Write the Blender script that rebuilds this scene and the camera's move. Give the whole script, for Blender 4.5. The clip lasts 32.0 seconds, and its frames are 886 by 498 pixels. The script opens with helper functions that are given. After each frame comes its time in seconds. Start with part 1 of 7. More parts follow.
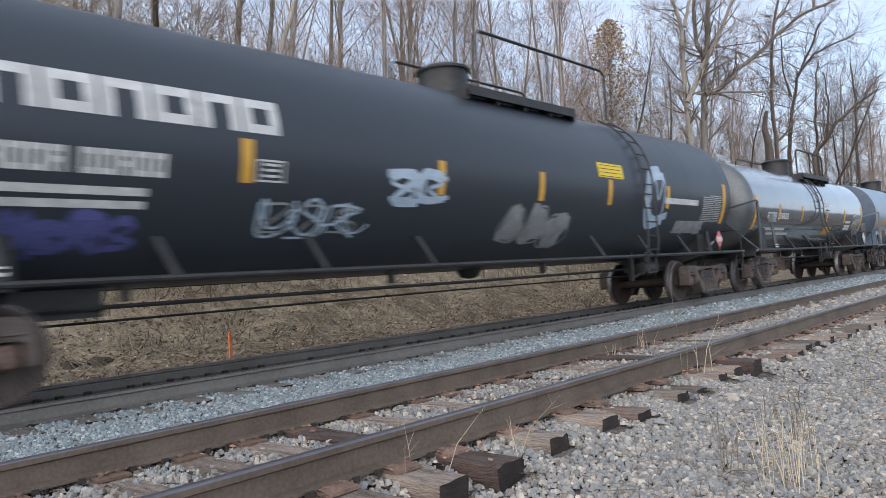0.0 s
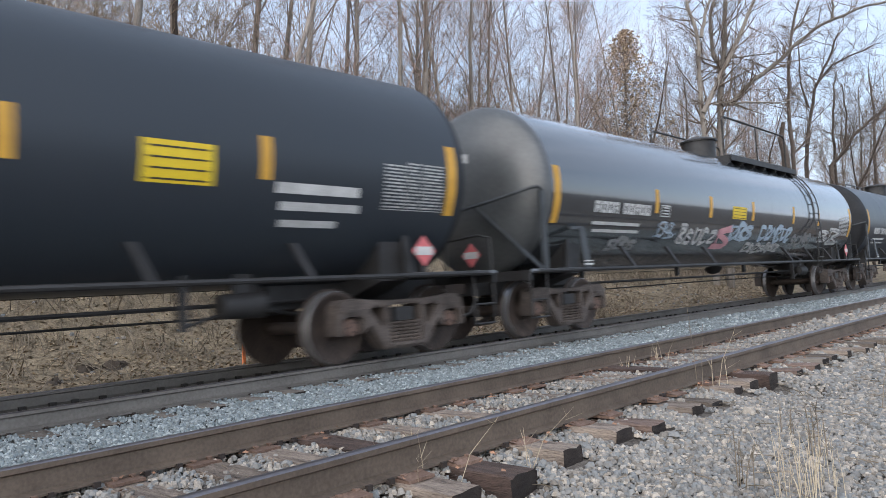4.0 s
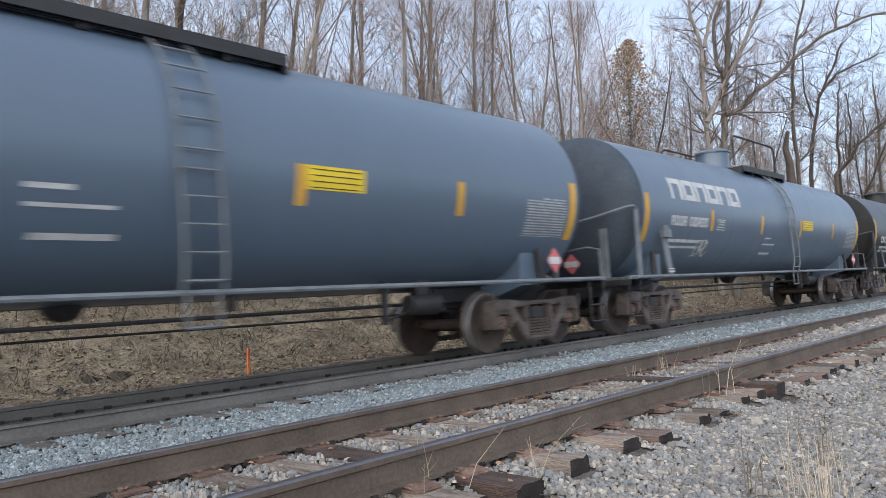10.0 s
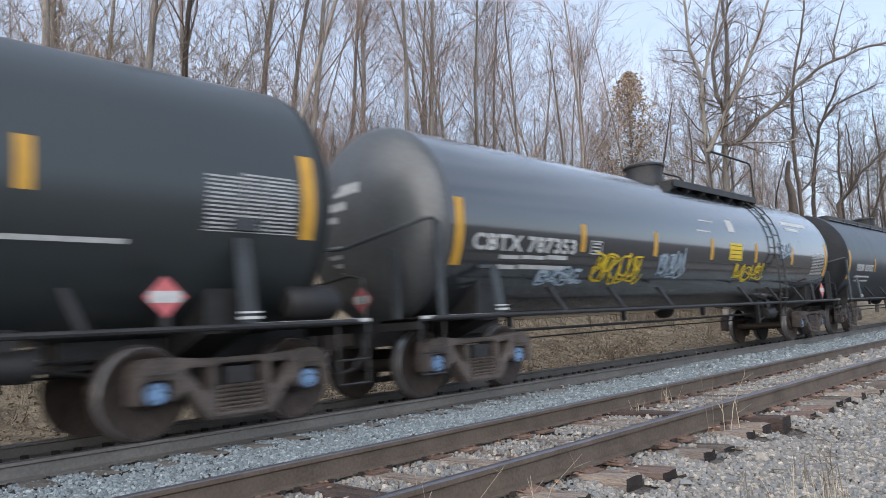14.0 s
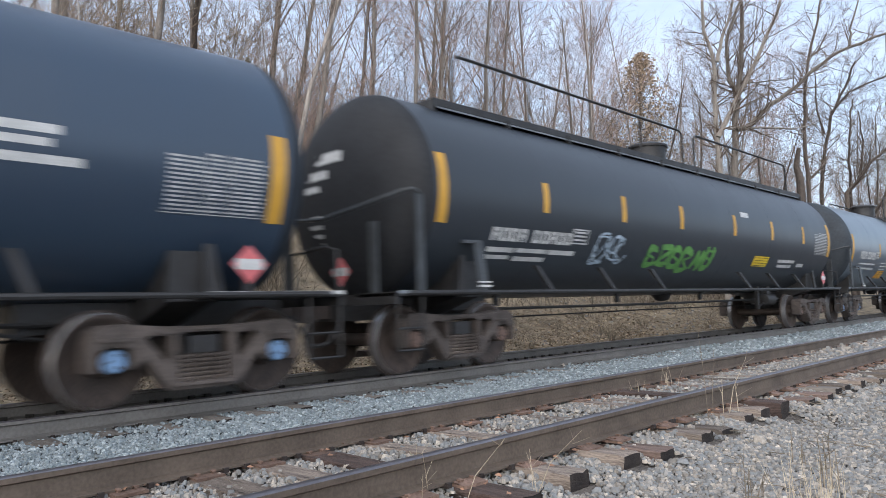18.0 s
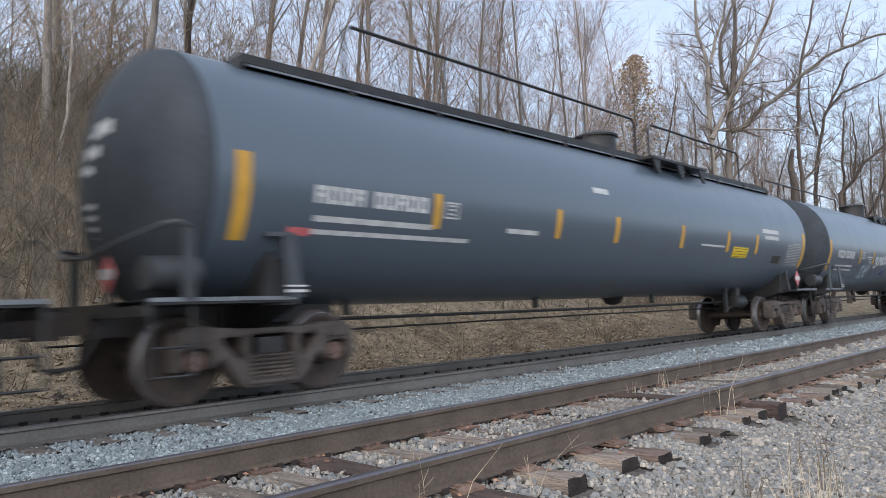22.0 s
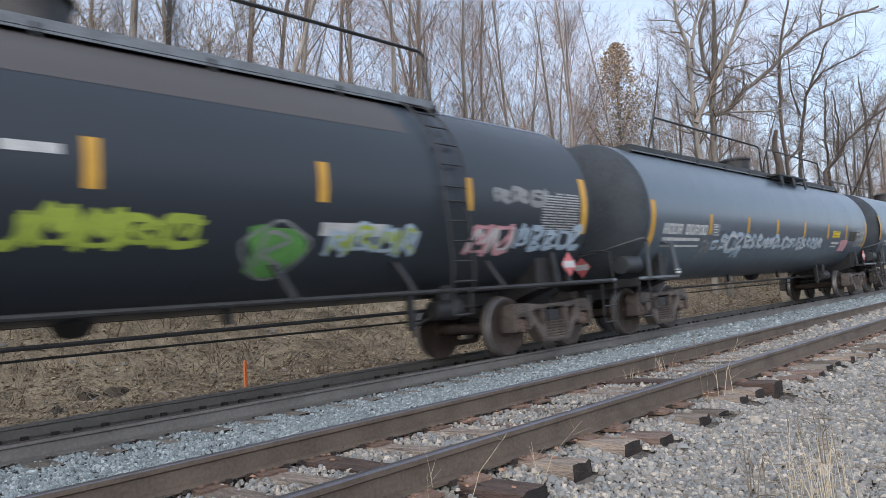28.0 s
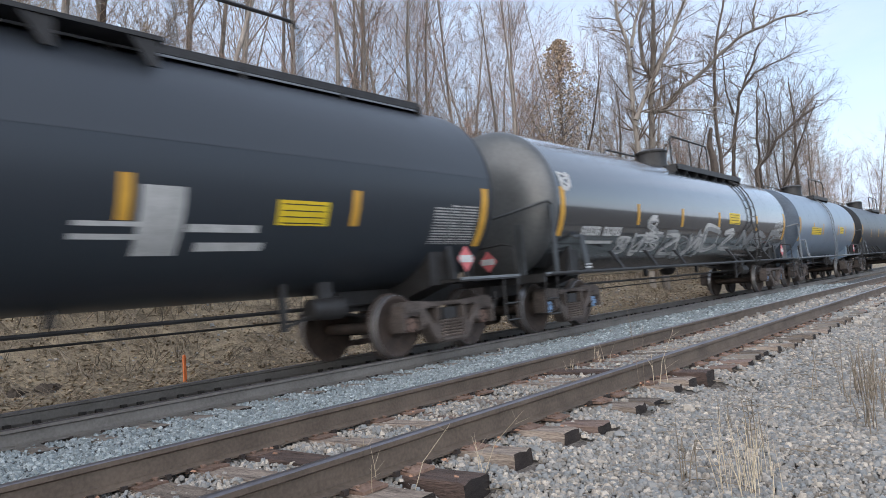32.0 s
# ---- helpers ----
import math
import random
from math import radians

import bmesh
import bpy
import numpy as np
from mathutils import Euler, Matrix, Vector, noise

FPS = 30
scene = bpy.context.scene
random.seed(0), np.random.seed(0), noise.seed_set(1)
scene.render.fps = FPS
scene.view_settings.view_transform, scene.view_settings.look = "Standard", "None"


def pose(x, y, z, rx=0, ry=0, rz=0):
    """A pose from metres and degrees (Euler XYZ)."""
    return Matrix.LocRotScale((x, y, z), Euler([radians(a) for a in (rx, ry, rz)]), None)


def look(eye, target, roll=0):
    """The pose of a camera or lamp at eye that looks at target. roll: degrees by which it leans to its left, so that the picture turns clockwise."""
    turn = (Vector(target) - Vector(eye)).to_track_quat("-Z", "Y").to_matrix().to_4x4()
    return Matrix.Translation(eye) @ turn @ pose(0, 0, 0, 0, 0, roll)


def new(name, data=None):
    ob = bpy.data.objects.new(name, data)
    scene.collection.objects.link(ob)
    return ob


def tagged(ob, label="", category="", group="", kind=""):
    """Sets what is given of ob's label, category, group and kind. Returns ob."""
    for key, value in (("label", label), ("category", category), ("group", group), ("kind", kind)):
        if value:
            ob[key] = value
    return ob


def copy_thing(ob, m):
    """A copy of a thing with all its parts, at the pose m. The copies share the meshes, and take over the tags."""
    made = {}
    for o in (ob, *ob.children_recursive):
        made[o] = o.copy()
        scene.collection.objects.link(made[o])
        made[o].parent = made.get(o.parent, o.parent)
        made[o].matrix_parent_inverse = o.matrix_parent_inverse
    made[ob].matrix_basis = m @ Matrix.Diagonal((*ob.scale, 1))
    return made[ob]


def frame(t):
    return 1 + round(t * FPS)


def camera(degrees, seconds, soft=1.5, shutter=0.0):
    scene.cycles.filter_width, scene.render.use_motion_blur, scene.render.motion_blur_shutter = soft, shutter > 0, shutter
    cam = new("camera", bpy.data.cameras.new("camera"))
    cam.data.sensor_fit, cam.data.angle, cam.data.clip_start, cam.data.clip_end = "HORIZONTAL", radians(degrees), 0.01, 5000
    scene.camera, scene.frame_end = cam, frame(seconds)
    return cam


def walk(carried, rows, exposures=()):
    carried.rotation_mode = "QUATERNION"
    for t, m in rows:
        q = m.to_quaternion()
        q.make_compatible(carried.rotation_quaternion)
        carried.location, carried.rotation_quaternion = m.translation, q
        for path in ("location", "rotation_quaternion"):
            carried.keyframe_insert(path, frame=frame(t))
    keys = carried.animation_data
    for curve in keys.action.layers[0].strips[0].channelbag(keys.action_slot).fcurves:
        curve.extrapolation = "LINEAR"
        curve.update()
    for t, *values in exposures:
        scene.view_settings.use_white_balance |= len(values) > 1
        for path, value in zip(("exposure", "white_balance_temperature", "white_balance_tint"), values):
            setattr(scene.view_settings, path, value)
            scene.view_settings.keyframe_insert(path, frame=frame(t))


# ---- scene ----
cam = camera(62.8, 32.0, soft=0.3, shutter=0.28)
PATH = [
    (0, (-0.019, 0.069, 0.829), (1.464, 1.407, 0.919), -4.1),
    (0.5, (-0.024, 0.078, 0.828), (1.442, 1.436, 0.915), -3.8),
    (1, (-0.027, 0.075, 0.828), (1.426, 1.446, 0.914), -3.6),
    (1.5, (-0.026, 0.079, 0.827), (1.424, 1.454, 0.913), -3.4),
    (2, (-0.033, 0.086, 0.831), (1.42, 1.458, 0.916), -3.3),
    (2.5, (-0.042, 0.08, 0.83), (1.42, 1.442, 0.919), -3.4),
    (3, (-0.044, 0.082, 0.835), (1.427, 1.435, 0.928), -3.4),
    (3.5, (-0.047, 0.072, 0.838), (1.423, 1.426, 0.939), -3.4),
    (4, (-0.031, 0.074, 0.838), (1.428, 1.437, 0.952), -3.4),
    (4.5, (-0.019, 0.085, 0.836), (1.426, 1.463, 0.962), -3.3),
    (6.5, (-0.04, 0.087, 0.83), (1.382, 1.49, 0.938), -3.5),
    (7, (-0.052, 0.094, 0.831), (1.383, 1.484, 0.935), -3.4),
    (7.5, (-0.054, 0.087, 0.828), (1.396, 1.461, 0.932), -3.4),
    (8, (-0.049, 0.089, 0.829), (1.409, 1.455, 0.933), -3.4),
    (8.5, (-0.04, 0.091, 0.832), (1.42, 1.454, 0.941), -3.4),
    (9, (-0.041, 0.088, 0.833), (1.421, 1.447, 0.954), -3.4),
    (9.5, (-0.045, 0.082, 0.833), (1.417, 1.441, 0.964), -3.5),
    (10, (-0.034, 0.084, 0.831), (1.417, 1.453, 0.974), -3.5),
    (10.5, (-0.032, 0.076, 0.835), (1.403, 1.46, 0.998), -3.7),
    (11, (-0.017, 0.074, 0.843), (1.41, 1.461, 1.039), -4.0),
    (11.5, (0.003, 0.069, 0.863), (1.428, 1.453, 1.097), -4.3),
    (12, (-0.011, 0.053, 0.87), (1.409, 1.437, 1.13), -4.4),
    (12.5, (-0.021, 0.058, 0.867), (1.397, 1.444, 1.125), -4.4),
    (13, (-0.023, 0.055, 0.863), (1.399, 1.439, 1.111), -4.4),
    (13.5, (-0.01, 0.064, 0.863), (1.424, 1.438, 1.099), -4.1),
    (14, (-0.003, 0.068, 0.861), (1.44, 1.435, 1.089), -3.8),
    (14.5, (-0.009, 0.069, 0.858), (1.434, 1.436, 1.08), -3.5),
    (16.5, (-0.009, 0.081, 0.855), (1.418, 1.467, 1.058), -2.6),
    (17, (-0.01, 0.085, 0.856), (1.418, 1.472, 1.047), -2.3),
    (17.5, (-0.025, 0.081, 0.853), (1.404, 1.469, 1.025), -2.1),
    (18, (-0.02, 0.077, 0.844), (1.417, 1.459, 1.008), -1.9),
    (18.5, (-0.012, 0.076, 0.843), (1.438, 1.443, 1.009), -1.8),
    (19, (-0.009, 0.083, 0.845), (1.455, 1.436, 1.011), -1.7),
    (19.5, (-0.012, 0.079, 0.842), (1.457, 1.427, 1.005), -1.6),
    (20, (-0.016, 0.086, 0.841), (1.449, 1.438, 1.001), -1.6),
    (20.5, (-0.016, 0.086, 0.844), (1.44, 1.447, 1.007), -1.7),
    (21, (-0.021, 0.082, 0.839), (1.428, 1.449, 1.009), -1.9),
    (21.5, (-0.025, 0.081, 0.846), (1.421, 1.451, 1.019), -2.1),
    (22, (-0.005, 0.093, 0.853), (1.44, 1.465, 1.025), -2.3),
    (22.5, (-0.019, 0.086, 0.845), (1.424, 1.46, 1.015), -2.6),
    (23, (-0.022, 0.086, 0.843), (1.413, 1.469, 1.008), -3.0),
    (23.5, (-0.033, 0.081, 0.845), (1.392, 1.475, 1.007), -3.4),
    (24, (-0.04, 0.079, 0.844), (1.374, 1.484, 1.006), -3.9),
    (24.5, (-0.056, 0.084, 0.84), (1.353, 1.495, 1.001), -4.1),
    (25, (-0.065, 0.082, 0.842), (1.344, 1.492, 1.004), -4.3),
    (25.5, (-0.065, 0.091, 0.841), (1.351, 1.494, 1.004), -4.3),
    (27.5, (-0.053, 0.091, 0.843), (1.402, 1.454, 1.003), -4.7),
    (28, (-0.059, 0.095, 0.845), (1.405, 1.448, 1.004), -5.0),
    (28.5, (-0.064, 0.095, 0.845), (1.408, 1.44, 1.001), -5.1),
    (29, (-0.057, 0.093, 0.843), (1.419, 1.433, 0.997), -5.1),
    (29.5, (-0.063, 0.087, 0.845), (1.417, 1.423, 0.997), -5.0),
    (30, (-0.058, 0.083, 0.844), (1.428, 1.413, 0.997), -5.0),
    (30.5, (-0.061, 0.076, 0.845), (1.439, 1.39, 0.996), -4.9),
    (31, (-0.072, 0.072, 0.844), (1.451, 1.361, 0.986), -4.9),
    (31.5, (-0.069, 0.075, 0.835), (1.475, 1.339, 0.971), -5.0),
    (32, (-0.087, 0.074, 0.841), (1.478, 1.313, 0.968), -5.1),
]
EXPOSURES = [(0, 0.95), (4, 1.0), (5.5, 1.08), (7, 1.18), (9, 1.18), (9.8, 0.98), (14, 0.95), (17, 1.07), (19, 1.0), (24, 0.95), (32, 0.95)]
walk(cam, [(t, look(eye, target, roll)) for t, eye, target, roll in PATH], EXPOSURES)


# ---- world, sun, exposure ----
SUN_UP, SUN_TURN = radians(23), radians(243)
world = bpy.data.worlds.new("sky")
scene.world = world
world.use_nodes = True
wn = world.node_tree
wn.nodes.clear()


def wnode(kind, **values):
    n = wn.nodes.new(kind)
    for k, v in values.items():
        n.inputs[k].default_value = v
    return n


sky = wn.nodes.new("ShaderNodeTexSky")
sky.sky_type, sky.sun_disc, sky.sun_elevation, sky.sun_rotation = "NISHITA", False, SUN_UP, SUN_TURN
sky.air_density, sky.dust_density, sky.ozone_density = 1.0, 0.6, 1.0
coords = wn.nodes.new("ShaderNodeTexCoord")
stretch = wn.nodes.new("ShaderNodeMapping")
stretch.inputs["Scale"].default_value = (1.0, 1.0, 3.2)
clouds = wnode("ShaderNodeTexNoise", Scale=2.6, Detail=7.0, Roughness=0.6)
ramp = wn.nodes.new("ShaderNodeValToRGB")
ramp.color_ramp.elements[0].position, ramp.color_ramp.elements[1].position = 0.36, 0.66
ramp.color_ramp.elements[0].color, ramp.color_ramp.elements[1].color = (0.52, 0.52, 0.52, 1), (0.97, 0.97, 0.97, 1)
mixer = wn.nodes.new("ShaderNodeMixRGB")
mixer.inputs[2].default_value = (4.2, 5.0, 6.45, 1)
# the cloud cover is a little brighter towards the horizon
aloft = wn.nodes.new("ShaderNodeSeparateXYZ")
swell = wn.nodes.new("ShaderNodeMapRange")
swell.inputs["From Min"].default_value, swell.inputs["From Max"].default_value = 0.0, 1.0
swell.inputs["To Min"].default_value, swell.inputs["To Max"].default_value = 1.10, 0.80
bright = wn.nodes.new("ShaderNodeVectorMath")
bright.operation = "SCALE"
back = wnode("ShaderNodeBackground", Strength=0.099)
out = wn.nodes.new("ShaderNodeOutputWorld")
for a, b in ((coords.outputs["Generated"], stretch.inputs[0]), (stretch.outputs[0], clouds.inputs["Vector"]), (clouds.outputs[0], ramp.inputs[0]),
             (ramp.outputs[0], mixer.inputs[0]), (sky.outputs[0], mixer.inputs[1]), (mixer.outputs[0], bright.inputs[0]), (coords.outputs["Generated"], aloft.inputs[0]), (aloft.outputs[2], swell.inputs[0]), (swell.outputs[0], bright.inputs["Scale"]), (bright.outputs[0], back.inputs[0]), (back.outputs[0], out.inputs[0])):
    wn.links.new(a, b)
lamp = bpy.data.lights.new("sun", "SUN")
lamp.energy, lamp.angle, lamp.color = 1.85, radians(110), (1.06, 0.985, 0.91)
sun = new("sun", lamp)
sun.matrix_basis = look((-50, -25, 24), (0, 0, 0))

# ---- materials ----
def material(name):
    m = bpy.data.materials.new(name)
    m.use_nodes = True
    return m, m.node_tree, m.node_tree.nodes["Principled BSDF"]


def surface(name, base, other, rough=0.7, metal=0.0, scale=6.0, fine=60.0, bump=0.3, depth=0.01, rough_range=0.12, vary=0.0, spec=0.5, island=0.0, stretch=(1, 1, 1), coat=0.0, tint=None):
    """A surface whose colour wanders between two tones at two scales, with fine relief; vary: change from object to object, island: from piece to piece."""
    m, t, b = material(name)
    co = t.nodes.new("ShaderNodeTexCoord")
    mp = t.nodes.new("ShaderNodeMapping")
    mp.inputs["Scale"].default_value = stretch
    t.links.new(co.outputs["Object"], mp.inputs[0])
    big, small = t.nodes.new("ShaderNodeTexNoise"), t.nodes.new("ShaderNodeTexNoise")
    big.inputs["Scale"].default_value, big.inputs["Detail"].default_value = scale, 5.0
    small.inputs["Scale"].default_value, small.inputs["Detail"].default_value = fine, 4.0
    for n in (big, small):
        t.links.new(mp.outputs[0], n.inputs["Vector"])
    both = t.nodes.new("ShaderNodeMath")
    both.operation = "MULTIPLY_ADD"
    both.inputs[1].default_value, both.inputs[2].default_value = 0.45, 0.0
    half = t.nodes.new("ShaderNodeMath")
    half.operation = "MULTIPLY"
    half.inputs[1].default_value = 0.6
    t.links.new(big.outputs[0], half.inputs[0])
    t.links.new(small.outputs[0], both.inputs[0])
    t.links.new(half.outputs[0], both.inputs[2])
    rp = t.nodes.new("ShaderNodeValToRGB")
    rp.color_ramp.elements[0].position, rp.color_ramp.elements[1].position = 0.38, 0.66
    rp.color_ramp.elements[0].color, rp.color_ramp.elements[1].color = (*base, 1), (*other, 1)
    t.links.new(both.outputs[0], rp.inputs[0])
    colour = rp.outputs[0]
    for amount, kind, socket in ((vary, "ShaderNodeObjectInfo", "Random"), (island, "ShaderNodeNewGeometry", "Random Per Island")):
        if amount:
            info, hs, mr = t.nodes.new(kind), t.nodes.new("ShaderNodeHueSaturation"), t.nodes.new("ShaderNodeMapRange")
            mr.inputs["To Min"].default_value, mr.inputs["To Max"].default_value = 1 - amount, 1 + amount
            t.links.new(info.outputs[socket], mr.inputs[0])
            t.links.new(mr.outputs[0], hs.inputs["Value"])
            t.links.new(colour, hs.inputs["Color"])
            colour = hs.outputs[0]
            if tint and amount == island:
                spread, part_of, mix = t.nodes.new("ShaderNodeMath"), t.nodes.new("ShaderNodeMath"), t.nodes.new("ShaderNodeMixRGB")
                spread.operation, part_of.operation = "MULTIPLY", "FRACT"
                spread.inputs[1].default_value = 17.3
                t.links.new(info.outputs[socket], spread.inputs[0])
                t.links.new(spread.outputs[0], part_of.inputs[0])
                t.links.new(part_of.outputs[0], mix.inputs[0])
                t.links.new(colour, mix.inputs[1])
                mix.inputs[2].default_value = (*tint, 1)
                colour = mix.outputs[0]
    t.links.new(colour, b.inputs["Base Color"])
    rr = t.nodes.new("ShaderNodeMapRange")
    rr.inputs["To Min"].default_value, rr.inputs["To Max"].default_value = max(0.03, rough - rough_range), min(1, rough + rough_range)
    t.links.new(both.outputs[0], rr.inputs[0])
    t.links.new(rr.outputs[0], b.inputs["Roughness"])
    b.inputs["Metallic"].default_value, b.inputs["Specular IOR Level"].default_value = metal, spec
    b.inputs["Coat Weight"].default_value = coat
    b.inputs["Coat Roughness"].default_value, b.inputs["Coat IOR"].default_value = 0.10, 1.68
    if bump:
        bp = t.nodes.new("ShaderNodeBump")
        bp.inputs["Strength"].default_value, bp.inputs["Distance"].default_value = bump, depth
        t.links.new(both.outputs[0], bp.inputs["Height"])
        t.links.new(bp.outputs[0], b.inputs["Normal"])
    return m


RAIL = surface("weathered_rail_steel", (0.166, 0.13, 0.102), (0.094, 0.073, 0.058), 0.65, 0.2, 3, 40, 0.2, 0.004, vary=0.0)
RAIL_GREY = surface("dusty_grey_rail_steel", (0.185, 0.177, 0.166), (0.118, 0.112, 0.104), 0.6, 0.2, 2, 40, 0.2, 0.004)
# the same dusty steel, darkened to paint in the train's shade on the farther rail
RAIL_SHADED = surface("dusty_grey_rail_steel_in_shade", (0.14, 0.134, 0.126), (0.09, 0.086, 0.08), 0.65, 0.15, 2, 40, 0.2, 0.004)
HEAD = surface("worn_rail_head", (0.22, 0.21, 0.23), (0.16, 0.15, 0.16), 0.38, 0.7, 3, 30, 0.08, 0.002)
TIE_DARK = surface("tarry_dark_tie_wood", (0.13, 0.085, 0.07), (0.03, 0.021, 0.018), 0.8, 0, 3, 28, 1.0, 0.03, stretch=(6, 0.8, 6))
TIE_RED = surface("red_brown_tie_wood", (0.27, 0.19, 0.155), (0.07, 0.045, 0.038), 0.85, 0, 3, 28, 1.0, 0.025, vary=0.3, stretch=(6, 0.8, 6))
TIE = surface("creosoted_tie_wood", (0.32, 0.262, 0.215), (0.075, 0.056, 0.047), 0.85, 0, 3, 28, 1.0, 0.025, vary=0.4, stretch=(6, 0.8, 6))
TIE_END = surface("dark_split_tie_end", (0.04, 0.03, 0.026), (0.016, 0.012, 0.011), 0.9, 0, 8, 50, 1.0, 0.02, vary=0.3, stretch=(1, 1, 5))
TIE_GREY = surface("grey_weathered_tie_wood", (0.27, 0.24, 0.21), (0.13, 0.112, 0.10), 0.9, 0, 3, 28, 0.7, 0.02, vary=0.25, stretch=(6, 0.8, 6))
RUST = surface("rusty_steel", (0.26, 0.172, 0.132), (0.125, 0.08, 0.062), 0.8, 0.25, 9, 60, 0.4, 0.005, vary=0.25)
SPIKE = surface("dark_rusty_iron", (0.06, 0.045, 0.04), (0.035, 0.03, 0.028), 0.8, 0.3, 20, 90, 0.3, 0.003)
CLIP = surface("black_oily_iron", (0.026, 0.024, 0.022), (0.014, 0.013, 0.012), 0.7, 0.2, 20, 90, 0.3, 0.003)
STONE_BLUE = surface("blue_grey_ballast_stone", (0.435, 0.482, 0.497), (0.19, 0.216, 0.228), 0.85, 0, 9, 70, 0.5, 0.01, island=0.5, tint=(0.185, 0.225, 0.242))
STONE_TAN = surface("pale_ballast_stone", (0.445, 0.392, 0.33), (0.225, 0.198, 0.167), 0.9, 0, 9, 70, 0.5, 0.01, island=0.6, tint=(0.215, 0.23, 0.238))
# both beds are darker than their stones: the gaps' shade is in the colour
BED_BLUE = surface("gap_shaded_ballast_bed", (0.15, 0.158, 0.16), (0.045, 0.047, 0.049), 0.95, 0, 14, 46, 1.0, 0.05)
GRAVEL = surface("gap_shaded_gravel_ground", (0.19, 0.165, 0.143), (0.05, 0.043, 0.037), 0.95, 0, 12, 48, 1.0, 0.05)
SOIL = surface("leaf_litter_soil", (0.395, 0.318, 0.215), (0.122, 0.099, 0.07), 0.97, 0, 2.6, 26, 1.0, 0.08)
SOIL_DARK = surface("dark_rotten_earth", (0.095, 0.075, 0.058), (0.05, 0.04, 0.032), 0.97, 0, 6, 40, 0.8, 0.03)
LEAF = surface("dead_leaf", (0.50, 0.40, 0.268), (0.24, 0.178, 0.118), 0.9, 0, 8, 60, 0.2, 0.005, island=0.55, tint=(0.24, 0.18, 0.125))
LEAF_RUST = surface("rust_brown_leaf", (0.34, 0.19, 0.12), (0.20, 0.11, 0.07), 0.9, 0, 8, 60, 0.2, 0.005, island=0.5)
BARK = surface("grey_bark", (0.35, 0.315, 0.28), (0.15, 0.13, 0.115), 0.95, 0, 2.2, 20, 0.8, 0.03, vary=0.3, stretch=(3, 3, 0.6))
BARK_DARK = surface("dark_brown_bark", (0.13, 0.105, 0.088), (0.06, 0.048, 0.042), 0.95, 0, 2.2, 20, 0.8, 0.03, vary=0.25, stretch=(3, 3, 0.6))
TWIG_DARK = surface("dark_brown_twig", (0.19, 0.158, 0.134), (0.11, 0.09, 0.078), 0.95, 0, 0.8, 12, 0, 0.0, vary=0.25)
BARK_PALE = surface("pale_bark", (0.46, 0.42, 0.37), (0.24, 0.21, 0.185), 0.95, 0, 1.6, 20, 0.6, 0.03, vary=0.2, stretch=(3, 3, 0.6))
TWIG = surface("grey_brown_twig", (0.28, 0.222, 0.183), (0.165, 0.13, 0.108), 0.95, 0, 0.8, 12, 0, 0.0, vary=0.3)
TWIG_RED = surface("reddish_budding_twig", (0.40, 0.285, 0.235), (0.28, 0.20, 0.165), 0.95, 0, 0.8, 12, 0, 0.0, vary=0.2)
BRUSH = surface("dry_brush_stem", (0.27, 0.225, 0.17), (0.14, 0.115, 0.088), 0.95, 0, 3, 20, 0, 0.0, island=0.4)
STRAW = surface("pale_dry_grass", (0.55, 0.47, 0.35), (0.40, 0.33, 0.24), 0.9, 0, 3, 20, 0, 0.0, island=0.3)
THICKET = surface("pale_brown_twig", (0.36, 0.28, 0.21), (0.22, 0.17, 0.125), 0.95, 0, 1.5, 20, 0.1, 0.002, island=0.4)
ORANGE_LEAF = surface("rusty_held_leaf", (0.45, 0.345, 0.24), (0.31, 0.235, 0.16), 0.9, 0, 2, 20, 0, 0.0, island=0.4)
PINE = surface("dull_green_needles", (0.115, 0.13, 0.062), (0.065, 0.08, 0.04), 0.9, 0, 2, 20, 0, 0.0, island=0.4)
STAKE = surface("orange_plastic_stake", (1.0, 0.29, 0.10), (0.85, 0.22, 0.07), 0.5, 0, 12, 60, 0.1, 0.002)


def paint(name, base, rough, grime=0.55, coat=0.0, spec=0.8):
    """Tank paint: streaks of road dirt that run down the side, faint dents, uneven gloss."""
    dirty = tuple(c * grime + d * (1 - grime) for c, d in zip(base, (0.04, 0.044, 0.05)))
    return surface(name, base, dirty, rough, 0, 0.9, 14, 0.05, 0.01, rough_range=0.08, stretch=(1.6, 1, 0.5), coat=coat, spec=spec)


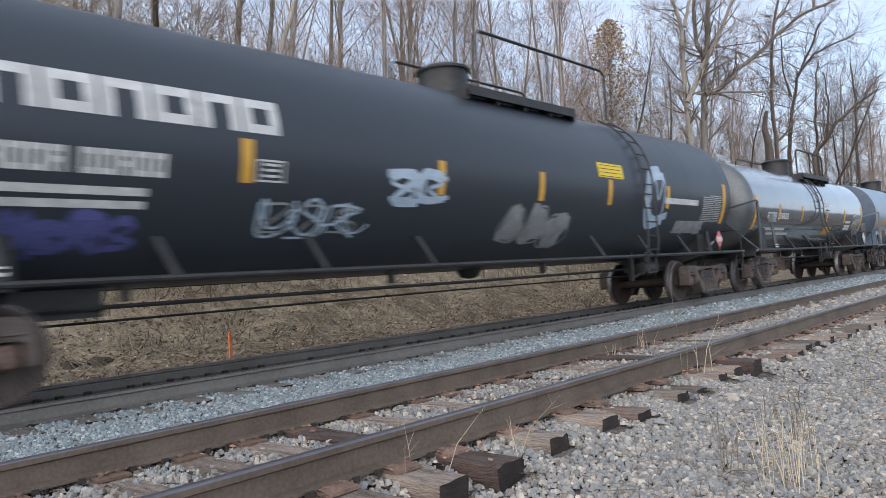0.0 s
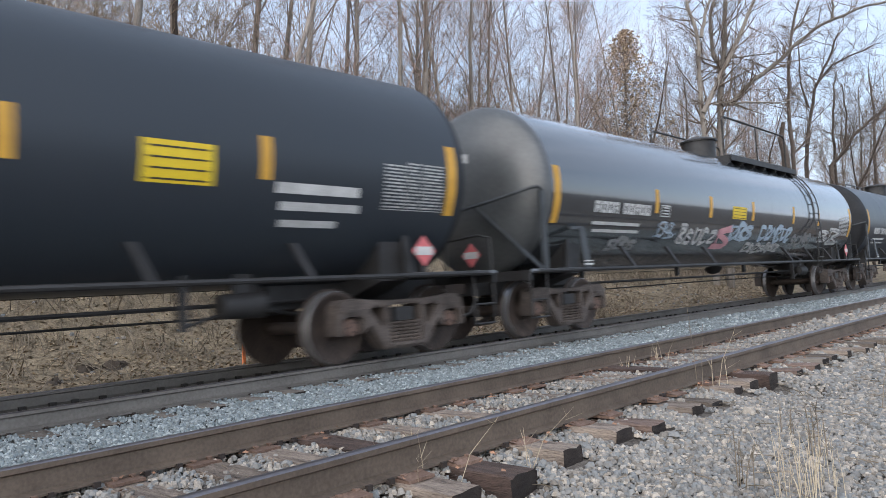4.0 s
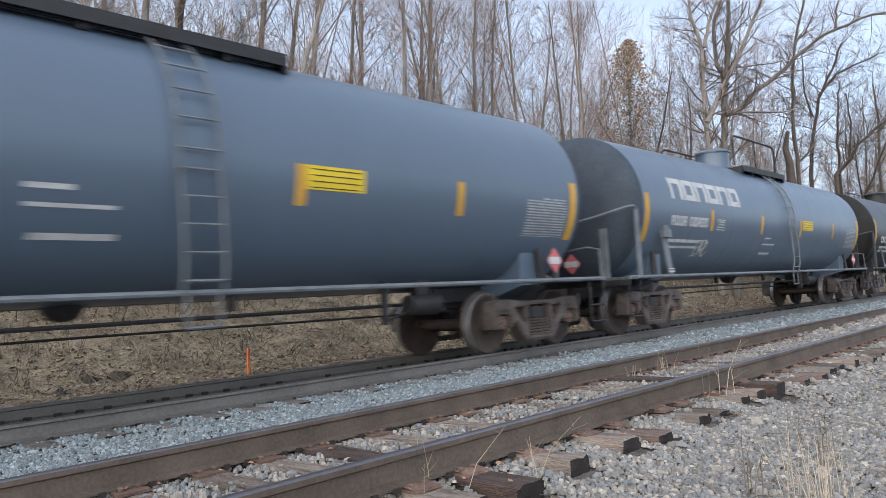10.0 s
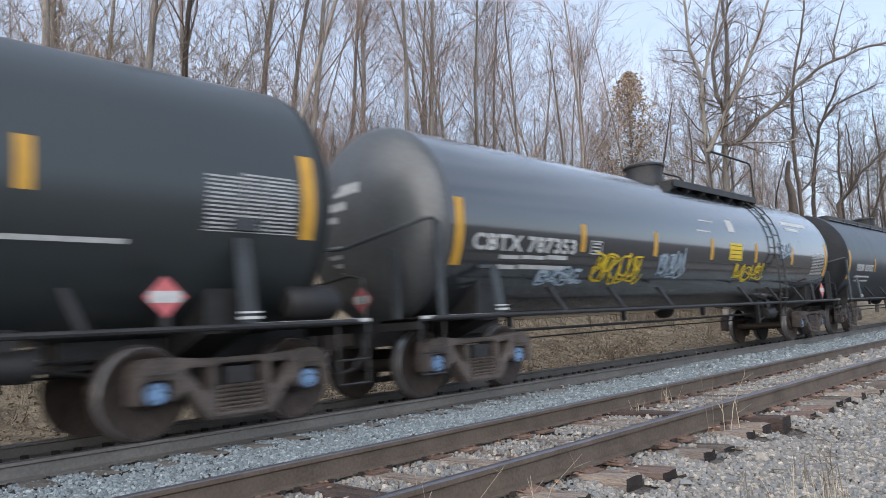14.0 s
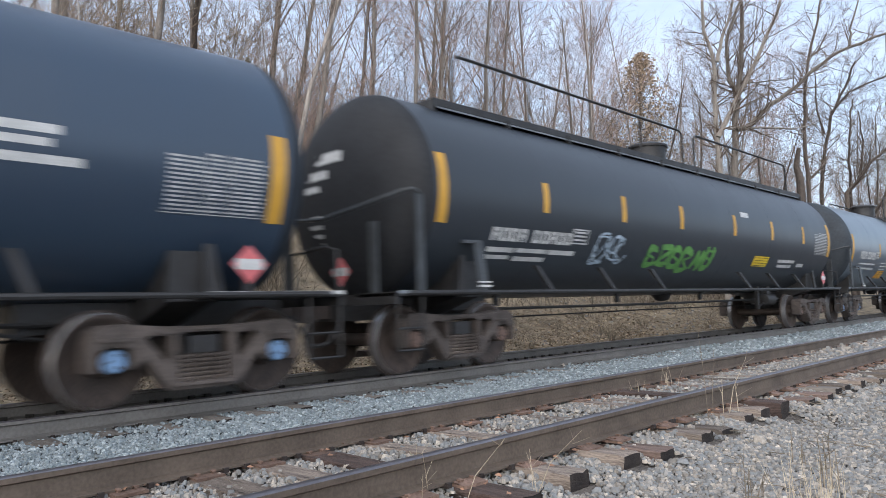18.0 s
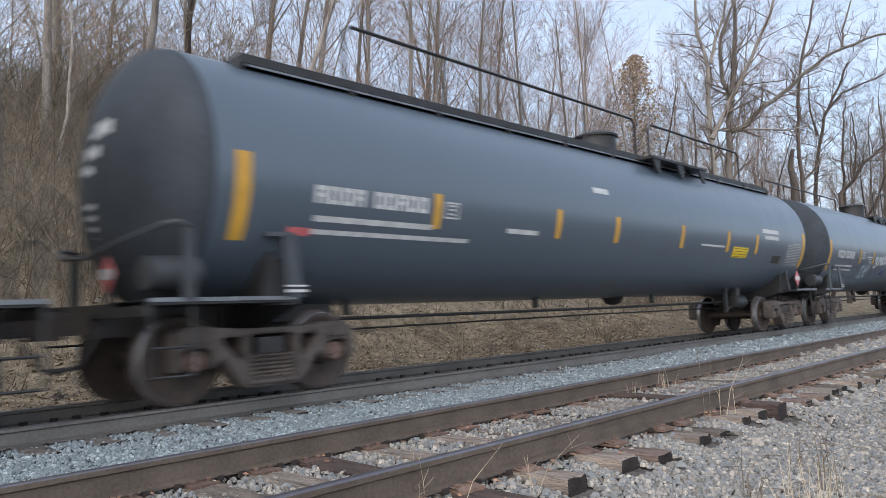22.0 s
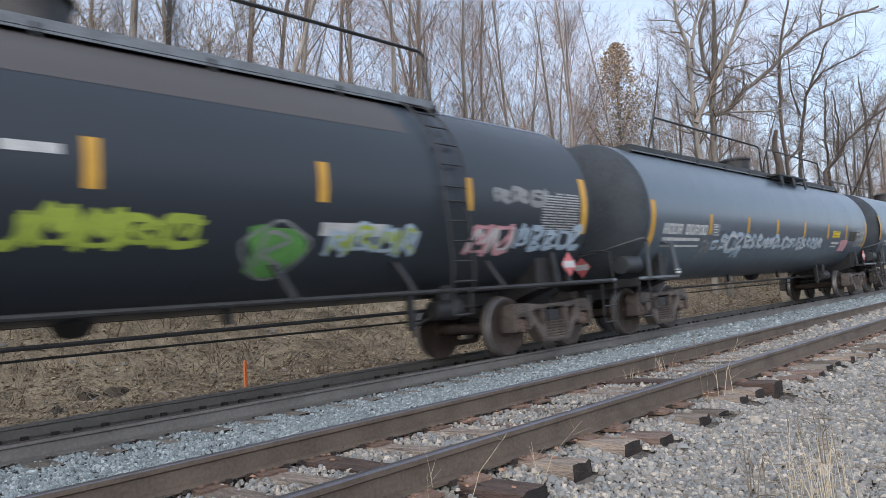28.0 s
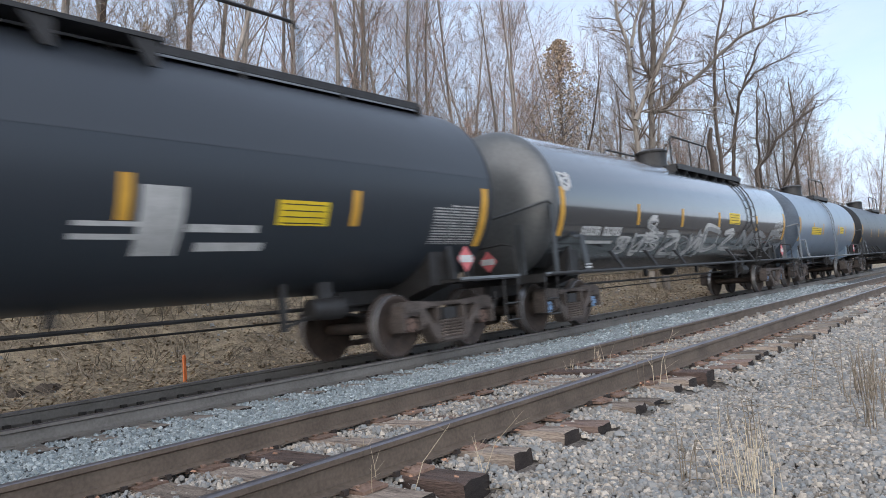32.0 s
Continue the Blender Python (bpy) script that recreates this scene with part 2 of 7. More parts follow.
PAINTS = {
    "black": paint("matt_black_tank_paint", (0.030, 0.038, 0.049), 0.38, 0.9, spec=0.45),
    "charcoal": paint("charcoal_tank_paint", (0.038, 0.045, 0.056), 0.36, 0.88, spec=0.5),
    "brown": paint("brown_black_tank_paint", (0.019, 0.020, 0.023), 0.38, 0.88, spec=0.46),
    "soft": paint("satin_charcoal_tank_paint", (0.032, 0.040, 0.043), 0.31, 0.9, spec=0.8),
    "gloss": paint("glossy_black_tank_paint", (0.026, 0.031, 0.036), 0.18, 0.92, coat=1.0),
    "satin": paint("satin_blue_black_tank_paint", (0.050, 0.066, 0.084), 0.22, 0.92, coat=1.0, spec=1.0),
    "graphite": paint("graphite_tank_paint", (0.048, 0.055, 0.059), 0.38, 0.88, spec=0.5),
    "blue": paint("blue_grey_tank_paint", (0.098, 0.141, 0.197), 0.34, 0.92, spec=0.8),
    "pale": paint("pale_blue_grey_tank_paint", (0.18, 0.245, 0.33), 0.33, 0.92),
    "grey": paint("mid_grey_tank_paint", (0.080, 0.108, 0.140), 0.31, 0.92, spec=0.95),
    "faded": paint("faded_grey_tank_paint", (0.060, 0.053, 0.052), 0.55, 0.9),
    "slate": paint("slate_blue_tank_paint", (0.028, 0.051, 0.087), 0.32, 0.92, spec=0.8),
}
def dusty(name, base):
    """The dull road-dust film on a tank's ends, with shade between cars painted in."""
    film = tuple(c * 0.62 + d * 0.38 for c, d in zip(base, (0.050, 0.044, 0.039)))
    return surface(name, film, tuple(c * 0.7 for c in film), 0.62, 0, 1.6, 16, 0.08, 0.01, spec=0.22)


HEADS = {key: dusty(f"dusty_shaded_{key}_tank_paint", base) for key, base in (
    ("black", (0.021, 0.028, 0.038)), ("charcoal", (0.031, 0.036, 0.043)), ("brown", (0.017, 0.018, 0.020)), ("soft", (0.036, 0.044, 0.046)),
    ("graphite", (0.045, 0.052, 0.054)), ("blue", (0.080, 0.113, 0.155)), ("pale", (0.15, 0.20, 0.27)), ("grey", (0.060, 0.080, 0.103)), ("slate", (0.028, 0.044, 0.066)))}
# these ends are lighter than their sides: the sky's reflection is in the colour
for key, base in (("gloss", (0.095, 0.103, 0.108)), ("satin", (0.105, 0.118, 0.128))):
    HEADS[key] = surface(f"half_glossy_sky_lit_{key}_tank_end_paint", base, tuple(c * 0.62 for c in base), 0.36, 0, 1.6, 16, 0.08, 0.01, spec=0.9)
FRAME = surface("sooty_black_steel", (0.036, 0.036, 0.038), (0.02, 0.019, 0.019), 0.55, 0.1, 4, 40, 0.3, 0.004)
STEEL = surface("dark_blue_grey_steel", (0.062, 0.07, 0.078), (0.034, 0.037, 0.04), 0.5, 0.1, 4, 40, 0.2, 0.004)
FRAME_GREY = surface("grey_painted_steel", (0.20, 0.225, 0.25), (0.12, 0.13, 0.14), 0.5, 0.1, 4, 40, 0.2, 0.004)
TRUCK = surface("dusty_cast_steel", (0.14, 0.115, 0.103), (0.06, 0.05, 0.046), 0.7, 0.1, 5, 40, 0.4, 0.006, vary=0.25)
WHEEL = surface("rusty_brown_wheel_steel", (0.085, 0.064, 0.055), (0.042, 0.034, 0.031), 0.7, 0.3, 5, 40, 0.3, 0.004, vary=0.2)
TREAD = surface("bright_wheel_tread", (0.42, 0.42, 0.43), (0.30, 0.30, 0.31), 0.35, 0.8, 6, 40, 0.05, 0.002)
CAP_BLUE = surface("blue_bearing_cap", (0.22, 0.37, 0.60), (0.14, 0.25, 0.42), 0.6, 0.1, 12, 60, 0.2, 0.003)
CAP_RUST = surface("brown_bearing_cap", (0.20, 0.13, 0.105), (0.13, 0.085, 0.07), 0.7, 0.2, 12, 60, 0.2, 0.003)
YELLOW = surface("amber_reflective_tape", (0.66, 0.37, 0.055), (0.52, 0.285, 0.04), 0.5, 0, 4, 30, 0.05, 0.001)
PANEL = surface("yellow_panel", (0.80, 0.60, 0.03), (0.68, 0.48, 0.025), 0.5, 0, 5, 40, 0.05, 0.001)
ORANGE = surface("orange_panel", (0.75, 0.38, 0.04), (0.62, 0.30, 0.03), 0.5, 0, 5, 40, 0.05, 0.001)
WHITE = surface("dulled_white_paint", (0.62, 0.63, 0.63), (0.42, 0.43, 0.43), 0.6, 0, 6, 50, 0.05, 0.001)
PRINT = surface("fine_pale_print", (0.52, 0.53, 0.53), (0.36, 0.37, 0.37), 0.6, 0, 6, 50, 0.05, 0.001)
GREYINK = surface("faded_grey_paint", (0.30, 0.31, 0.32), (0.19, 0.20, 0.205), 0.6, 0, 6, 50, 0.05, 0.001)
DARKINK = surface("dark_paint", (0.05, 0.045, 0.03), (0.03, 0.03, 0.025), 0.6, 0, 6, 50, 0.05, 0.001)
RED = surface("red_placard", (0.64, 0.17, 0.18), (0.50, 0.12, 0.13), 0.5, 0, 6, 50, 0.05, 0.001)
INK = {"white": WHITE, "grey": GREYINK, "orange": ORANGE, "yellow": PANEL, "dark": DARKINK, "red": RED,
       "ice": surface("ice_blue_spray_paint", (0.44, 0.54, 0.64), (0.28, 0.37, 0.46), 0.6, 0, 5, 40, 0.05, 0.001),
       "teal": surface("teal_spray_paint", (0.16, 0.34, 0.37), (0.10, 0.23, 0.26), 0.6, 0, 5, 40, 0.05, 0.001),
       "green": surface("yellow_green_spray_paint", (0.42, 0.52, 0.08), (0.28, 0.36, 0.06), 0.6, 0, 5, 40, 0.05, 0.001),
       "grass": surface("green_spray_paint", (0.14, 0.36, 0.09), (0.09, 0.25, 0.07), 0.6, 0, 5, 40, 0.05, 0.001),
       "pink": surface("pink_spray_paint", (0.66, 0.36, 0.39), (0.50, 0.25, 0.28), 0.6, 0, 5, 40, 0.05, 0.001),
       "violet": surface("violet_spray_paint", (0.11, 0.12, 0.33), (0.07, 0.08, 0.22), 0.6, 0, 5, 40, 0.05, 0.001),
       "print": PRINT, "brown": surface("brown_black_paint", (0.036, 0.033, 0.032), (0.03, 0.03, 0.03), 0.5, 0, 5, 40, 0.05, 0.001),
       "silver": surface("silver_grey_spray_paint", (0.31, 0.34, 0.35), (0.17, 0.19, 0.20), 0.6, 0, 4, 30, 0.05, 0.001),
       "sky": surface("bright_blue_spray_paint", (0.05, 0.36, 0.68), (0.04, 0.26, 0.5), 0.6, 0, 5, 40, 0.05, 0.001)}

# ---- mesh helpers ----
class Geo:
    """Vertices, faces and a material slot for each face."""

    def __init__(self):
        self.v, self.f, self.m = [], [], []

    def add(self, verts, faces, m=0):
        n = len(self.v)
        self.v += [tuple(p) for p in verts]
        self.f += [tuple(n + i for i in f) for f in faces]
        self.m += [m] * len(faces)
        return self

    def hexa(self, p, m=0):
        """Eight corners: four below, four above, both anticlockwise from above."""
        return self.add(p, [(3, 2, 1, 0), (4, 5, 6, 7), (0, 1, 5, 4), (1, 2, 6, 5), (2, 3, 7, 6), (3, 0, 4, 7)], m)

    def box(self, x0, x1, y0, y1, z0, z1, m=0):
        return self.hexa([(x0, y0, z0), (x1, y0, z0), (x1, y1, z0), (x0, y1, z0), (x0, y0, z1), (x1, y0, z1), (x1, y1, z1), (x0, y1, z1)], m)

    def tube(self, pts, r, n=6, m=0):
        pts = [Vector(p) for p in pts]
        rs = r if isinstance(r, (list, tuple)) else [r] * len(pts)
        verts, faces, up = [], [], None
        for i, p in enumerate(pts):
            d = (pts[min(i + 1, len(pts) - 1)] - pts[max(i - 1, 0)]).normalized()
            if up is None:
                up = Vector((0, 0, 1)) if abs(d.z) < 0.9 else Vector((1, 0, 0))
            a = d.cross(up).normalized()
            up = a.cross(d)
            verts += [p + rs[i] * (a * math.cos(2 * math.pi * k / n) + up * math.sin(2 * math.pi * k / n)) for k in range(n)]
        for i in range(len(pts) - 1):
            faces += [(i * n + k, i * n + (k + 1) % n, (i + 1) * n + (k + 1) % n, (i + 1) * n + k) for k in range(n)]
        faces += [tuple(range(n - 1, -1, -1)), tuple((len(pts) - 1) * n + k for k in range(n))]
        return self.add(verts, faces, m)

    def spin(self, profile, n, axis="x", at=(0, 0, 0), m=0):
        """Turns (along, radius) pairs about an axis through at. m: one slot, or one for each step."""
        verts, o = [], Vector(at)
        for s, r in profile:
            for k in range(n):
                c, q = r * math.cos(2 * math.pi * k / n), r * math.sin(2 * math.pi * k / n)
                verts.append(o + Vector({"x": (s, c, q), "y": (c, s, -q), "z": (c, q, s)}[axis]))
        base = len(self.v)
        self.v += [tuple(p) for p in verts]
        for i in range(len(profile) - 1):
            for k in range(n):
                self.f.append((base + i * n + k, base + i * n + (k + 1) % n, base + (i + 1) * n + (k + 1) % n, base + (i + 1) * n + k))
                self.m.append(m[i] if isinstance(m, (list, tuple)) else m)
        for i, turn in ((0, -1), (len(profile) - 1, 1)):
            if profile[i][1] > 1e-6:
                self.f.append(tuple(base + i * n + k for k in (range(n) if turn > 0 else range(n - 1, -1, -1))))
                self.m.append(m[min(i, len(m) - 1)] if isinstance(m, (list, tuple)) else m)
        return self

    def prism(self, poly, a0, a1, axis="y", m=0):
        """A polygon of (u, w) pushed from a0 to a1: along y it lies in x, z; along x in y, z."""
        def put(u, w, a):
            return (u, a, w) if axis == "y" else ((a, u, w) if axis == "x" else (u, w, a))
        n = len(poly)
        verts = [put(u, w, a0) for u, w in poly] + [put(u, w, a1) for u, w in poly]
        faces = [tuple(range(n)), tuple(range(2 * n - 1, n - 1, -1))] + [(i, n + i, n + (i + 1) % n, (i + 1) % n) for i in range(n)]
        return self.add(verts, faces, m)

    def mesh(self, name, mats, smooth=True, angle=40):
        me = bpy.data.meshes.new(name)
        me.from_pydata(self.v, [], self.f)
        for mat in mats:
            me.materials.append(mat)
        if len(mats) > 1:
            me.polygons.foreach_set("material_index", self.m)
        if smooth:
            me.shade_smooth()
            me.set_sharp_from_angle(angle=radians(angle))
        me.update()
        return me


def piece(name, me, parent=None, m=None, label=""):
    """A mesh object, under a thing or part where one is given."""
    ob = new(name, me)
    if parent is not None:
        ob.parent = parent
    if m is not None:
        ob.matrix_basis = m
    if label:
        ob["label"] = label
    return ob


def part(name, geo, mats, parent, label="", smooth=True, angle=40):
    mats = mats if isinstance(mats, (list, tuple)) else [mats]
    return piece(name, geo.mesh(name, mats, smooth, angle), parent, None, label)

# ---- ground, ballast and the two tracks (z = 0 on the rail heads, x along the rails) ----
NEAR_Y, FAR_Y, GAUGE = 3.935, 8.0, 1.505
PROFILE = [(-600, -1.2), (-40, -0.7), (-6, -0.42), (0.0, -0.385), (2.2, -0.35), (2.55, -0.295), (2.9, -0.243), (3.1, -0.232), (4.8, -0.226), (5.3, -0.22), (6.2, -0.205), (6.9, -0.186), (7.2, -0.19), (7.4, -0.215),
           (9.2, -0.215), (9.7, -0.22), (10.3, -0.30), (10.9, -0.22), (12.2, -0.02)]


def height(x, y):
    """The ground under x, y: level gravel, the ballast, then a wooded bank that rises behind the far track."""
    if y <= 12.2:
        z = float(np.interp(y, [p[0] for p in PROFILE], [p[1] for p in PROFILE]))
    else:
        top = float(np.interp(x, [-60, 12, 40, 80, 160], [8.6, 7.6, 4.6, 3.6, 3.0]))
        wide = float(np.interp(x, [0, 12, 45], [9.5, 11.0, 19.0]))
        s = min(1.0, (y - 12.2) / wide)
        z = -0.02 + top * (s * s * (3 - 2 * s) * 0.5 + s * 0.5) + max(0.0, y - 12.2 - wide) * 0.05
    far = max(0.0, min(1.0, (y - 9.8) / 3.0))
    bumps = 0.10 * noise.noise((x * 0.35, y * 0.35, 0.0)) + 0.05 * noise.noise((x * 1.3, y * 1.3, 5.0)) + 0.028 * noise.noise((x * 4.0, y * 4.0, 9.0))
    # the stones have sunk away from a few tie ends
    for cx, wide in ((2.6, 0.9), (7.4, 0.45)):
        z -= 0.085 * max(0.0, 1 - ((x - cx) / wide) ** 2) * max(0.0, 1 - ((y - 2.5) / 0.55) ** 2)
    near = max(0.0, min(1.0, (2.4 - y) / 2.0))
    return z + bumps * far + near * (0.035 * noise.noise((x * 0.9, y * 0.9, 3.0)) + 0.012 * noise.noise((x * 5, y * 5, 4.0)))


def axis_steps(spans):
    """Values along an axis from (start, stop, step) spans that follow one another."""
    vals = []
    for a, b, s in spans:
        n = max(1, round((b - a) / s))
        vals += [a + (b - a) * i / n for i in range(n)]
    return vals + [spans[-1][1]]


def build_ground():
    xs = axis_steps([(-3000, -600, 600), (-600, -40, 40), (-40, -4, 2), (-4, 22, 0.2), (22, 60, 0.6), (60, 160, 4), (160, 640, 40), (640, 3000, 590)])
    ys = axis_steps([(-3000, -200, 400), (-200, -10, 10), (-10, 0, 0.5), (0, 2.2, 0.15), (2.2, 9.6, 0.37), (9.6, 20, 0.2), (20, 60, 1.5), (60, 300, 30), (300, 3000, 450)])
    g = Geo()
    g.v = [(x, y, height(x, y) - (0.016 if y < 9.7 else 0.0)) for y in ys for x in xs]
    n = len(xs)
    for j in range(len(ys) - 1):
        for i in range(n - 1):
            g.f.append((j * n + i, j * n + i + 1, (j + 1) * n + i + 1, (j + 1) * n + i))
            y = (ys[j] + ys[j + 1]) / 2
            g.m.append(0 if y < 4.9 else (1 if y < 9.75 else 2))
    tagged(piece("ground", g.mesh("ground", [GRAVEL, BED_BLUE, SOIL])), "gravel and ballast beds darkened for shade between stones, and brown leaf-strewn soil", "ground", kind="structure")


# the cross-section of a rail: head, web and foot
RAIL_SHAPE = [(-0.076, -0.185), (0.076, -0.185), (0.076, -0.172), (0.012, -0.155), (0.010, -0.05), (0.036, -0.038), (0.037, -0.008), (0.028, 0.0), (-0.028, 0.0), (-0.037, -0.008), (-0.036, -0.038), (-0.010, -0.05), (-0.012, -0.155), (-0.076, -0.172)]


def rail(y, mat, label, tall=1.0):
    cuts = axis_steps([(-640, -20, 155), (-20, 60, 4), (60, 700, 160)])
    ob = tagged(new("rail"), label, "rail", group="rails of the two tracks")
    for name, ring, worn in (("foot", (0, 1, 2, 3, 12, 13), ()), ("web", (3, 4, 11, 12), ()), ("head", (4, 5, 6, 7, 8, 9, 10, 11), (2, 3, 4))):
        g = Geo()
        n = len(ring)
        for x in cuts:
            g.v += [(x, y + RAIL_SHAPE[k][0], RAIL_SHAPE[k][1] * tall) for k in ring]
        for i in range(len(cuts) - 1):
            for k in range(n):
                g.f.append((i * n + k, i * n + (k + 1) % n, (i + 1) * n + (k + 1) % n, (i + 1) * n + k))
                g.m.append(1 if k in worn else 0)
        piece(name, g.mesh(name, [mat, HEAD], angle=50), ob)


def tie_mesh(seed, length=2.6, wide=0.23, deep=0.17):
    """A sawn timber with worn, chipped edges, split ends and a hollowed top."""
    rnd = random.Random(seed)
    g = Geo()
    ys = [-length / 2, -length / 2 + 0.03, -length * 0.36, -length * 0.2, 0, length * 0.2, length * 0.36, length / 2 - 0.03, length / 2]
    ring = [(-0.5, 0), (0.5, 0), (0.5, 0.94), (0.475, 1.0), (0.14, 1.0), (-0.16, 1.0), (-0.475, 1.0), (-0.5, 0.94)]
    for i, y in enumerate(ys):
        end = 0.975 if i in (0, 8) else 1.0
        for u, w in ring:
            g.v.append((u * wide * end + rnd.uniform(-0.006, 0.006), y + rnd.uniform(-0.012, 0.012), -deep + w * deep * (end if w else 1) + rnd.uniform(-0.007, 0.004) * (w > 0)))
    n = len(ring)
    for i in range(len(ys) - 1):
        g.f += [(i * n + k, i * n + (k + 1) % n, (i + 1) * n + (k + 1) % n, (i + 1) * n + k) for k in range(n)]
    g.f += [tuple(range(n)), tuple(len(g.v) - 1 - k for k in range(n))]
    # drying cracks along the top, as narrow raised splinters
    for _ in range(5):
        x, y, l = rnd.uniform(-0.09, 0.09), rnd.uniform(-1.2, 0.9), rnd.uniform(0.15, 0.5)
        g.add([(x - 0.012, y, 0.001), (x + 0.012, y, 0.001), (x + 0.005, y + l, 0.006), (x - 0.006, y + l, 0.006)], [(0, 1, 2, 3)])
    g.m = [0] * len(g.f)
    caps = (len(ys) - 1) * n
    g.m[caps], g.m[caps + 1] = 1, 1
    return g


def build_track(cy, name, label, tie_mats, rail_specs, first, step, seed, detail, placed=(), tall=1.0):
    """One track: its ties, tie plates, spikes and rail anchors under the track's bed, and two rails as things."""
    rnd = random.Random(seed)
    bed = tagged(new(name), label, "railway track", kind="structure")
    meshes = [tie_mesh(seed * 10 + i).mesh("tie", [tie_mats[i % len(tie_mats)], TIE_END], angle=18) for i in range(6)]
    dark_me = tie_mesh(seed * 10 + 7, wide=0.25).mesh("tie", [TIE_DARK, TIE_END], angle=18)
    plate = Geo().box(-0.10, 0.10, -0.185, 0.185, 0, 0.018)
    plate.add([(-0.098, -0.16, 0.0185), (0.098, -0.16, 0.0185), (0.098, -0.08, 0.03), (-0.098, -0.08, 0.03)], [(0, 1, 2, 3)])
    plate_me = plate.mesh("tie_plate", [RUST if detail else RAIL_GREY], False)
    spike = Geo().box(-0.01, 0.01, -0.01, 0.01, 0, 0.018).box(-0.015, 0.015, -0.012, 0.02, 0.018, 0.027)
    spike_me = spike.mesh("spike", [RUST], False)
    anchor = Geo().box(-0.02, 0.02, -0.10, 0.10, -0.012, 0.006).box(-0.018, 0.018, -0.108, -0.085, -0.012, 0.018).box(-0.013, 0.013, 0.08, 0.10, -0.012, 0.016)
    if not detail:
        anchor = Geo().box(-0.016, 0.016, -0.10, 0.10, -0.012, 0.008).box(-0.036, 0.036, -0.13, -0.084, -0.02, 0.05).box(-0.013, 0.013, 0.08, 0.10, -0.012, 0.02)
    anchor_me = anchor.mesh("rail_anchor", [SPIKE if detail else CLIP], False)
    small_me = Geo().box(-0.014, 0.014, -0.10, 0.10, -0.012, 0.004).box(-0.014, 0.014, -0.102, -0.08, -0.012, 0.012).mesh("rail_anchor", [SPIKE], False)
    seat = -0.203 + 0.185 * (1 - tall)
    x, count = first, 0
    rest = Geo()
    behind = first - step
    while behind > -70:
        rest.box(behind - 0.11, behind + 0.11, cy - 1.3, cy + 1.3, -0.37, seat)
        behind -= step
    while x < 130:
        if -1.5 < x < 46:
            skew, shift, drop = rnd.uniform(-2.2, 2.2), rnd.uniform(-0.10, 0.10), rnd.uniform(-0.012, 0.0)
            if placed and count < len(placed):
                x, shift, drop, *old = placed[count]
                skew *= 0.3
            else:
                old = ()
            piece("tie", dark_me if old else rnd.choice(meshes), bed, pose(x, cy + shift, seat + drop, rnd.uniform(-0.5, 0.5), rnd.uniform(-2, 2), skew))
            count += 1
            for side in (-1, 1):
                ry = cy + side * GAUGE / 2
                if detail or x < 25:
                    piece("tie_plate", plate_me, bed, pose(x, ry, seat - 0.001, 0, 0, skew if side < 0 else 180 + skew))
                if detail and x < 24:
                    for dx, dy in ((-0.05, -0.10), (0.05, 0.10), (0.06, -0.10)):
                        piece("spike", spike_me, bed, pose(x + dx, ry + dy, seat + 0.006 + rnd.uniform(0, 0.006), rnd.uniform(-8, 8), rnd.uniform(-8, 8), 0 if dy < 0 else 180))
                if x < 30:
                    for dx in (-0.15, 0.15):
                        if rnd.random() < (0.7 if detail else 0.8):
                            piece("rail_anchor", anchor_me if detail or side > 0 else small_me, bed, pose(x + dx, ry, seat + 0.017, 0, 0, 180 if rnd.random() < 0.15 else 0))
        else:
            rest.box(x - 0.11, x + 0.11, cy - 1.3, cy + 1.3, -0.37, seat)
        x += step * rnd.uniform(0.93, 1.07)
    if rest.f:
        tagged(part("distant_ties", rest, tie_mats[0], bed, smooth=False), kind="stuff")
    for side, mat, text in rail_specs:
        rail(cy + side * GAUGE / 2, mat, text, tall)


def stone_shapes(seed, count):
    """A few angular broken stones as vertices and triangles."""
    rnd = random.Random(seed)
    shapes = []
    ring = [(math.cos(k * 1.0472), math.sin(k * 1.0472), -0.45) for k in range(6)]
    crown = [(0.62 * math.cos(k * 1.5708 + 0.4), 0.62 * math.sin(k * 1.5708 + 0.4), 0.62) for k in range(4)]
    base = ring + crown
    faces = [(0, 1, 6), (1, 7, 6), (1, 2, 7), (2, 3, 7), (3, 8, 7), (3, 4, 8), (4, 9, 8), (4, 5, 9), (5, 0, 9), (0, 6, 9), (6, 7, 8), (6, 8, 9)]
    for _ in range(count):
        sx, sy, sz = rnd.uniform(0.85, 1.35), rnd.uniform(0.65, 1.0), rnd.uniform(0.7, 1.15)
        shapes.append(np.array([[v[0] * sx * rnd.uniform(0.72, 1.2), v[1] * sy * rnd.uniform(0.72, 1.2), v[2] * sz * rnd.uniform(0.65, 1.25)] for v in base]))
    return shapes, np.array(faces)


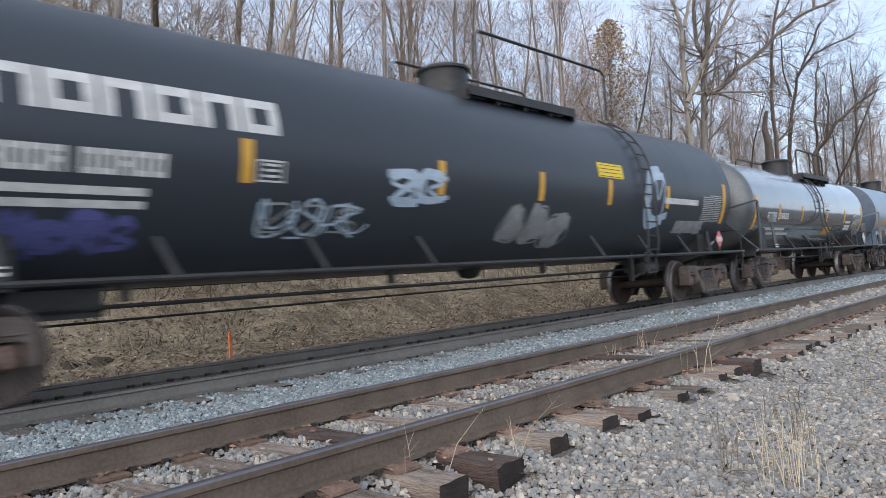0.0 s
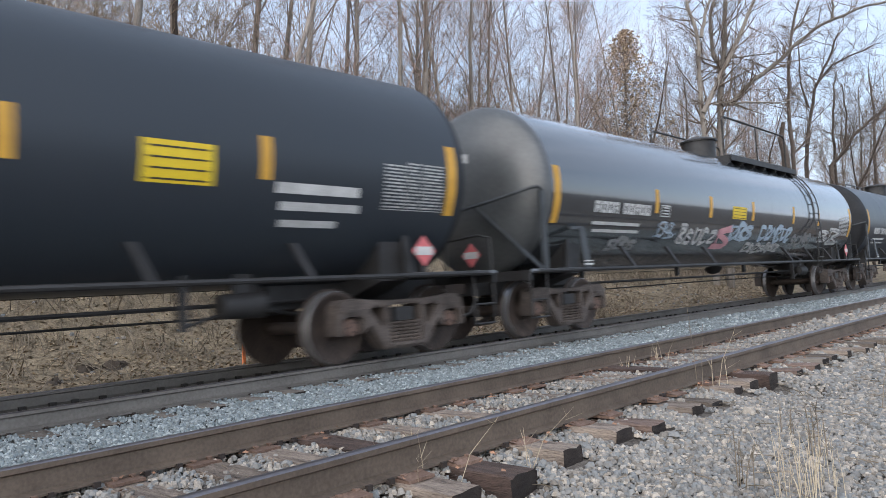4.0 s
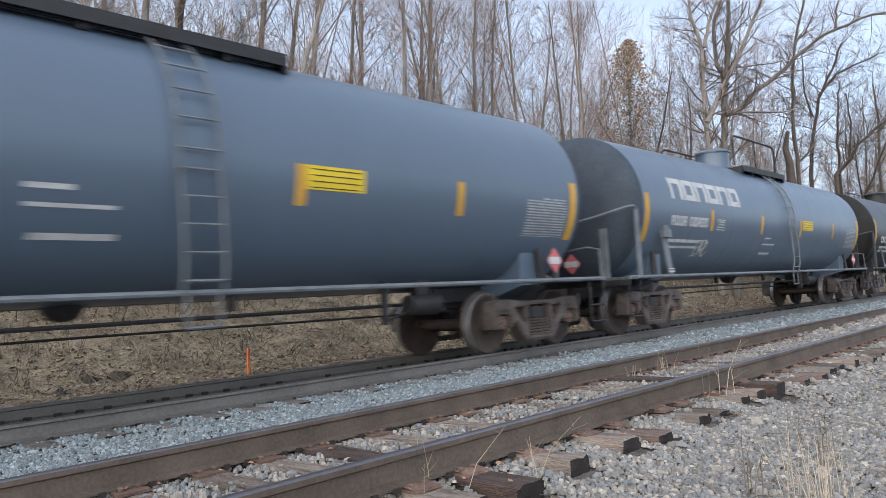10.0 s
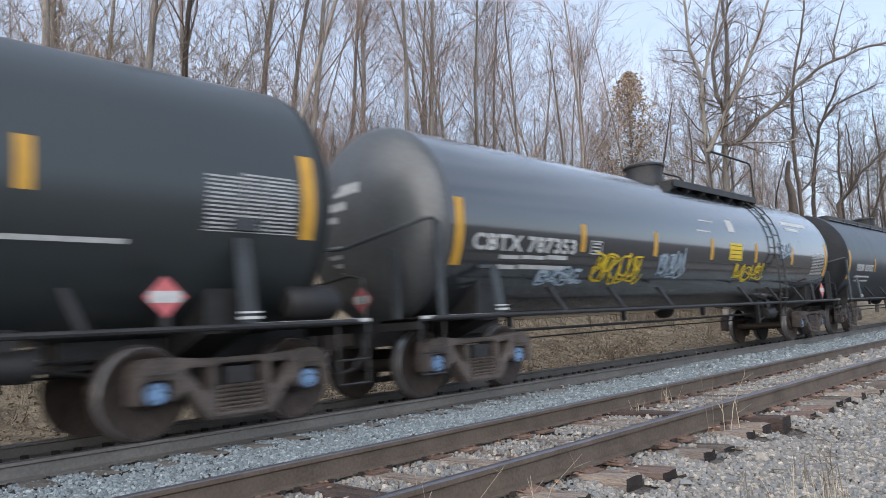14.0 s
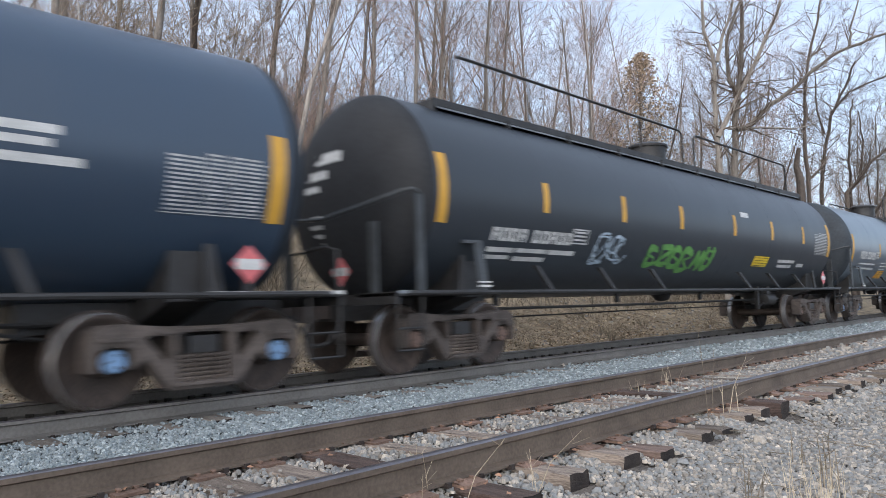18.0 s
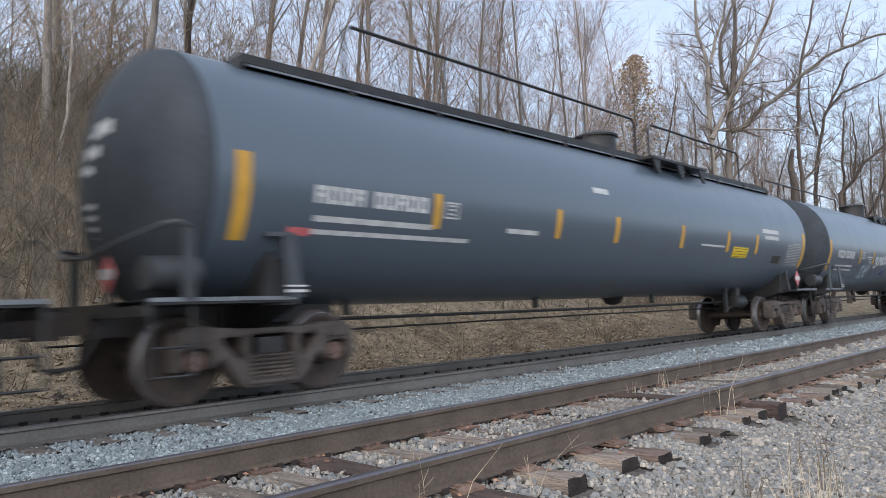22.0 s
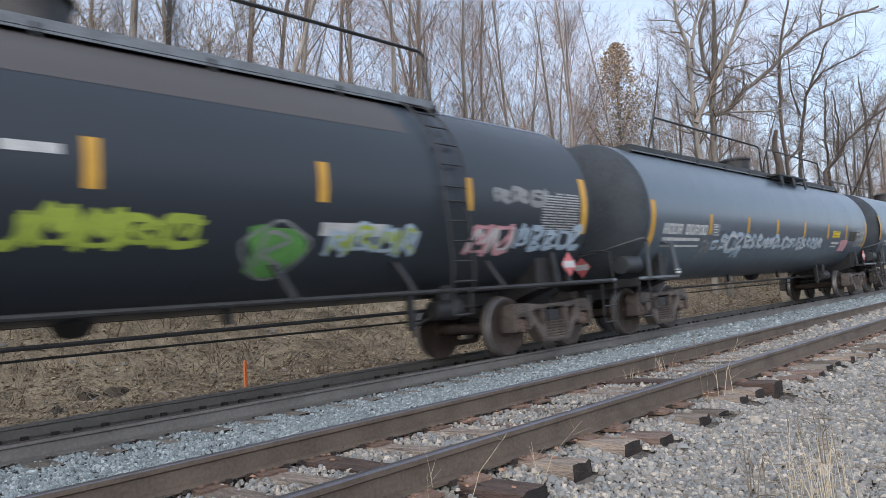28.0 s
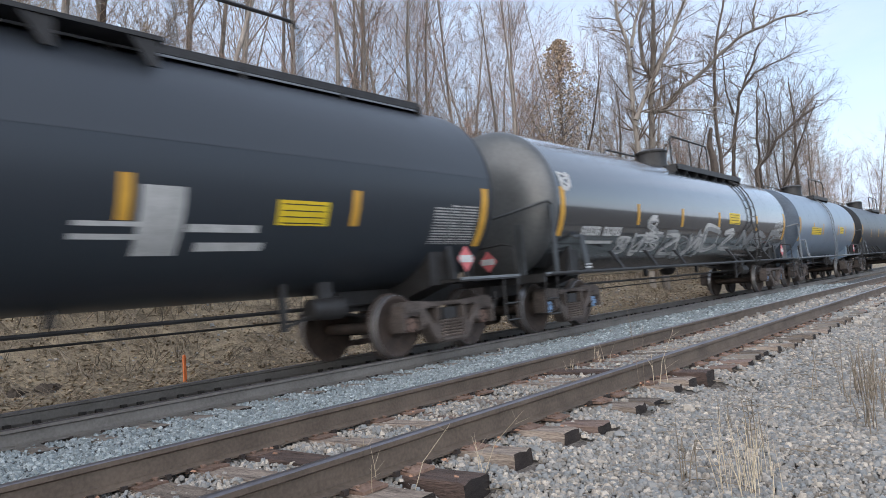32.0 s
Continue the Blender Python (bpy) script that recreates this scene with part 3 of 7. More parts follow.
def scatter_stones(name, mat, spots, seed, label):
    """Loose stones at (x, y, z, size), joined into one mesh."""
    rng = np.random.default_rng(seed)
    shapes, faces = stone_shapes(seed, 14)
    spots = np.asarray(spots)
    n = len(spots)
    kind = rng.integers(0, len(shapes), n)
    a, b = rng.uniform(0, 2 * np.pi, n), rng.uniform(-0.4, 0.4, n)
    base = np.stack(shapes)[kind] * spots[:, 3][:, None, None]
    ca, sa, cb, sb = np.cos(a)[:, None], np.sin(a)[:, None], np.cos(b)[:, None], np.sin(b)[:, None]
    x, y, z = base[..., 0], base[..., 1] * cb - base[..., 2] * sb, base[..., 1] * sb + base[..., 2] * cb
    v = np.stack([x * ca - y * sa, x * sa + y * ca, z], -1) + spots[:, None, :3]
    f = faces[None] + 10 * np.arange(n)[:, None, None]
    me = bpy.data.meshes.new(name)
    me.vertices.add(10 * n)
    me.vertices.foreach_set("co", v.ravel())
    me.loops.add(36 * n)
    me.loops.foreach_set("vertex_index", f.ravel())
    me.polygons.add(12 * n)
    me.polygons.foreach_set("loop_start", np.arange(0, 36 * n, 3))
    me.polygons.foreach_set("use_smooth", np.zeros(12 * n, dtype=bool))
    me.materials.append(mat)
    me.update(calc_edges=True)
    me.validate()
    tagged(piece(name, me), label, "gravel", kind="stuff")


def stones_in(rng, x0, x1, y0, y1, per_m2, size, lift, skip=None, thin=0.0, edge=0.15):
    """Spots for stones over a rectangle; thin: how fast they grow sparse along x."""
    n = int((x1 - x0) * (y1 - y0) * per_m2)
    xs, ys = rng.uniform(x0, x1, n), rng.uniform(y0, y1, n)
    keep = rng.uniform(0, 1, n) < np.exp(-thin * np.maximum(0, xs - 8))
    spots = []
    for x, y in zip(xs[keep], ys[keep]):
        s = size * (0.55 + 0.9 * rng.random() ** 1.6) * (1 + 0.02 * max(0, x - 8))
        if (edge is None or y > edge * x - 0.4) and (skip is None or not skip(x, y)):
            spots.append((x, y, height(x, y) + lift + s * (0.22 + 0.22 * rng.standard_normal()), s))
    return spots


def build_ballast():
    rng = np.random.default_rng(4)
    def on_tie(x, y):
        return y > 2.58 and any(abs(x - t[0]) < 0.145 for t in NEAR_TIES)

    pale = stones_in(rng, 1.2, 8, 0.1, 2.95, 2300, 0.0185, 0.0, on_tie) + stones_in(rng, 2, 10, 0.0, 2.9, 22, 0.031, 0.0, on_tie) + stones_in(rng, 8, 14, -1.0, 2.9, 850, 0.0245, 0.0, on_tie) + stones_in(rng, 14, 26, -1.5, 2.9, 170, 0.045, 0.0)
    pale += stones_in(rng, -6, -2, -2.5, 2.95, 250, 0.034, 0.0, on_tie, edge=None) + stones_in(rng, -2, 1.2, -2.5, 2.95, 400, 0.03, 0.0, on_tie, edge=None) + stones_in(rng, 0.3, 1.2, 0.0, 2.95, 900, 0.02, 0.0, on_tie)
    pale += stones_in(rng, 1.2, 8, -2.5, 0.8, 400, 0.03, 0.0, lambda x, y: y > max(0.1, 0.15 * x - 0.4), edge=None) + stones_in(rng, 8, 14, -2.5, 1.7, 220, 0.034, 0.0, lambda x, y: y > 0.15 * x - 0.4, edge=None)
    scatter_stones("pale_ballast", STONE_TAN, pale, 5, "pale grey and tan broken stones beside the near track")
    inner = stones_in(rng, -6, 0.5, 2.95, 5.0, 330, 0.03, 0.0) + stones_in(rng, 0.5, 14, 2.9, 5.0, 850, 0.021, 0.004, lambda x, y: any(abs(x - t[0]) < 0.10 for t in NEAR_TIES) and rng.random() < 0.8) + stones_in(rng, 14, 30, 2.75, 5.0, 200, 0.045, 0.0)
    scatter_stones("track_ballast", STONE_TAN, inner, 6, "pale broken stones between the ties of the near track")
    blue = stones_in(rng, -6, 0.8, 5.0, 7.15, 330, 0.03, 0.0) + stones_in(rng, 0.8, 8, 4.95, 7.15, 1650, 0.0172, 0.004, lambda x, y: y > 6.65 and rng.random() < (0.9 if any(abs(x - t[0]) < 0.12 for t in FAR_TIES) else 0.4)) + stones_in(rng, 8, 14, 4.95, 7.15, 850, 0.0225, 0.004, lambda x, y: y > 6.65 and rng.random() < (0.9 if any(abs(x - t[0]) < 0.12 for t in FAR_TIES) else 0.4)) + stones_in(rng, 14, 34, 4.95, 7.15, 300, 0.033, 0.004)
    scatter_stones("blue_ballast", STONE_BLUE, blue, 7, "blue-grey broken ballast stones between the two tracks")
    under = stones_in(rng, 0.5, 16, 7.2, 9.7, 240, 0.034, 0.0) + stones_in(rng, 3, 26, 9.5, 10.6, 60, 0.034, 0.0)
    scatter_stones("far_ballast", STONE_TAN, under, 8, "dull ballast stones in and beyond the far track")


# x, sideways shift and drop of the ties nearest the camera
NEAR_TIES = [(-1.2, 0, 0), (-0.7, 0.05, 0), (-0.2, -0.04, 0), (0.3, 0.02, 0), (0.8, -0.06, 0), (1.3, 0.04, 0), (1.85, 0, 0), (2.36, 0.05, 0), (2.82, 0.04, 0.0), (3.24, -0.02, 0.01, "dark"), (3.83, 0.05, 0.004), (4.52, 0.08, 0.006), (4.93, 0.02, -0.02),
             (5.70, 0.06, -0.015), (6.05, 0.06, -0.03), (6.72, 0.13, 0.0), (7.08, 0.12, 0.0), (7.53, 0.09, 0.03, "dark"), (8.20, 0.05, -0.02), (8.65, 0.0, -0.01), (9.07, 0.03, 0), (9.5, 0.06, 0), (10.03, 0.03, 0)]
FAR_TIES = [(-1.0 + 0.52 * k + 0.035 * math.sin(7.3 * k), 0.09 * math.sin(3.1 * k), 0.012) for k in range(34)]
build_ground()
build_ballast()
build_track(NEAR_Y, "near_track_bed", "old track on split brown ties with rusty plates", [TIE, TIE_RED, TIE_GREY, TIE, TIE_GREY, TIE], [(-1, RAIL, "brown weathered steel rail with a worn grey head"), (1, RAIL, "brown weathered steel rail with a worn grey head")], -1.2, 0.50, 3, True, NEAR_TIES)
build_track(FAR_Y, "far_track_bed", "main track on grey weathered ties in ballast", [TIE_GREY], [(-1, RAIL_GREY, "dusty light grey steel rail under the train"), (1, RAIL_SHADED, "dusty grey steel rail beyond the wheels, coloured darker for the train's shade")], -1.0, 0.52, 5, False, FAR_TIES, 0.92)

# ---- the train: tank cars with x = 0 at the leading coupling, y = 0 on the track's middle, z = 0 on the rail head ----
SPEED = 14.3
WHEEL_R, AXLE_HALF, TRUCK_AT = 0.457, 0.875, 1.92
TANK_Z, TANK_R = 2.46, 1.46
CACHE = {}


def cached(key, make):
    if key not in CACHE:
        CACHE[key] = make()
    return CACHE[key]


def wheelset_geo():
    g = Geo().spin([(-1.06, 0.075), (-0.80, 0.075), (-0.80, 0.085), (0.80, 0.085), (0.80, 0.075), (1.06, 0.075)], 14, "y", m=0)
    for s in (-1, 1):
        pr = [(0.665, 0.12), (0.665, 0.16), (0.672, 0.36), (0.655, 0.40), (0.655, 0.487), (0.685, 0.487), (0.695, WHEEL_R + 0.006), (0.795, WHEEL_R - 0.006), (0.80, 0.445), (0.80, 0.40), (0.775, 0.37), (0.745, 0.30), (0.755, 0.17), (0.82, 0.15), (0.82, 0.08)]
        g.spin([(s * a, r) for a, r in pr], 30, "y", m=[0, 0, 0, 0, 0, 0, 1, 1, 0, 0, 0, 0, 0, 0])
        g.spin([(s * a, r) for a, r in [(0.84, 0.06), (0.84, 0.115), (1.04, 0.115), (1.06, 0.105), (1.085, 0.10), (1.09, 0.05), (1.09, 0.0001)]], 20, "y", m=[0, 0, 2, 2, 2, 2])
        for k in range(3):
            a = k * 2.094
            g.spin([(s * 1.085, 0.016), (s * 1.105, 0.016), (s * 1.105, 0.0001)], 6, "y", (0.065 * math.cos(a), 0, 0.065 * math.sin(a)), m=0)
    return g


def side_frame_mesh(mat):
    """The cast bogie side: a heavy plate with hooded bearing pockets, two rounded lightening holes and a spring window, its edges worn round."""
    half = [(0.0, 0.755), (0.32, 0.76), (0.58, 0.775), (0.80, 0.80), (1.00, 0.79), (1.09, 0.735), (1.12, 0.62), (1.12, 0.37), (1.03, 0.36), (1.02, 0.55), (0.96, 0.585),
            (0.79, 0.585), (0.73, 0.55), (0.725, 0.37), (0.67, 0.40), (0.60, 0.46), (0.40, 0.18), (0.34, 0.145), (0.0, 0.14)]
    outline = half + [(-a, b) for a, b in reversed(half[1:-1])]
    rings = [outline, [(-0.265, 0.23), (0.265, 0.23), (0.265, 0.67), (0.22, 0.70), (-0.22, 0.70), (-0.265, 0.67)]]
    for s in (-1, 1):
        rings.append([(s * 0.36, 0.67), (s * 0.55, 0.685), (s * 0.585, 0.65), (s * 0.56, 0.61), (s * 0.40, 0.43), (s * 0.36, 0.45)])
    bm = bmesh.new()
    edges = []
    for ring in rings:
        vs = [bm.verts.new((a, 0.0, b)) for a, b in ring]
        edges += [bm.edges.new((vs[k], vs[(k + 1) % len(vs)])) for k in range(len(vs))]
    face = bmesh.ops.triangle_fill(bm, edges=edges, use_beauty=True)
    flat = [g for g in face["geom"] if isinstance(g, bmesh.types.BMFace)]
    out = bmesh.ops.extrude_face_region(bm, geom=flat)
    moved = [g for g in out["geom"] if isinstance(g, bmesh.types.BMVert)]
    for v in bm.verts:
        v.co.y = 0.10
    for v in moved:
        v.co.y = -0.13
    bmesh.ops.recalc_face_normals(bm, faces=bm.faces)
    lip = [e for e in bm.edges if len(e.link_faces) == 2 and abs(e.verts[0].co.y + 0.13) < 1e-5 and abs(e.verts[1].co.y + 0.13) < 1e-5 and any(abs(f.normal.y) < 0.5 for f in e.link_faces)]
    bmesh.ops.bevel(bm, geom=lip, offset=0.022, segments=2, affect="EDGES", clamp_overlap=True)
    # ribs that stand out along the upper arms, and the spring seat
    for s in (-1, 1):
        bmesh.ops.create_cube(bm, size=1.0, matrix=pose(s * 0.875, -0.13, 0.655, 0, 0, 0) @ Matrix.Diagonal((0.30, 0.07, 0.035, 1)))
    bmesh.ops.create_cube(bm, size=1.0, matrix=pose(0, -0.02, 0.20) @ Matrix.Diagonal((0.60, 0.30, 0.035, 1)))
    me = bpy.data.meshes.new("side_frame")
    bm.to_mesh(me)
    bm.free()
    me.materials.append(mat)
    me.shade_smooth()
    me.set_sharp_from_angle(angle=radians(38))
    return me


def spring_geo():
    """One coil spring."""
    pts = [(0.066 * math.cos(a * 0.7), 0.066 * math.sin(a * 0.7), 0.215 + 0.265 * a / 54) for a in range(55)]
    return Geo().tube(pts, 0.017, 5)


def truck(parent, x, cap, frame_mat):
    """A two-axle bogie: bolster, two side frames, springs, brake beams and two wheelsets. Returns the wheelsets."""
    bolster = cached("bolster", lambda: Geo().box(-0.16, 0.16, -1.09, 1.09, 0.49, 0.66).box(-0.20, 0.20, -0.35, 0.35, 0.62, 0.72).box(-0.62, -0.56, -0.75, 0.75, 0.34, 0.44)
                     .box(0.56, 0.62, -0.75, 0.75, 0.34, 0.44).tube([(-0.6, 0.05, 0.38), (0.6, 0.05, 0.42)], 0.03).mesh("truck", [FRAME], False))
    ob = piece("truck", bolster, parent, pose(x, 0, 0))
    sf = cached(("side", frame_mat.name), lambda: side_frame_mesh(frame_mat))
    sp = cached("spring", lambda: spring_geo().mesh("spring", [TRUCK]))
    for s in (-1, 1):
        piece("side_frame", sf, ob, pose(0, s * 1.0, 0, 0, 0, 0 if s < 0 else 180))
    for dx in (-0.17, 0.0, 0.17):
        for dy in (-0.07,):
            piece("spring", sp, ob, pose(dx, -1.0 + dy, 0))
    ws = cached(("axle", cap.name), lambda: wheelset_geo().mesh("wheelset", [WHEEL, TREAD, cap], True, 40))
    return [piece("wheelset", ws, ob, pose(s * AXLE_HALF, 0, WHEEL_R)) for s in (-1, 1)]


class Skin:
    """The camera's side of a tank: flat marks in (along, up the side) metres from the car's front and the tank's middle height are bent onto it."""

    def __init__(self, car, length, r=TANK_R, z=TANK_Z):
        self.car, self.length, self.r, self.z, self.layer = car, length, r, z, 0.004

    def at(self, u, v, lift):
        a = v / self.r
        return (u, -(self.r + lift) * math.cos(a), self.z + (self.r + lift) * math.sin(a))

    def patch(self, name, mat, u0, u1, v0, v1, label="", slant=0.0, layer=None):
        """A painted or stuck-on rectangle with a little thickness."""
        lift = self.layer if layer is None else layer
        n = max(1, int(abs(v1 - v0) / 0.12) + 1)
        g = Geo()
        for i in range(n + 1):
            v = v0 + (v1 - v0) * i / n
            s = slant * (v - v0)
            g.v += [self.at(u0 + s, v, lift), self.at(u1 + s, v, lift)]
        g.f = [(2 * i, 2 * i + 1, 2 * i + 3, 2 * i + 2) for i in range(n)]
        g.m = [0] * n
        return part(name, g, mat, self.car, label)

    def bars(self, name, mat, rows, label="", lift=None):
        """Several rectangles (u0, u1, v0, v1) as one mark."""
        g = Geo()
        lift = self.layer if lift is None else lift
        for u0, u1, v0, v1 in rows:
            n = max(1, int((v1 - v0) / 0.12))
            base = len(g.v)
            for i in range(n + 1):
                v = v0 + (v1 - v0) * i / n
                g.v += [self.at(u0, v, lift), self.at(u1, v, lift)]
            g.f += [(base + 2 * i, base + 2 * i + 1, base + 2 * i + 3, base + 2 * i + 2) for i in range(n)]
        g.m = [0] * len(g.f)
        return part(name, g, mat, self.car, label)

    def row_of_bars(self, mat, u0, u1, v0, v1, n):
        """Big lettering that cannot be read: upright bars, with a wider gap after the first four."""
        w = (u1 - u0) / (n + (0.6 if n > 6 else 0))
        rows = []
        for k in range(n):
            a = u0 + w * (k + (0.6 if n > 6 and k > 3 else 0))
            t = (v1 - v0) * 0.24
            rows += [(a, a + w * 0.30, v0, v1), (a + w * 0.58, a + w * 0.86, v0, v1), (a + w * 0.30, a + w * 0.58, v1 - t, v1)]
            rows += [(a + w * 0.30, a + w * 0.58, v0, v0 + t)] if k % 3 else [(a + w * 0.30, a + w * 0.58, v0 + 1.5 * t, v0 + 2.4 * t)]
        tagged(self.bars("large_print", mat, rows), kind="stuff")

    def writing(self, text, u0, u1, v0, v1, mat):
        """Lettering with the built-in font, fitted to a rectangle and bent onto the tank."""
        cu = bpy.data.curves.new("lettering", "FONT")
        cu.body, cu.size, cu.space_character, cu.offset, cu.resolution_u = text, 0.4, 1.1, 0.014, 3
        tmp = new("lettering", cu)
        bpy.context.view_layer.update()
        me = bpy.data.meshes.new_from_object(tmp.evaluated_get(bpy.context.evaluated_depsgraph_get()))
        bpy.data.objects.remove(tmp)
        wide, tall = max(p.co.x for p in me.vertices), max(p.co.y for p in me.vertices)
        for p in me.vertices:
            p.co = self.at(u0 + p.co.x / wide * (u1 - u0), v0 + p.co.y / tall * (v1 - v0), self.layer + 0.002)
        me.materials.clear()
        me.materials.append(mat)
        return piece("lettering", me, self.car, None, "white painted lettering")

    def stroke(self, g, pts, w, m=0, lift=0.006):
        """A ribbon of spray paint along (u, v) points."""
        n = len(pts)
        base = len(g.v)
        for i in range(n):
            a, b = Vector(pts[max(0, i - 1)]), Vector(pts[min(n - 1, i + 1)])
            d = (b - a).normalized() if (b - a).length > 1e-6 else Vector((1, 0))
            q = Vector((-d.y, d.x)) * w / 2
            g.v += [self.at(pts[i][0] + q.x, pts[i][1] + q.y, lift), self.at(pts[i][0] - q.x, pts[i][1] - q.y, lift)]
        g.f += [(base + 2 * i + 1, base + 2 * i + 3, base + 2 * i + 2, base + 2 * i) for i in range(n - 1)]
        g.m += [m] * (n - 1)

    def blob(self, g, u, v, w, h, rnd, m=0, lift=0.005, lobes=9):
        """A filled, lumpy patch of spray paint."""
        ks = 18
        ph, ph2 = rnd.uniform(0, 6), rnd.uniform(0, 6)
        base = len(g.v)
        rings = 4
        for j in range(rings + 1):
            for k in range(ks):
                a = 2 * math.pi * k / ks
                r = j / rings * (1 + 0.16 * math.sin(3 * a + ph) + 0.09 * math.sin(5 * a + ph2))
                sq = 1 / max(abs(math.cos(a)), abs(math.sin(a))) ** 0.45
                g.v.append(self.at(u + r * sq * w / 2 * math.cos(a), v + r * sq * h / 2 * math.sin(a), lift))
        for j in range(rings):
            g.f += [(base + j * ks + k, base + j * ks + (k + 1) % ks, base + (j + 1) * ks + (k + 1) % ks, base + (j + 1) * ks + k) for k in range(ks)]
            g.m += [m] * ks

    def graffiti(self, u, v, w, h, letters, inks, seed, style="tag"):
        """Sprayed shapes that spell nothing: bubble (filled, outlined), outline (outlined only), fill (broad strokes in two tones) or tag (quick thin strokes)."""
        rnd = random.Random(seed)
        if style == "fill" and h < 0.5:
            letters = max(letters, int(w / 0.36))
        step = w / letters
        forms = [[(-0.4, -0.5), (-0.35, 0.5), (0.35, 0.3), (-0.2, 0.0), (0.45, -0.5)], [(0.4, 0.45), (-0.3, 0.5), (-0.45, -0.1), (-0.2, -0.5), (0.45, -0.4)], [(-0.45, -0.5), (-0.1, 0.5), (0.1, -0.1), (0.45, 0.5), (0.4, -0.5)],
                 [(-0.4, 0.5), (0.4, 0.45), (-0.35, -0.45), (0.45, -0.5)], [(0.4, 0.4), (-0.1, 0.5), (-0.4, 0.2), (0.3, -0.1), (0.2, -0.45), (-0.45, -0.45)], [(-0.4, 0.5), (-0.35, -0.4), (0.1, -0.5), (0.4, -0.2), (0.4, 0.5)]]

        def flow(pts, cu, cv, lw, lh, n=5):
            """A smooth curve through the points."""
            p = [Vector(pts[0])] + [Vector(q) for q in pts] + [Vector(pts[-1])]
            out = []
            for i in range(1, len(p) - 2):
                for k in range(n):
                    t = k / n
                    q = 0.5 * (2 * p[i] + (p[i + 1] - p[i - 1]) * t + (2 * p[i - 1] - 5 * p[i] + 4 * p[i + 1] - p[i + 2]) * t * t + (3 * p[i] - p[i - 1] - 3 * p[i + 1] + p[i + 2]) * t ** 3)
                    out.append((cu + lw * q.x, cv + lh * q.y))
            return out + [(cu + lw * pts[-1][0], cv + lh * pts[-1][1])]

        last = len(inks) - 1
        for i in range(letters):
            cu, cv = u + step * (i + 0.5), v + rnd.uniform(-0.08, 0.08) * h
            lw, lh = step * rnd.uniform(0.85, 1.15), h * rnd.uniform(0.72, 1.0)
            form = [(p + rnd.uniform(-0.12, 0.12), q + rnd.uniform(-0.1, 0.1)) for p, q in rnd.choice(forms)]
            k0 = rnd.uniform(0, 6)
            ring = [(cu + lw * 0.54 * math.cos(a * 0.25) * (1 + 0.16 * math.sin(3 * a * 0.25 + k0)), cv + lh * 0.53 * math.sin(a * 0.25) * (1 + 0.10 * math.cos(4 * a * 0.25 + k0))) for a in range(26)]
            if style == "bubble":
                todo = [None, (ring, 0.035, last, 0.012), (flow(form, cu, cv, lw * 0.6, lh * 0.6), 0.05, last, 0.013)]
            elif style == "outline":
                todo = [(ring, 0.075, last, 0.012), (flow(form, cu, cv, lw * 0.6, lh * 0.6), 0.06, last, 0.013)]
            elif style == "fill":
                todo = [(flow(form, cu, cv, lw * 0.9, lh * 0.9), max(0.06, 0.22 * min(lw, lh)), 0, 0.006), (flow([(p + 0.08, q * 0.9) for p, q in reversed(form)], cu, cv, lw, lh * 0.8), max(0.05, 0.15 * min(lw, lh)), last, 0.009), (flow(rnd.choice(forms), cu, cv, lw * 0.8, lh * 0.7), 0.05, 0, 0.011)]
            else:
                todo = [(flow(form, cu, cv, lw, lh), 0.036, 0, 0.009), (flow(rnd.choice(forms), cu, cv, lw * 0.8, lh * 0.8), 0.03, last, 0.011)]
            letter = None
            for job in todo:
                g = Geo()
                if job is None:
                    self.blob(g, cu, cv, lw * 0.92, lh, rnd, 0, 0.005 + 0.0012 * (i % 3))
                else:
                    self.stroke(g, job[0], job[1], 0, job[3])
                ob = part("graffiti" if letter is None else "stroke", g, INK[inks[0 if job is None else job[2]]], letter or self.car)
                letter = letter or ob
        if style == "tag":
            # one running scrawl of loops over the letters
            g, loops, k0 = Geo(), max(2, round(letters * 1.4)), rnd.uniform(0, 6)
            turns = [a * 0.35 for a in range(int(loops * 6.283 / 0.35) + 1)]
            self.stroke(g, [(u + w * a / turns[-1] + 0.32 * w / loops * math.cos(a), v + h * 0.36 * math.sin(a) * (0.75 + 0.35 * math.sin(0.63 * a + k0)) + 0.1 * h * math.sin(0.4 * a + k0)) for a in turns], 0.034, 0, 0.013)
            part("graffiti", g, INK[inks[0]], self.car)

    def data_panel(self, u, v, w, h, n, mat=None):
        """A framed block of fine unreadable lines in columns."""
        rows, rnd = [], random.Random(int(u * 100))
        columns = ((0.0, 0.36), (0.39, 0.60), (0.63, 0.98))
        for i in range(n):
            for c0, c1 in columns if i < n - 1 else columns[1:]:
                at, stop = u + w * c0, u + w * c1
                while at < stop - 0.04:
                    word = min(rnd.uniform(0.05, 0.20), stop - at)
                    rows.append((at, at + word, v + h * (i + 0.22) / n, v + h * (i + 0.70) / n))
                    at += word + rnd.uniform(0.012, 0.03)
        rows += [(u - 0.03, u + w, v - 0.02, v - 0.010), (u + w * 0.372, u + w * 0.38, v - 0.01, v + h), (u + w * 0.612, u + w * 0.62, v - 0.01, v + h)]
        lines = self.bars("data_print", mat or PRINT, rows)
        tagged(lines, kind="stuff")


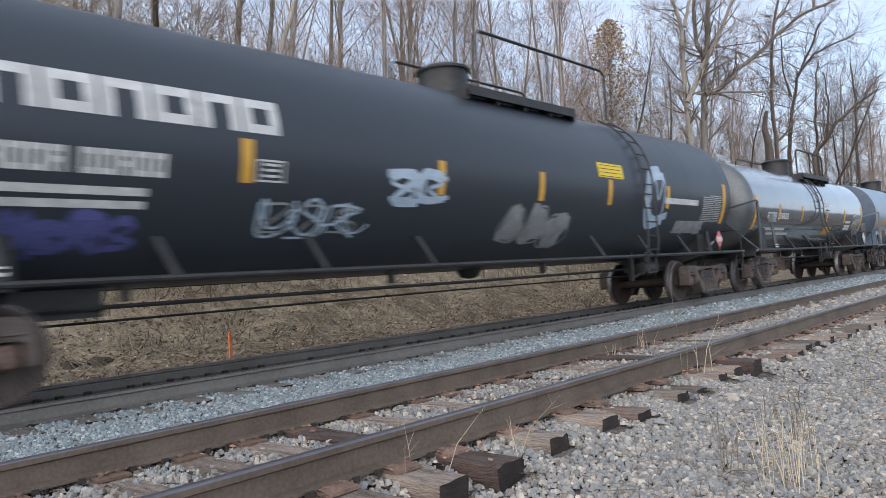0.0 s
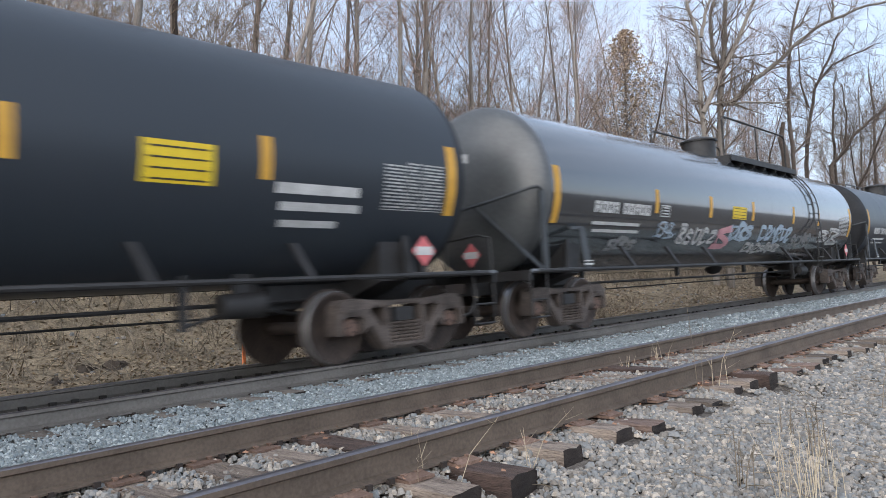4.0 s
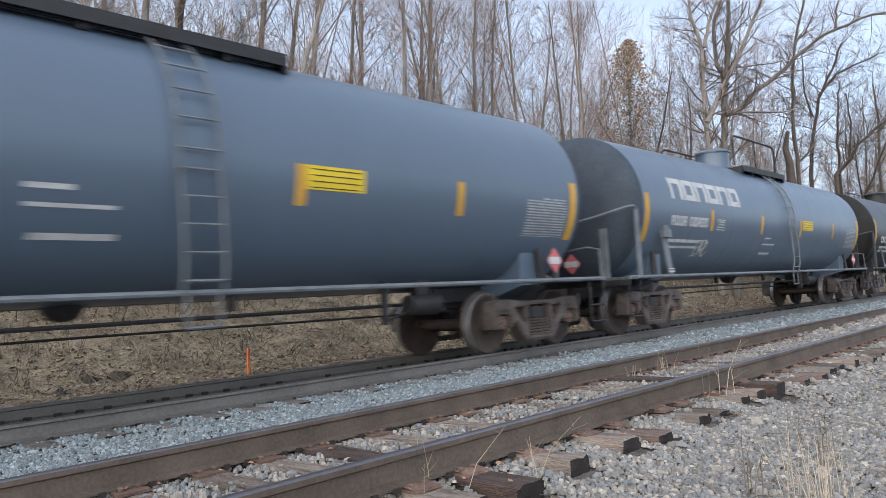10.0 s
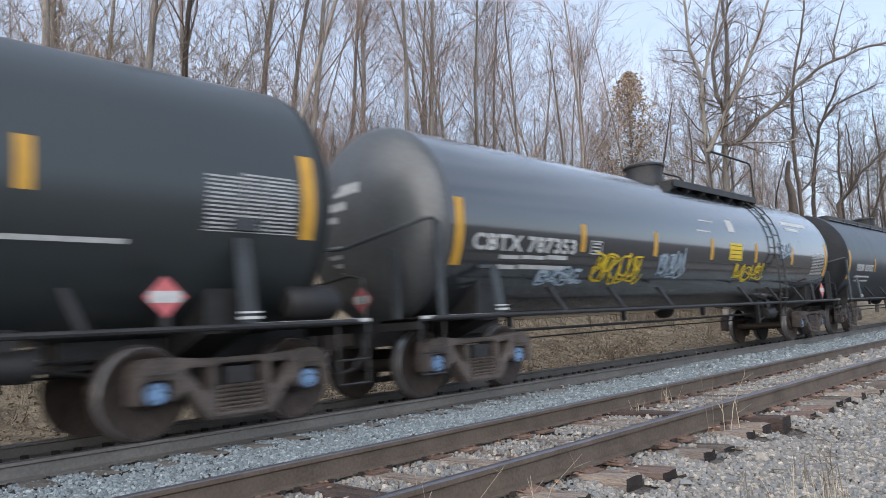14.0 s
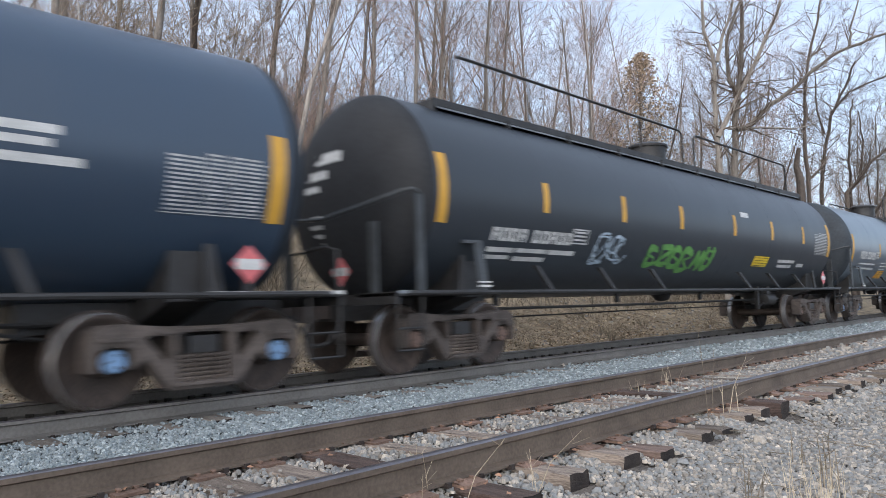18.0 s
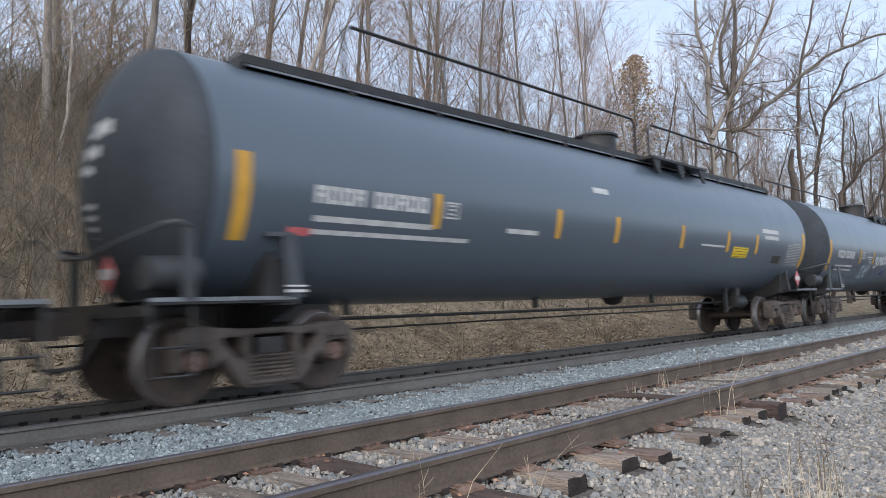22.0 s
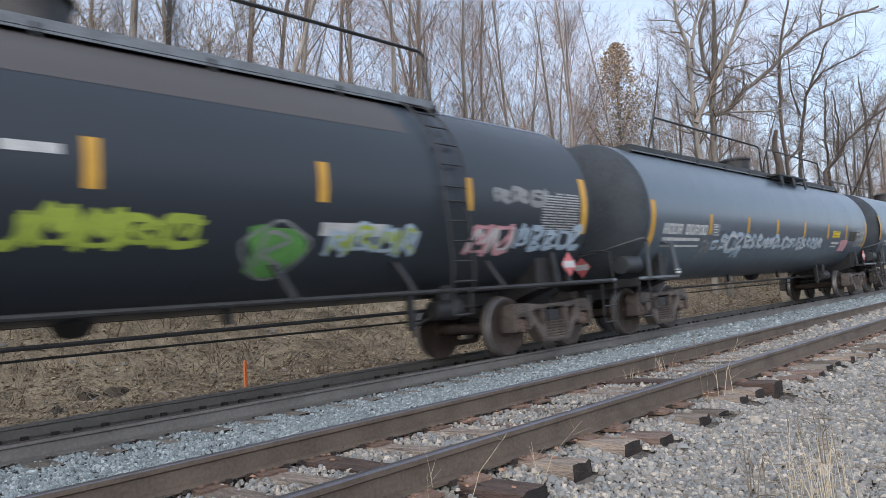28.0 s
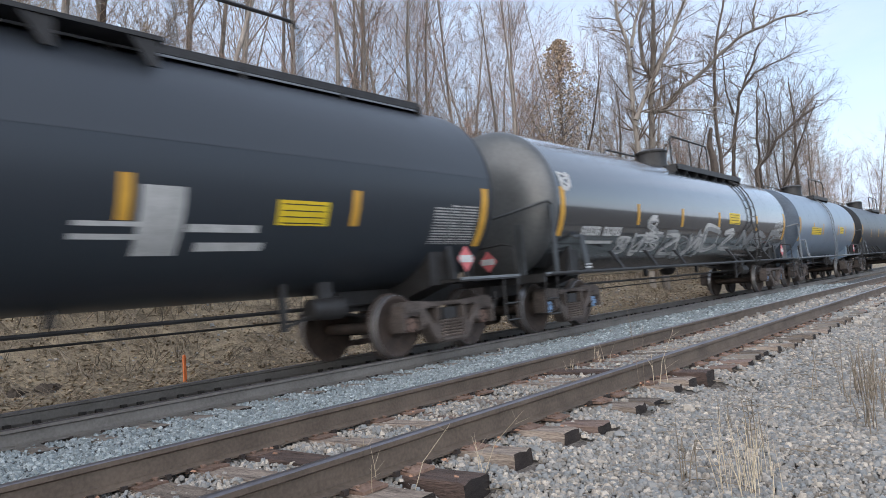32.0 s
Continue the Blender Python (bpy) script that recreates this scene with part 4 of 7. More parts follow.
def tank_car(spec):
    """One tank car from its description: a dictionary (see CARS)."""
    length, col = spec["length"], spec["paint"]
    rnd = random.Random(spec["seed"])
    car = tagged(new("tank_car"), spec["label"], "tank car", group="tank cars of the passing train")
    r = TANK_R * spec.get("fat", 1.0)
    z = TANK_Z + (r - TANK_R) * 0.6
    skin = Skin(car, length, r, z)
    mat = PAINTS[col]
    metal = FRAME_GREY if spec.get("grey_steel") else FRAME
    bars = FRAME_GREY if spec.get("grey_steel") else STEEL
    # tank shell with dished heads and weld seams
    h0, h1, dome = 0.60, length - 0.60, 0.50
    prof = [(h0 + dome * (1 - math.cos(k * math.pi / 30)), r * max(math.sin(k * math.pi / 30) ** 0.66, 0.0001)) for k in range(16)]
    # short steps beside the knuckle keep its edge crisp
    body = prof[-1:] + [(h0 + dome + 0.025, r)] + [(h0 + dome + (h1 - h0 - 2 * dome) * k / 6, r) for k in range(1, 6)] + [(h1 - dome - 0.025, r), (h1 - dome, r)]
    part("tank", Geo().spin(body, 64, "x", (0, 0, z)), mat, car, angle=60)
    for ring in (prof, [(h0 + h1 - a, b) for a, b in reversed(prof)]):
        part("tank_head", Geo().spin(ring, 64, "x", (0, 0, z)), HEADS.get(col, mat), car, angle=60)
    # weld seams: thin proud bands round the shell
    for k in range(1, 7):
        x = h0 + dome + (h1 - h0 - 2 * dome) * k / 7
        part("weld_seam", Geo().spin([(-0.014, r - 0.004), (-0.009, r + 0.0012), (0.009, r + 0.0012), (0.014, r - 0.004)], 64, "x", (x, 0, z)), mat, car)
    for u0, u1, v0, v1, c in spec.get("fields", ()):
        skin.patch("painted_field", PAINTS[c], u0, u1, v0, v1, layer=0.0025)
    # draft sills, saddles, end platforms
    for end in (0, 1):
        sx = (lambda x: x) if end == 0 else (lambda x: length - x)
        lo, hi = sorted((sx(0.42), sx(3.4)))
        g = Geo().box(lo, hi, -0.24, 0.24, 0.72, 1.02).box(*sorted((sx(0.40), sx(0.46))), -1.42, 1.42, 0.92, 1.06)
        part("draft_sill", g, FRAME, car, smooth=False)
        a, b = sorted((sx(1.80), sx(2.30)))
        cr = math.sqrt(max(0.01, r * r - 1.10 ** 2))
        for s in (-1, 1):
            g = Geo().hexa([(a, s * 0.25, 0.74), (b, s * 0.25, 0.74), (b, s * 1.08, 1.0), (a, s * 1.08, 1.0), (a, s * 0.25, z - r + 0.03), (b, s * 0.25, z - r + 0.03), (b, s * 1.10, z - cr + 0.03), (a, s * 1.10, z - cr + 0.03)][:: 1 if s > 0 else 1])
            part("saddle", g, mat if spec.get("grey_steel") else FRAME, car, smooth=False)
        # slanting web from the platform to the belly
        for side in (-1, 1):
            g = Geo().hexa([(sx(1.75), side * 1.20, 1.05), (sx(1.95), side * 1.20, 1.05), (sx(1.95), side * 1.17, 1.05), (sx(1.75), side * 1.17, 1.05), (sx(1.85), side * 1.16, z - 0.86), (sx(1.95), side * 1.16, z - 0.86), (sx(1.95), side * 1.10, z - 0.88), (sx(1.85), side * 1.10, z - 0.88)])
            part("web_plate", g, FRAME, car, smooth=False)
        a, b = sorted((sx(0.40), sx(2.05)))
        for side in (-1, 1):
            g = Geo().box(a, b, side * 1.06 - 0.38, side * 1.06 + 0.38, 1.02, 1.07)
            plank = part("end_platform", g, metal, car, smooth=False)
            part("edge_strip", Geo().box(a + 0.02, b - 0.02, side * 1.06 - 0.395 if side < 0 else side * 1.06 + 0.382, side * 1.06 - 0.382 if side < 0 else side * 1.06 + 0.395, 1.045, 1.085), WHITE if spec.get("pale_edge") else FRAME_GREY, plank, smooth=False)
        # step under the corner; at the front a hand rail across the head with flat corner posts and a brace
        for s in (-1, 1):
            g = Geo()
            for zz in (0.35, 0.62):
                g.tube([(sx(0.44), s * 1.40, zz), (sx(0.86), s * 1.40, zz)], 0.016)
            for xx in (0.44, 0.86):
                g.tube([(sx(xx), s * 1.40, 1.04), (sx(xx), s * 1.40, 0.35)], 0.018)
            part("corner_step", g, FRAME, car)
        if end == 0:
            drop = 0.55 if spec.get("low_end") else 0.0
            for s in (-1, 1):
                part("corner_post", Geo().box(0.74, 0.86, s * 1.45 - 0.02, s * 1.45 + 0.02, 1.06, 2.30 - drop), bars, car, smooth=False)
            line = [(0.80, 1.45, 2.30), (0.60, 1.36, 2.30), (0.42, 0.8, 2.16), (0.38, 0.0, 2.10), (0.42, -0.8, 2.20), (0.60, -1.38, 2.33), (0.70, -1.46, 2.35), (0.80, -1.46, 2.30)]
            part("end_handrail", Geo().tube([(a, b, c - drop) for a, b, c in line], 0.028), bars, car)
            if drop:
                part("brake_valve", Geo().spin([(-0.30, 0.03), (-0.28, 0.17), (0.24, 0.19), (0.30, 0.06)], 14, "x", (0.85, -1.0, 1.34)), bars, car)
            elif spec.get("brace"):
                part("brace", Geo().hexa([(0.76, -1.42, 1.06), (0.88, -1.42, 1.06), (0.88, -1.39, 1.06), (0.76, -1.39, 1.06), (0.38, -0.42, 2.14), (0.50, -0.42, 2.14), (0.50, -0.39, 2.14), (0.38, -0.39, 2.14)]), bars, car, smooth=False)
            else:
                part("end_post", Geo().box(0.46, 0.50, -1.0, -0.86, 1.06, 1.98), bars, car, smooth=False)
        else:
            part("grab_iron", Geo().tube([(sx(0.44), -0.5, 1.06), (sx(0.44), -0.5, 1.55), (sx(0.44), -1.15, 1.60), (sx(0.46), -1.38, 1.55), (sx(0.46), -1.40, 1.06)], 0.018), metal, car)
        # coupler and air hose
        g = Geo().box(*sorted((sx(0.10), sx(0.42))), -0.09, 0.09, 0.76, 0.98).box(*sorted((sx(-0.06), sx(0.14))), -0.15, 0.12, 0.72, 1.0)
        part("coupler", g, SPIKE, car, smooth=False)
        hose = [(sx(0.40), -0.35, 0.82), (sx(0.30), -0.42, 0.66), (sx(0.16), -0.40, 0.46), (sx(0.02), -0.34, 0.42), (sx(-0.02), -0.32, 0.44)]
        part("air_hose", Geo().tube(hose, 0.025), FRAME, car)
        # hazard placards: on the side near the rear, on the front end near the coupling
        pl = Geo().prism([(-0.20, 0), (0, -0.20), (0.20, 0), (0, 0.20)], 0, 0.008)
        holder = part("placard", pl, RED if spec.get("placard", True) else WHITE, car, "red and white diamond hazard placard")
        holder.matrix_basis = pose(sx(spec.get("placard_at", 1.80)), -1.40, 1.36) if end else pose(0.555, -0.15, 1.38, 0, 0, -90)
        part("white_band", Geo().box(-0.15, 0.15, -0.004, -0.001, -0.055, 0.055), WHITE, holder, smooth=False)
        if end == 0:
            part("placard_bracket", Geo().box(0.57, 0.595, -0.20, -0.10, 1.0, 1.5), FRAME, car, smooth=False)
        else:
            part("placard_bracket", Geo().box(sx(spec.get("placard_at", 1.80)) - 0.04, sx(spec.get("placard_at", 1.80)) + 0.04, -1.39, -1.34, 1.05, 1.5), FRAME, car, smooth=False)
        # brackets that carry the running rail
        for bx in (3.6, 5.4, 7.2):
            if bx < length / 2 - 0.3 and spec.get("rail", True) and not spec.get("grey_steel"):
                x = sx(bx)
                part("rail_bracket", Geo().hexa([(x - 0.045, -1.47, 1.06), (x + 0.035, -1.47, 1.06), (x + 0.035, -1.44, 1.06), (x - 0.045, -1.44, 1.06), (x - 0.14, -1.25, 1.46), (x - 0.06, -1.25, 1.46), (x - 0.06, -1.17, 1.46), (x - 0.14, -1.17, 1.46)]), FRAME, car, smooth=False)
    # long rail below the tank side, brake rods and pipes
    if spec.get("rail", True):
        for s in (-1, 1):
            part("running_rail", Geo().tube([(0.6, s * 1.46, 1.05), (length - 0.6, s * 1.46, 1.05)], 0.032, 8), metal, car)
    part("brake_pipe", Geo().tube([(1.9, -0.30, 0.82), (length / 2, -0.30, 0.80), (length - 1.9, -0.30, 0.82)], 0.028), FRAME, car)
    part("brake_rod", Geo().tube([(2.6, 0.05, 0.66), (length / 2, 0.05, 0.68), (length - 2.6, 0.05, 0.66)], 0.016), FRAME, car)
    for k in range(4):
        x = 3.6 + (length - 7.2) * k / 3
        part("pipe_hanger", Geo().box(x - 0.04, x + 0.04, -0.34, -0.26, 0.86, z - r + 0.05), FRAME, car, smooth=False)
    # bottom outlet, brake cylinder and air tank
    mid = spec.get("dome", length * 0.52)
    part("bottom_outlet", Geo().spin([(0.85, 0.05), (0.88, 0.15), (z - r + 0.1, 0.30)], 16, "z", (mid + 0.3, 0, 0)), FRAME, car)
    part("brake_cylinder", Geo().spin([(-0.30, 0.05), (-0.28, 0.14), (0.26, 0.16), (0.30, 0.08)], 14, "x", (length - 4.0, -0.62, 0.80)), FRAME, car)
    part("cylinder_bracket", Geo().box(length - 4.12, length - 3.88, -0.66, -0.58, 0.9, z - r * 0.86), FRAME, car, smooth=False)
    part("lever_hanger", Geo().box(length - 4.75, length - 4.66, -0.66, -0.58, 0.56, z - r * 0.84), FRAME, car, smooth=False)
    part("brake_lever", Geo().tube([(length - 4.7, -0.62, 0.60), (length - 4.0, -0.62, 0.80), (length - 2.9, -0.3, 0.62)], 0.022), FRAME, car)
    if spec.get("air_tank"):
        tank_x = length - 0.98 if spec["air_tank"] == "rear" else 0.98
        part("air_tank", Geo().spin([(-0.36, 0.02), (-0.34, 0.16), (-0.28, 0.20), (0.28, 0.20), (0.34, 0.16), (0.36, 0.02)], 18, "x", (tank_x, -1.05, 1.30)), FRAME_GREY if spec.get("grey_steel") else FRAME, car)
    # bent bracket plate or brake stand beside the platform
    kind = spec.get("stand", "plate")
    spots = [] if kind == "none" else [(2.0, kind)]
    if spec.get("rear_stand"):
        spots.append((length - 2.0, "tall"))
    for x, k in spots:
        high = 2.02 if k == "tall" else (1.74 if k == "plate" else 1.80)
        g = Geo().hexa([(x - 0.10, -1.46, 1.07), (x + 0.10, -1.46, 1.07), (x + 0.10, -1.43, 1.07), (x - 0.10, -1.43, 1.07), (x - 0.12, -1.40, high), (x + 0.06, -1.40, high), (x + 0.06, -1.37, high), (x - 0.12, -1.37, high)])
        if k == "plate":
            g.hexa([(x - 0.26, -1.36, high - 0.02), (x + 0.06, -1.40, high - 0.02), (x + 0.06, -1.30, high - 0.02), (x - 0.26, -1.28, high - 0.02), (x - 0.24, -1.34, high + 0.03), (x + 0.05, -1.38, high + 0.03), (x + 0.05, -1.30, high + 0.03), (x - 0.24, -1.28, high + 0.03)])
        stand = part("brake_stand", g, WHITE if k == "white" else bars, car, smooth=False)
        if k != "plate":
            part("stand_box", Geo().box(x - 0.16, x + 0.12, -1.47, -1.36, high, high + 0.16).box(x - 0.11, x + 0.07, -1.45, -1.38, high + 0.16, high + 0.24), FRAME_GREY if k != "tall" else bars, stand, smooth=False)
        part("base_label", Geo().box(x - 0.13, x + 0.13, -1.475, -1.468, 1.12, 1.15).box(x - 0.13, x + 0.13, -1.475, -1.468, 1.18, 1.20), WHITE, stand, smooth=False)
    # fittings housing on top with its lid, platform and rails
    top = z + r
    dx = 0.42
    part("fittings_housing", Geo().spin([(top - 0.14, dx + 0.06), (top + 0.02, dx), (top + 0.40, dx)], 22, "z", (mid, 0, 0)), mat if spec.get("dome_paint") else FRAME, car, angle=30)
    part("housing_lid", Geo().spin([(top + 0.40, dx + 0.05), (top + 0.44, dx + 0.05), (top + 0.50, dx * 0.8), (top + 0.52, 0.02)], 22, "z", (mid, 0, 0)), mat if spec.get("dome_paint") else FRAME, car, angle=30)
    style = spec.get("top", "short")
    if style == "short":
        a, b = spec.get("walk_span", (mid - 0.55, mid + 2.5))
    elif style == "tabs":
        a, b = mid - 1.0, mid + 1.6
    else:
        a, b = spec.get("walk_span", (1.75, length - 1.9))
    pale = FRAME_GREY if spec.get("pale_walk") else FRAME
    low = top - 0.16 if style != "long" else top - 0.11
    for y in ((-0.98, -0.68) if style != "long" else (-0.80, -0.50)):
        part("top_walkway", Geo().box(a, b, y, y + 0.27, low, low + 0.05), pale, car, smooth=False)
    part("walkway_edge", Geo().box(a, b, (-1.0 if style != "long" else -0.82), (-0.985 if style != "long" else -0.805), low - (0.09 if style != "long" else 0.05), low + 0.055), pale, car, smooth=False)
    if style == "long":
        # added pale bar that stands for sky light in the gap above the tank
        part("walkway_trim", Geo().box(a + 0.1, b - 0.1, -0.822, -0.808, low - 0.085, low - 0.058), FRAME_GREY, car, "pale strip standing for the sky-lit gap under the walkway", smooth=False)
    if style == "long" and spec.get("tabs"):
        for k in range(3):
            x = mid + 0.5 + 1.05 * k
            part("platform_leg", Geo().prism([(x - 0.05, top - 0.45), (x + 0.05, top - 0.45), (x + 0.05, low), (x - 0.30, low)], -1.14, -1.10), FRAME, car, smooth=False)
        part("side_platform", Geo().box(mid + 0.2, mid + 2.75, -1.16, -0.84, low - 0.06, low - 0.01), FRAME, car, smooth=False)
    nb = 3 if style == "tabs" else max(3, int((b - a) / (0.75 if style != "long" else 1.6)))
    for k in range(nb + 1):
        x = a + (b - a) * k / nb
        if style == "tabs":
            part("walkway_bracket", Geo().prism([(x - 0.04, top - 0.62), (x + 0.04, top - 0.62), (x + 0.04, low), (x - 0.34, low)], -1.02, -0.98), FRAME, car, smooth=False)
        else:
            part("walkway_bracket", Geo().box(x - 0.025, x + 0.025, -0.96 if style != "long" else -0.84, -0.40, low - 0.16, low - 0.002), FRAME, car, smooth=False)
    ra, rb = spec.get("rail_span", (mid - 1.0, mid + 1.9))
    rise = 0.82 if "rail_span" in spec else 0.62
    runs = [(y, ra, rb) for y in ((-0.95, 0.95) if style == "short" else (0.66,))]
    if style == "tabs":
        runs.append((-0.97, mid - 0.95, mid + 1.55))
    if style == "long":
        # near-side rail with a gap beside the housing
        runs = [(-0.52, ra, mid + 0.7), (-0.52, mid + 1.3, rb)]
    for y, ra, rb in runs:
        g = Geo()
        g.tube([(ra, y, top - 0.15), (ra, y, top + rise - 0.09), (ra + 0.12, y, top + rise), (rb - 0.12, y, top + rise), (rb, y, top + rise - 0.09), (rb, y, top - 0.15)], 0.026)
        n = int((rb - ra) / 2.4)
        for k in range(1, n + 1):
            x = ra + (rb - ra) * k / (n + 1)
            g.tube([(x, y, top - 0.15), (x, y, top + rise)], 0.02)
        part("top_railing", g, FRAME, car)
    # side ladder
    if spec.get("ladder"):
        x = spec["ladder"]
        g = Geo()
        wall = r + 0.075
        side = [(x, -1.50, 1.04), (x, -1.56, 1.30), (x, -wall - 0.02, z - 0.5)] + [(x, -wall * math.cos(a), z + wall * math.sin(a)) for a in [radians(q) for q in range(-8, 76, 12)]]
        for s in (-0.21, 0.21):
            g.tube([(p[0] + s, p[1], p[2]) for p in side], 0.019, 5)
            g.tube([(x + s * 0.8, -1.49, 1.04), (x + s * 0.8, -1.49, 0.72)], 0.016, 5)
        g.tube([(x - 0.168, -1.49, 0.72), (x + 0.168, -1.49, 0.72)], 0.016, 5)
        for k in range(11):
            if k < 5:
                p = (-1.56 + 0.012 * k, 1.16 + 0.27 * k)
            else:
                a = radians(-8 + (k - 4.4) * 11.5)
                p = (-wall * math.cos(a), z + wall * math.sin(a))
            g.tube([(x - 0.21, *p), (x + 0.21, *p)], 0.015, 5)
        part("side_ladder", g, metal, car)
    # amber reflectors
    rv = spec.get("stripe_v", -0.2)
    for u in spec["stripes"]:
        skin.patch("reflector", YELLOW, u - 0.07, u + 0.07, rv - 0.23, rv + 0.23)
    for u in (spec.get("end_u", 1.25), length - spec.get("rear_u", 1.25)):
        skin.patch("reflector", YELLOW, u - 0.09, u + 0.09, rv - 0.52, rv + 0.42)
    # white lines of print on the front head
    def head_x(y, dz):
        q = min(0.99, math.hypot(y, dz) / r)
        return h0 + dome * (1 - math.sqrt(1 - q ** 2.7)) - 0.008

    lines = [(-0.15, 1.0, 0.46, 0.15), (0.15, 0.95, 0.25, 0.12), (0.35, 0.92, 0.08, 0.09)]
    for y0, y1, dz, t in lines + [(0.30, 0.95, -0.32 - 0.13 * k, 0.06) for k in range(4)]:
        g = Geo()
        n = 6
        for k in range(n + 1):
            y = y0 + (y1 - y0) * k / n
            g.v += [(head_x(y, dz), y, z + dz), (head_x(y, dz + t), y, z + dz + t)]
        g.f = [(2 * k, 2 * k + 1, 2 * k + 3, 2 * k + 2) for k in range(n)]
        g.m = [0] * n
        part("head_print", g, INK[spec["head_ink"]] if "head_ink" in spec else (WHITE if dz > 0 else PRINT), car, smooth=False)
    # the car's own marks
    skin.data_panel(length - 1.20 - spec.get("rear_u", 1.25), rv - 0.46, 1.06, 0.60, 14)
    for ink, u0, u1, v0, v1 in spec.get("bars", ()):
        skin.patch("line_of_small_print", INK[ink], u0, u1, v0, v1)
    for ink, u0, u1, v0, v1, n in spec.get("glyphs", ()):
        skin.row_of_bars(INK[ink], u0, u1, v0, v1, n)
    for ink, u0, u1, v0, v1, n in spec.get("blocks", ()):
        w = (u1 - u0) / n
        for k in range(n):
            a, b = u0 + w * k, u0 + w * (k + 0.93)
            t = (v1 - v0) * 0.26
            skin.bars("white_block", INK[ink], [(a, b, v1 - t, v1), (a, a + t * 1.2, v0, v1 - t), (b - t * 1.2, b, v0 + (t if k % 2 else 0), v1 - t)] + ([(a + t * 1.2, b, v0, v0 + t)] if k % 2 else []))
    for ink, u0, u1, v0, v1 in spec.get("boxes", ()):
        t = 0.022
        skin.bars("outlined_box", INK[ink], [(u0, u1, v0, v0 + t), (u0, u1, v1 - t, v1), (u0, u0 + t, v0 + t, v1 - t), (u1 - t, u1, v0 + t, v1 - t)] + [(u0 + 0.07, u1 - 0.07, v0 + (v1 - v0) * q, v0 + (v1 - v0) * (q + 0.12)) for q in (0.22, 0.48, 0.72)])
    for ink, u0, u1, v0, v1 in spec.get("panels", ()):
        p = skin.patch("panel", INK[ink], u0, u1, v0, v1)
        p["label"] = f"{ink} panel with unreadable dark lines"
        lines = skin.bars("panel_print", DARKINK, [(u0 + 0.06, u1 - 0.06, v0 + (v1 - v0) * (k + 0.3) / 4, v0 + (v1 - v0) * (k + 0.48) / 4) for k in range(4)], lift=0.007)
        lines.parent = p
        tagged(lines, kind="stuff")
    for text, u0, u1, v0, v1, ink in spec.get("texts", ()):
        skin.writing(text, u0, u1, v0, v1, INK[ink])
    for u0, u1, v0, v1, n, inks, style in spec.get("tags", ()):
        skin.graffiti(u0, (v0 + v1) / 2, u1 - u0, v1 - v0, n, inks, rnd.randint(0, 9999), style)
    for pts, width in spec.get("lines", ()):
        g = Geo()
        skin.stroke(g, [(u, v) for u, v in pts], width)
        part("graffiti", g, WHITE, car)
    cap = CAP_BLUE if spec.get("blue_caps") else CAP_RUST
    sets = truck(car, spec.get("truck_at", TRUCK_AT), cap, TRUCK) + truck(car, length - TRUCK_AT, cap, TRUCK)
    return car, sets

# coupling places along the train at the clip's start, from its leading car backwards
JOINTS = [-0.2, 18.62, 32.58, 46.46, 65.6, 85.04, 104.0, 120.73, 137.4, 154.2, 171.0, 187.7, 206.15, 224.5, 243.9, 262.9, 281.44, 298.0, 317.1, 336.9, 355.98, 375.2, 393.7, 412.15, 430.75, 449.6, 468.1, 486.6, 500.6, 519.0]

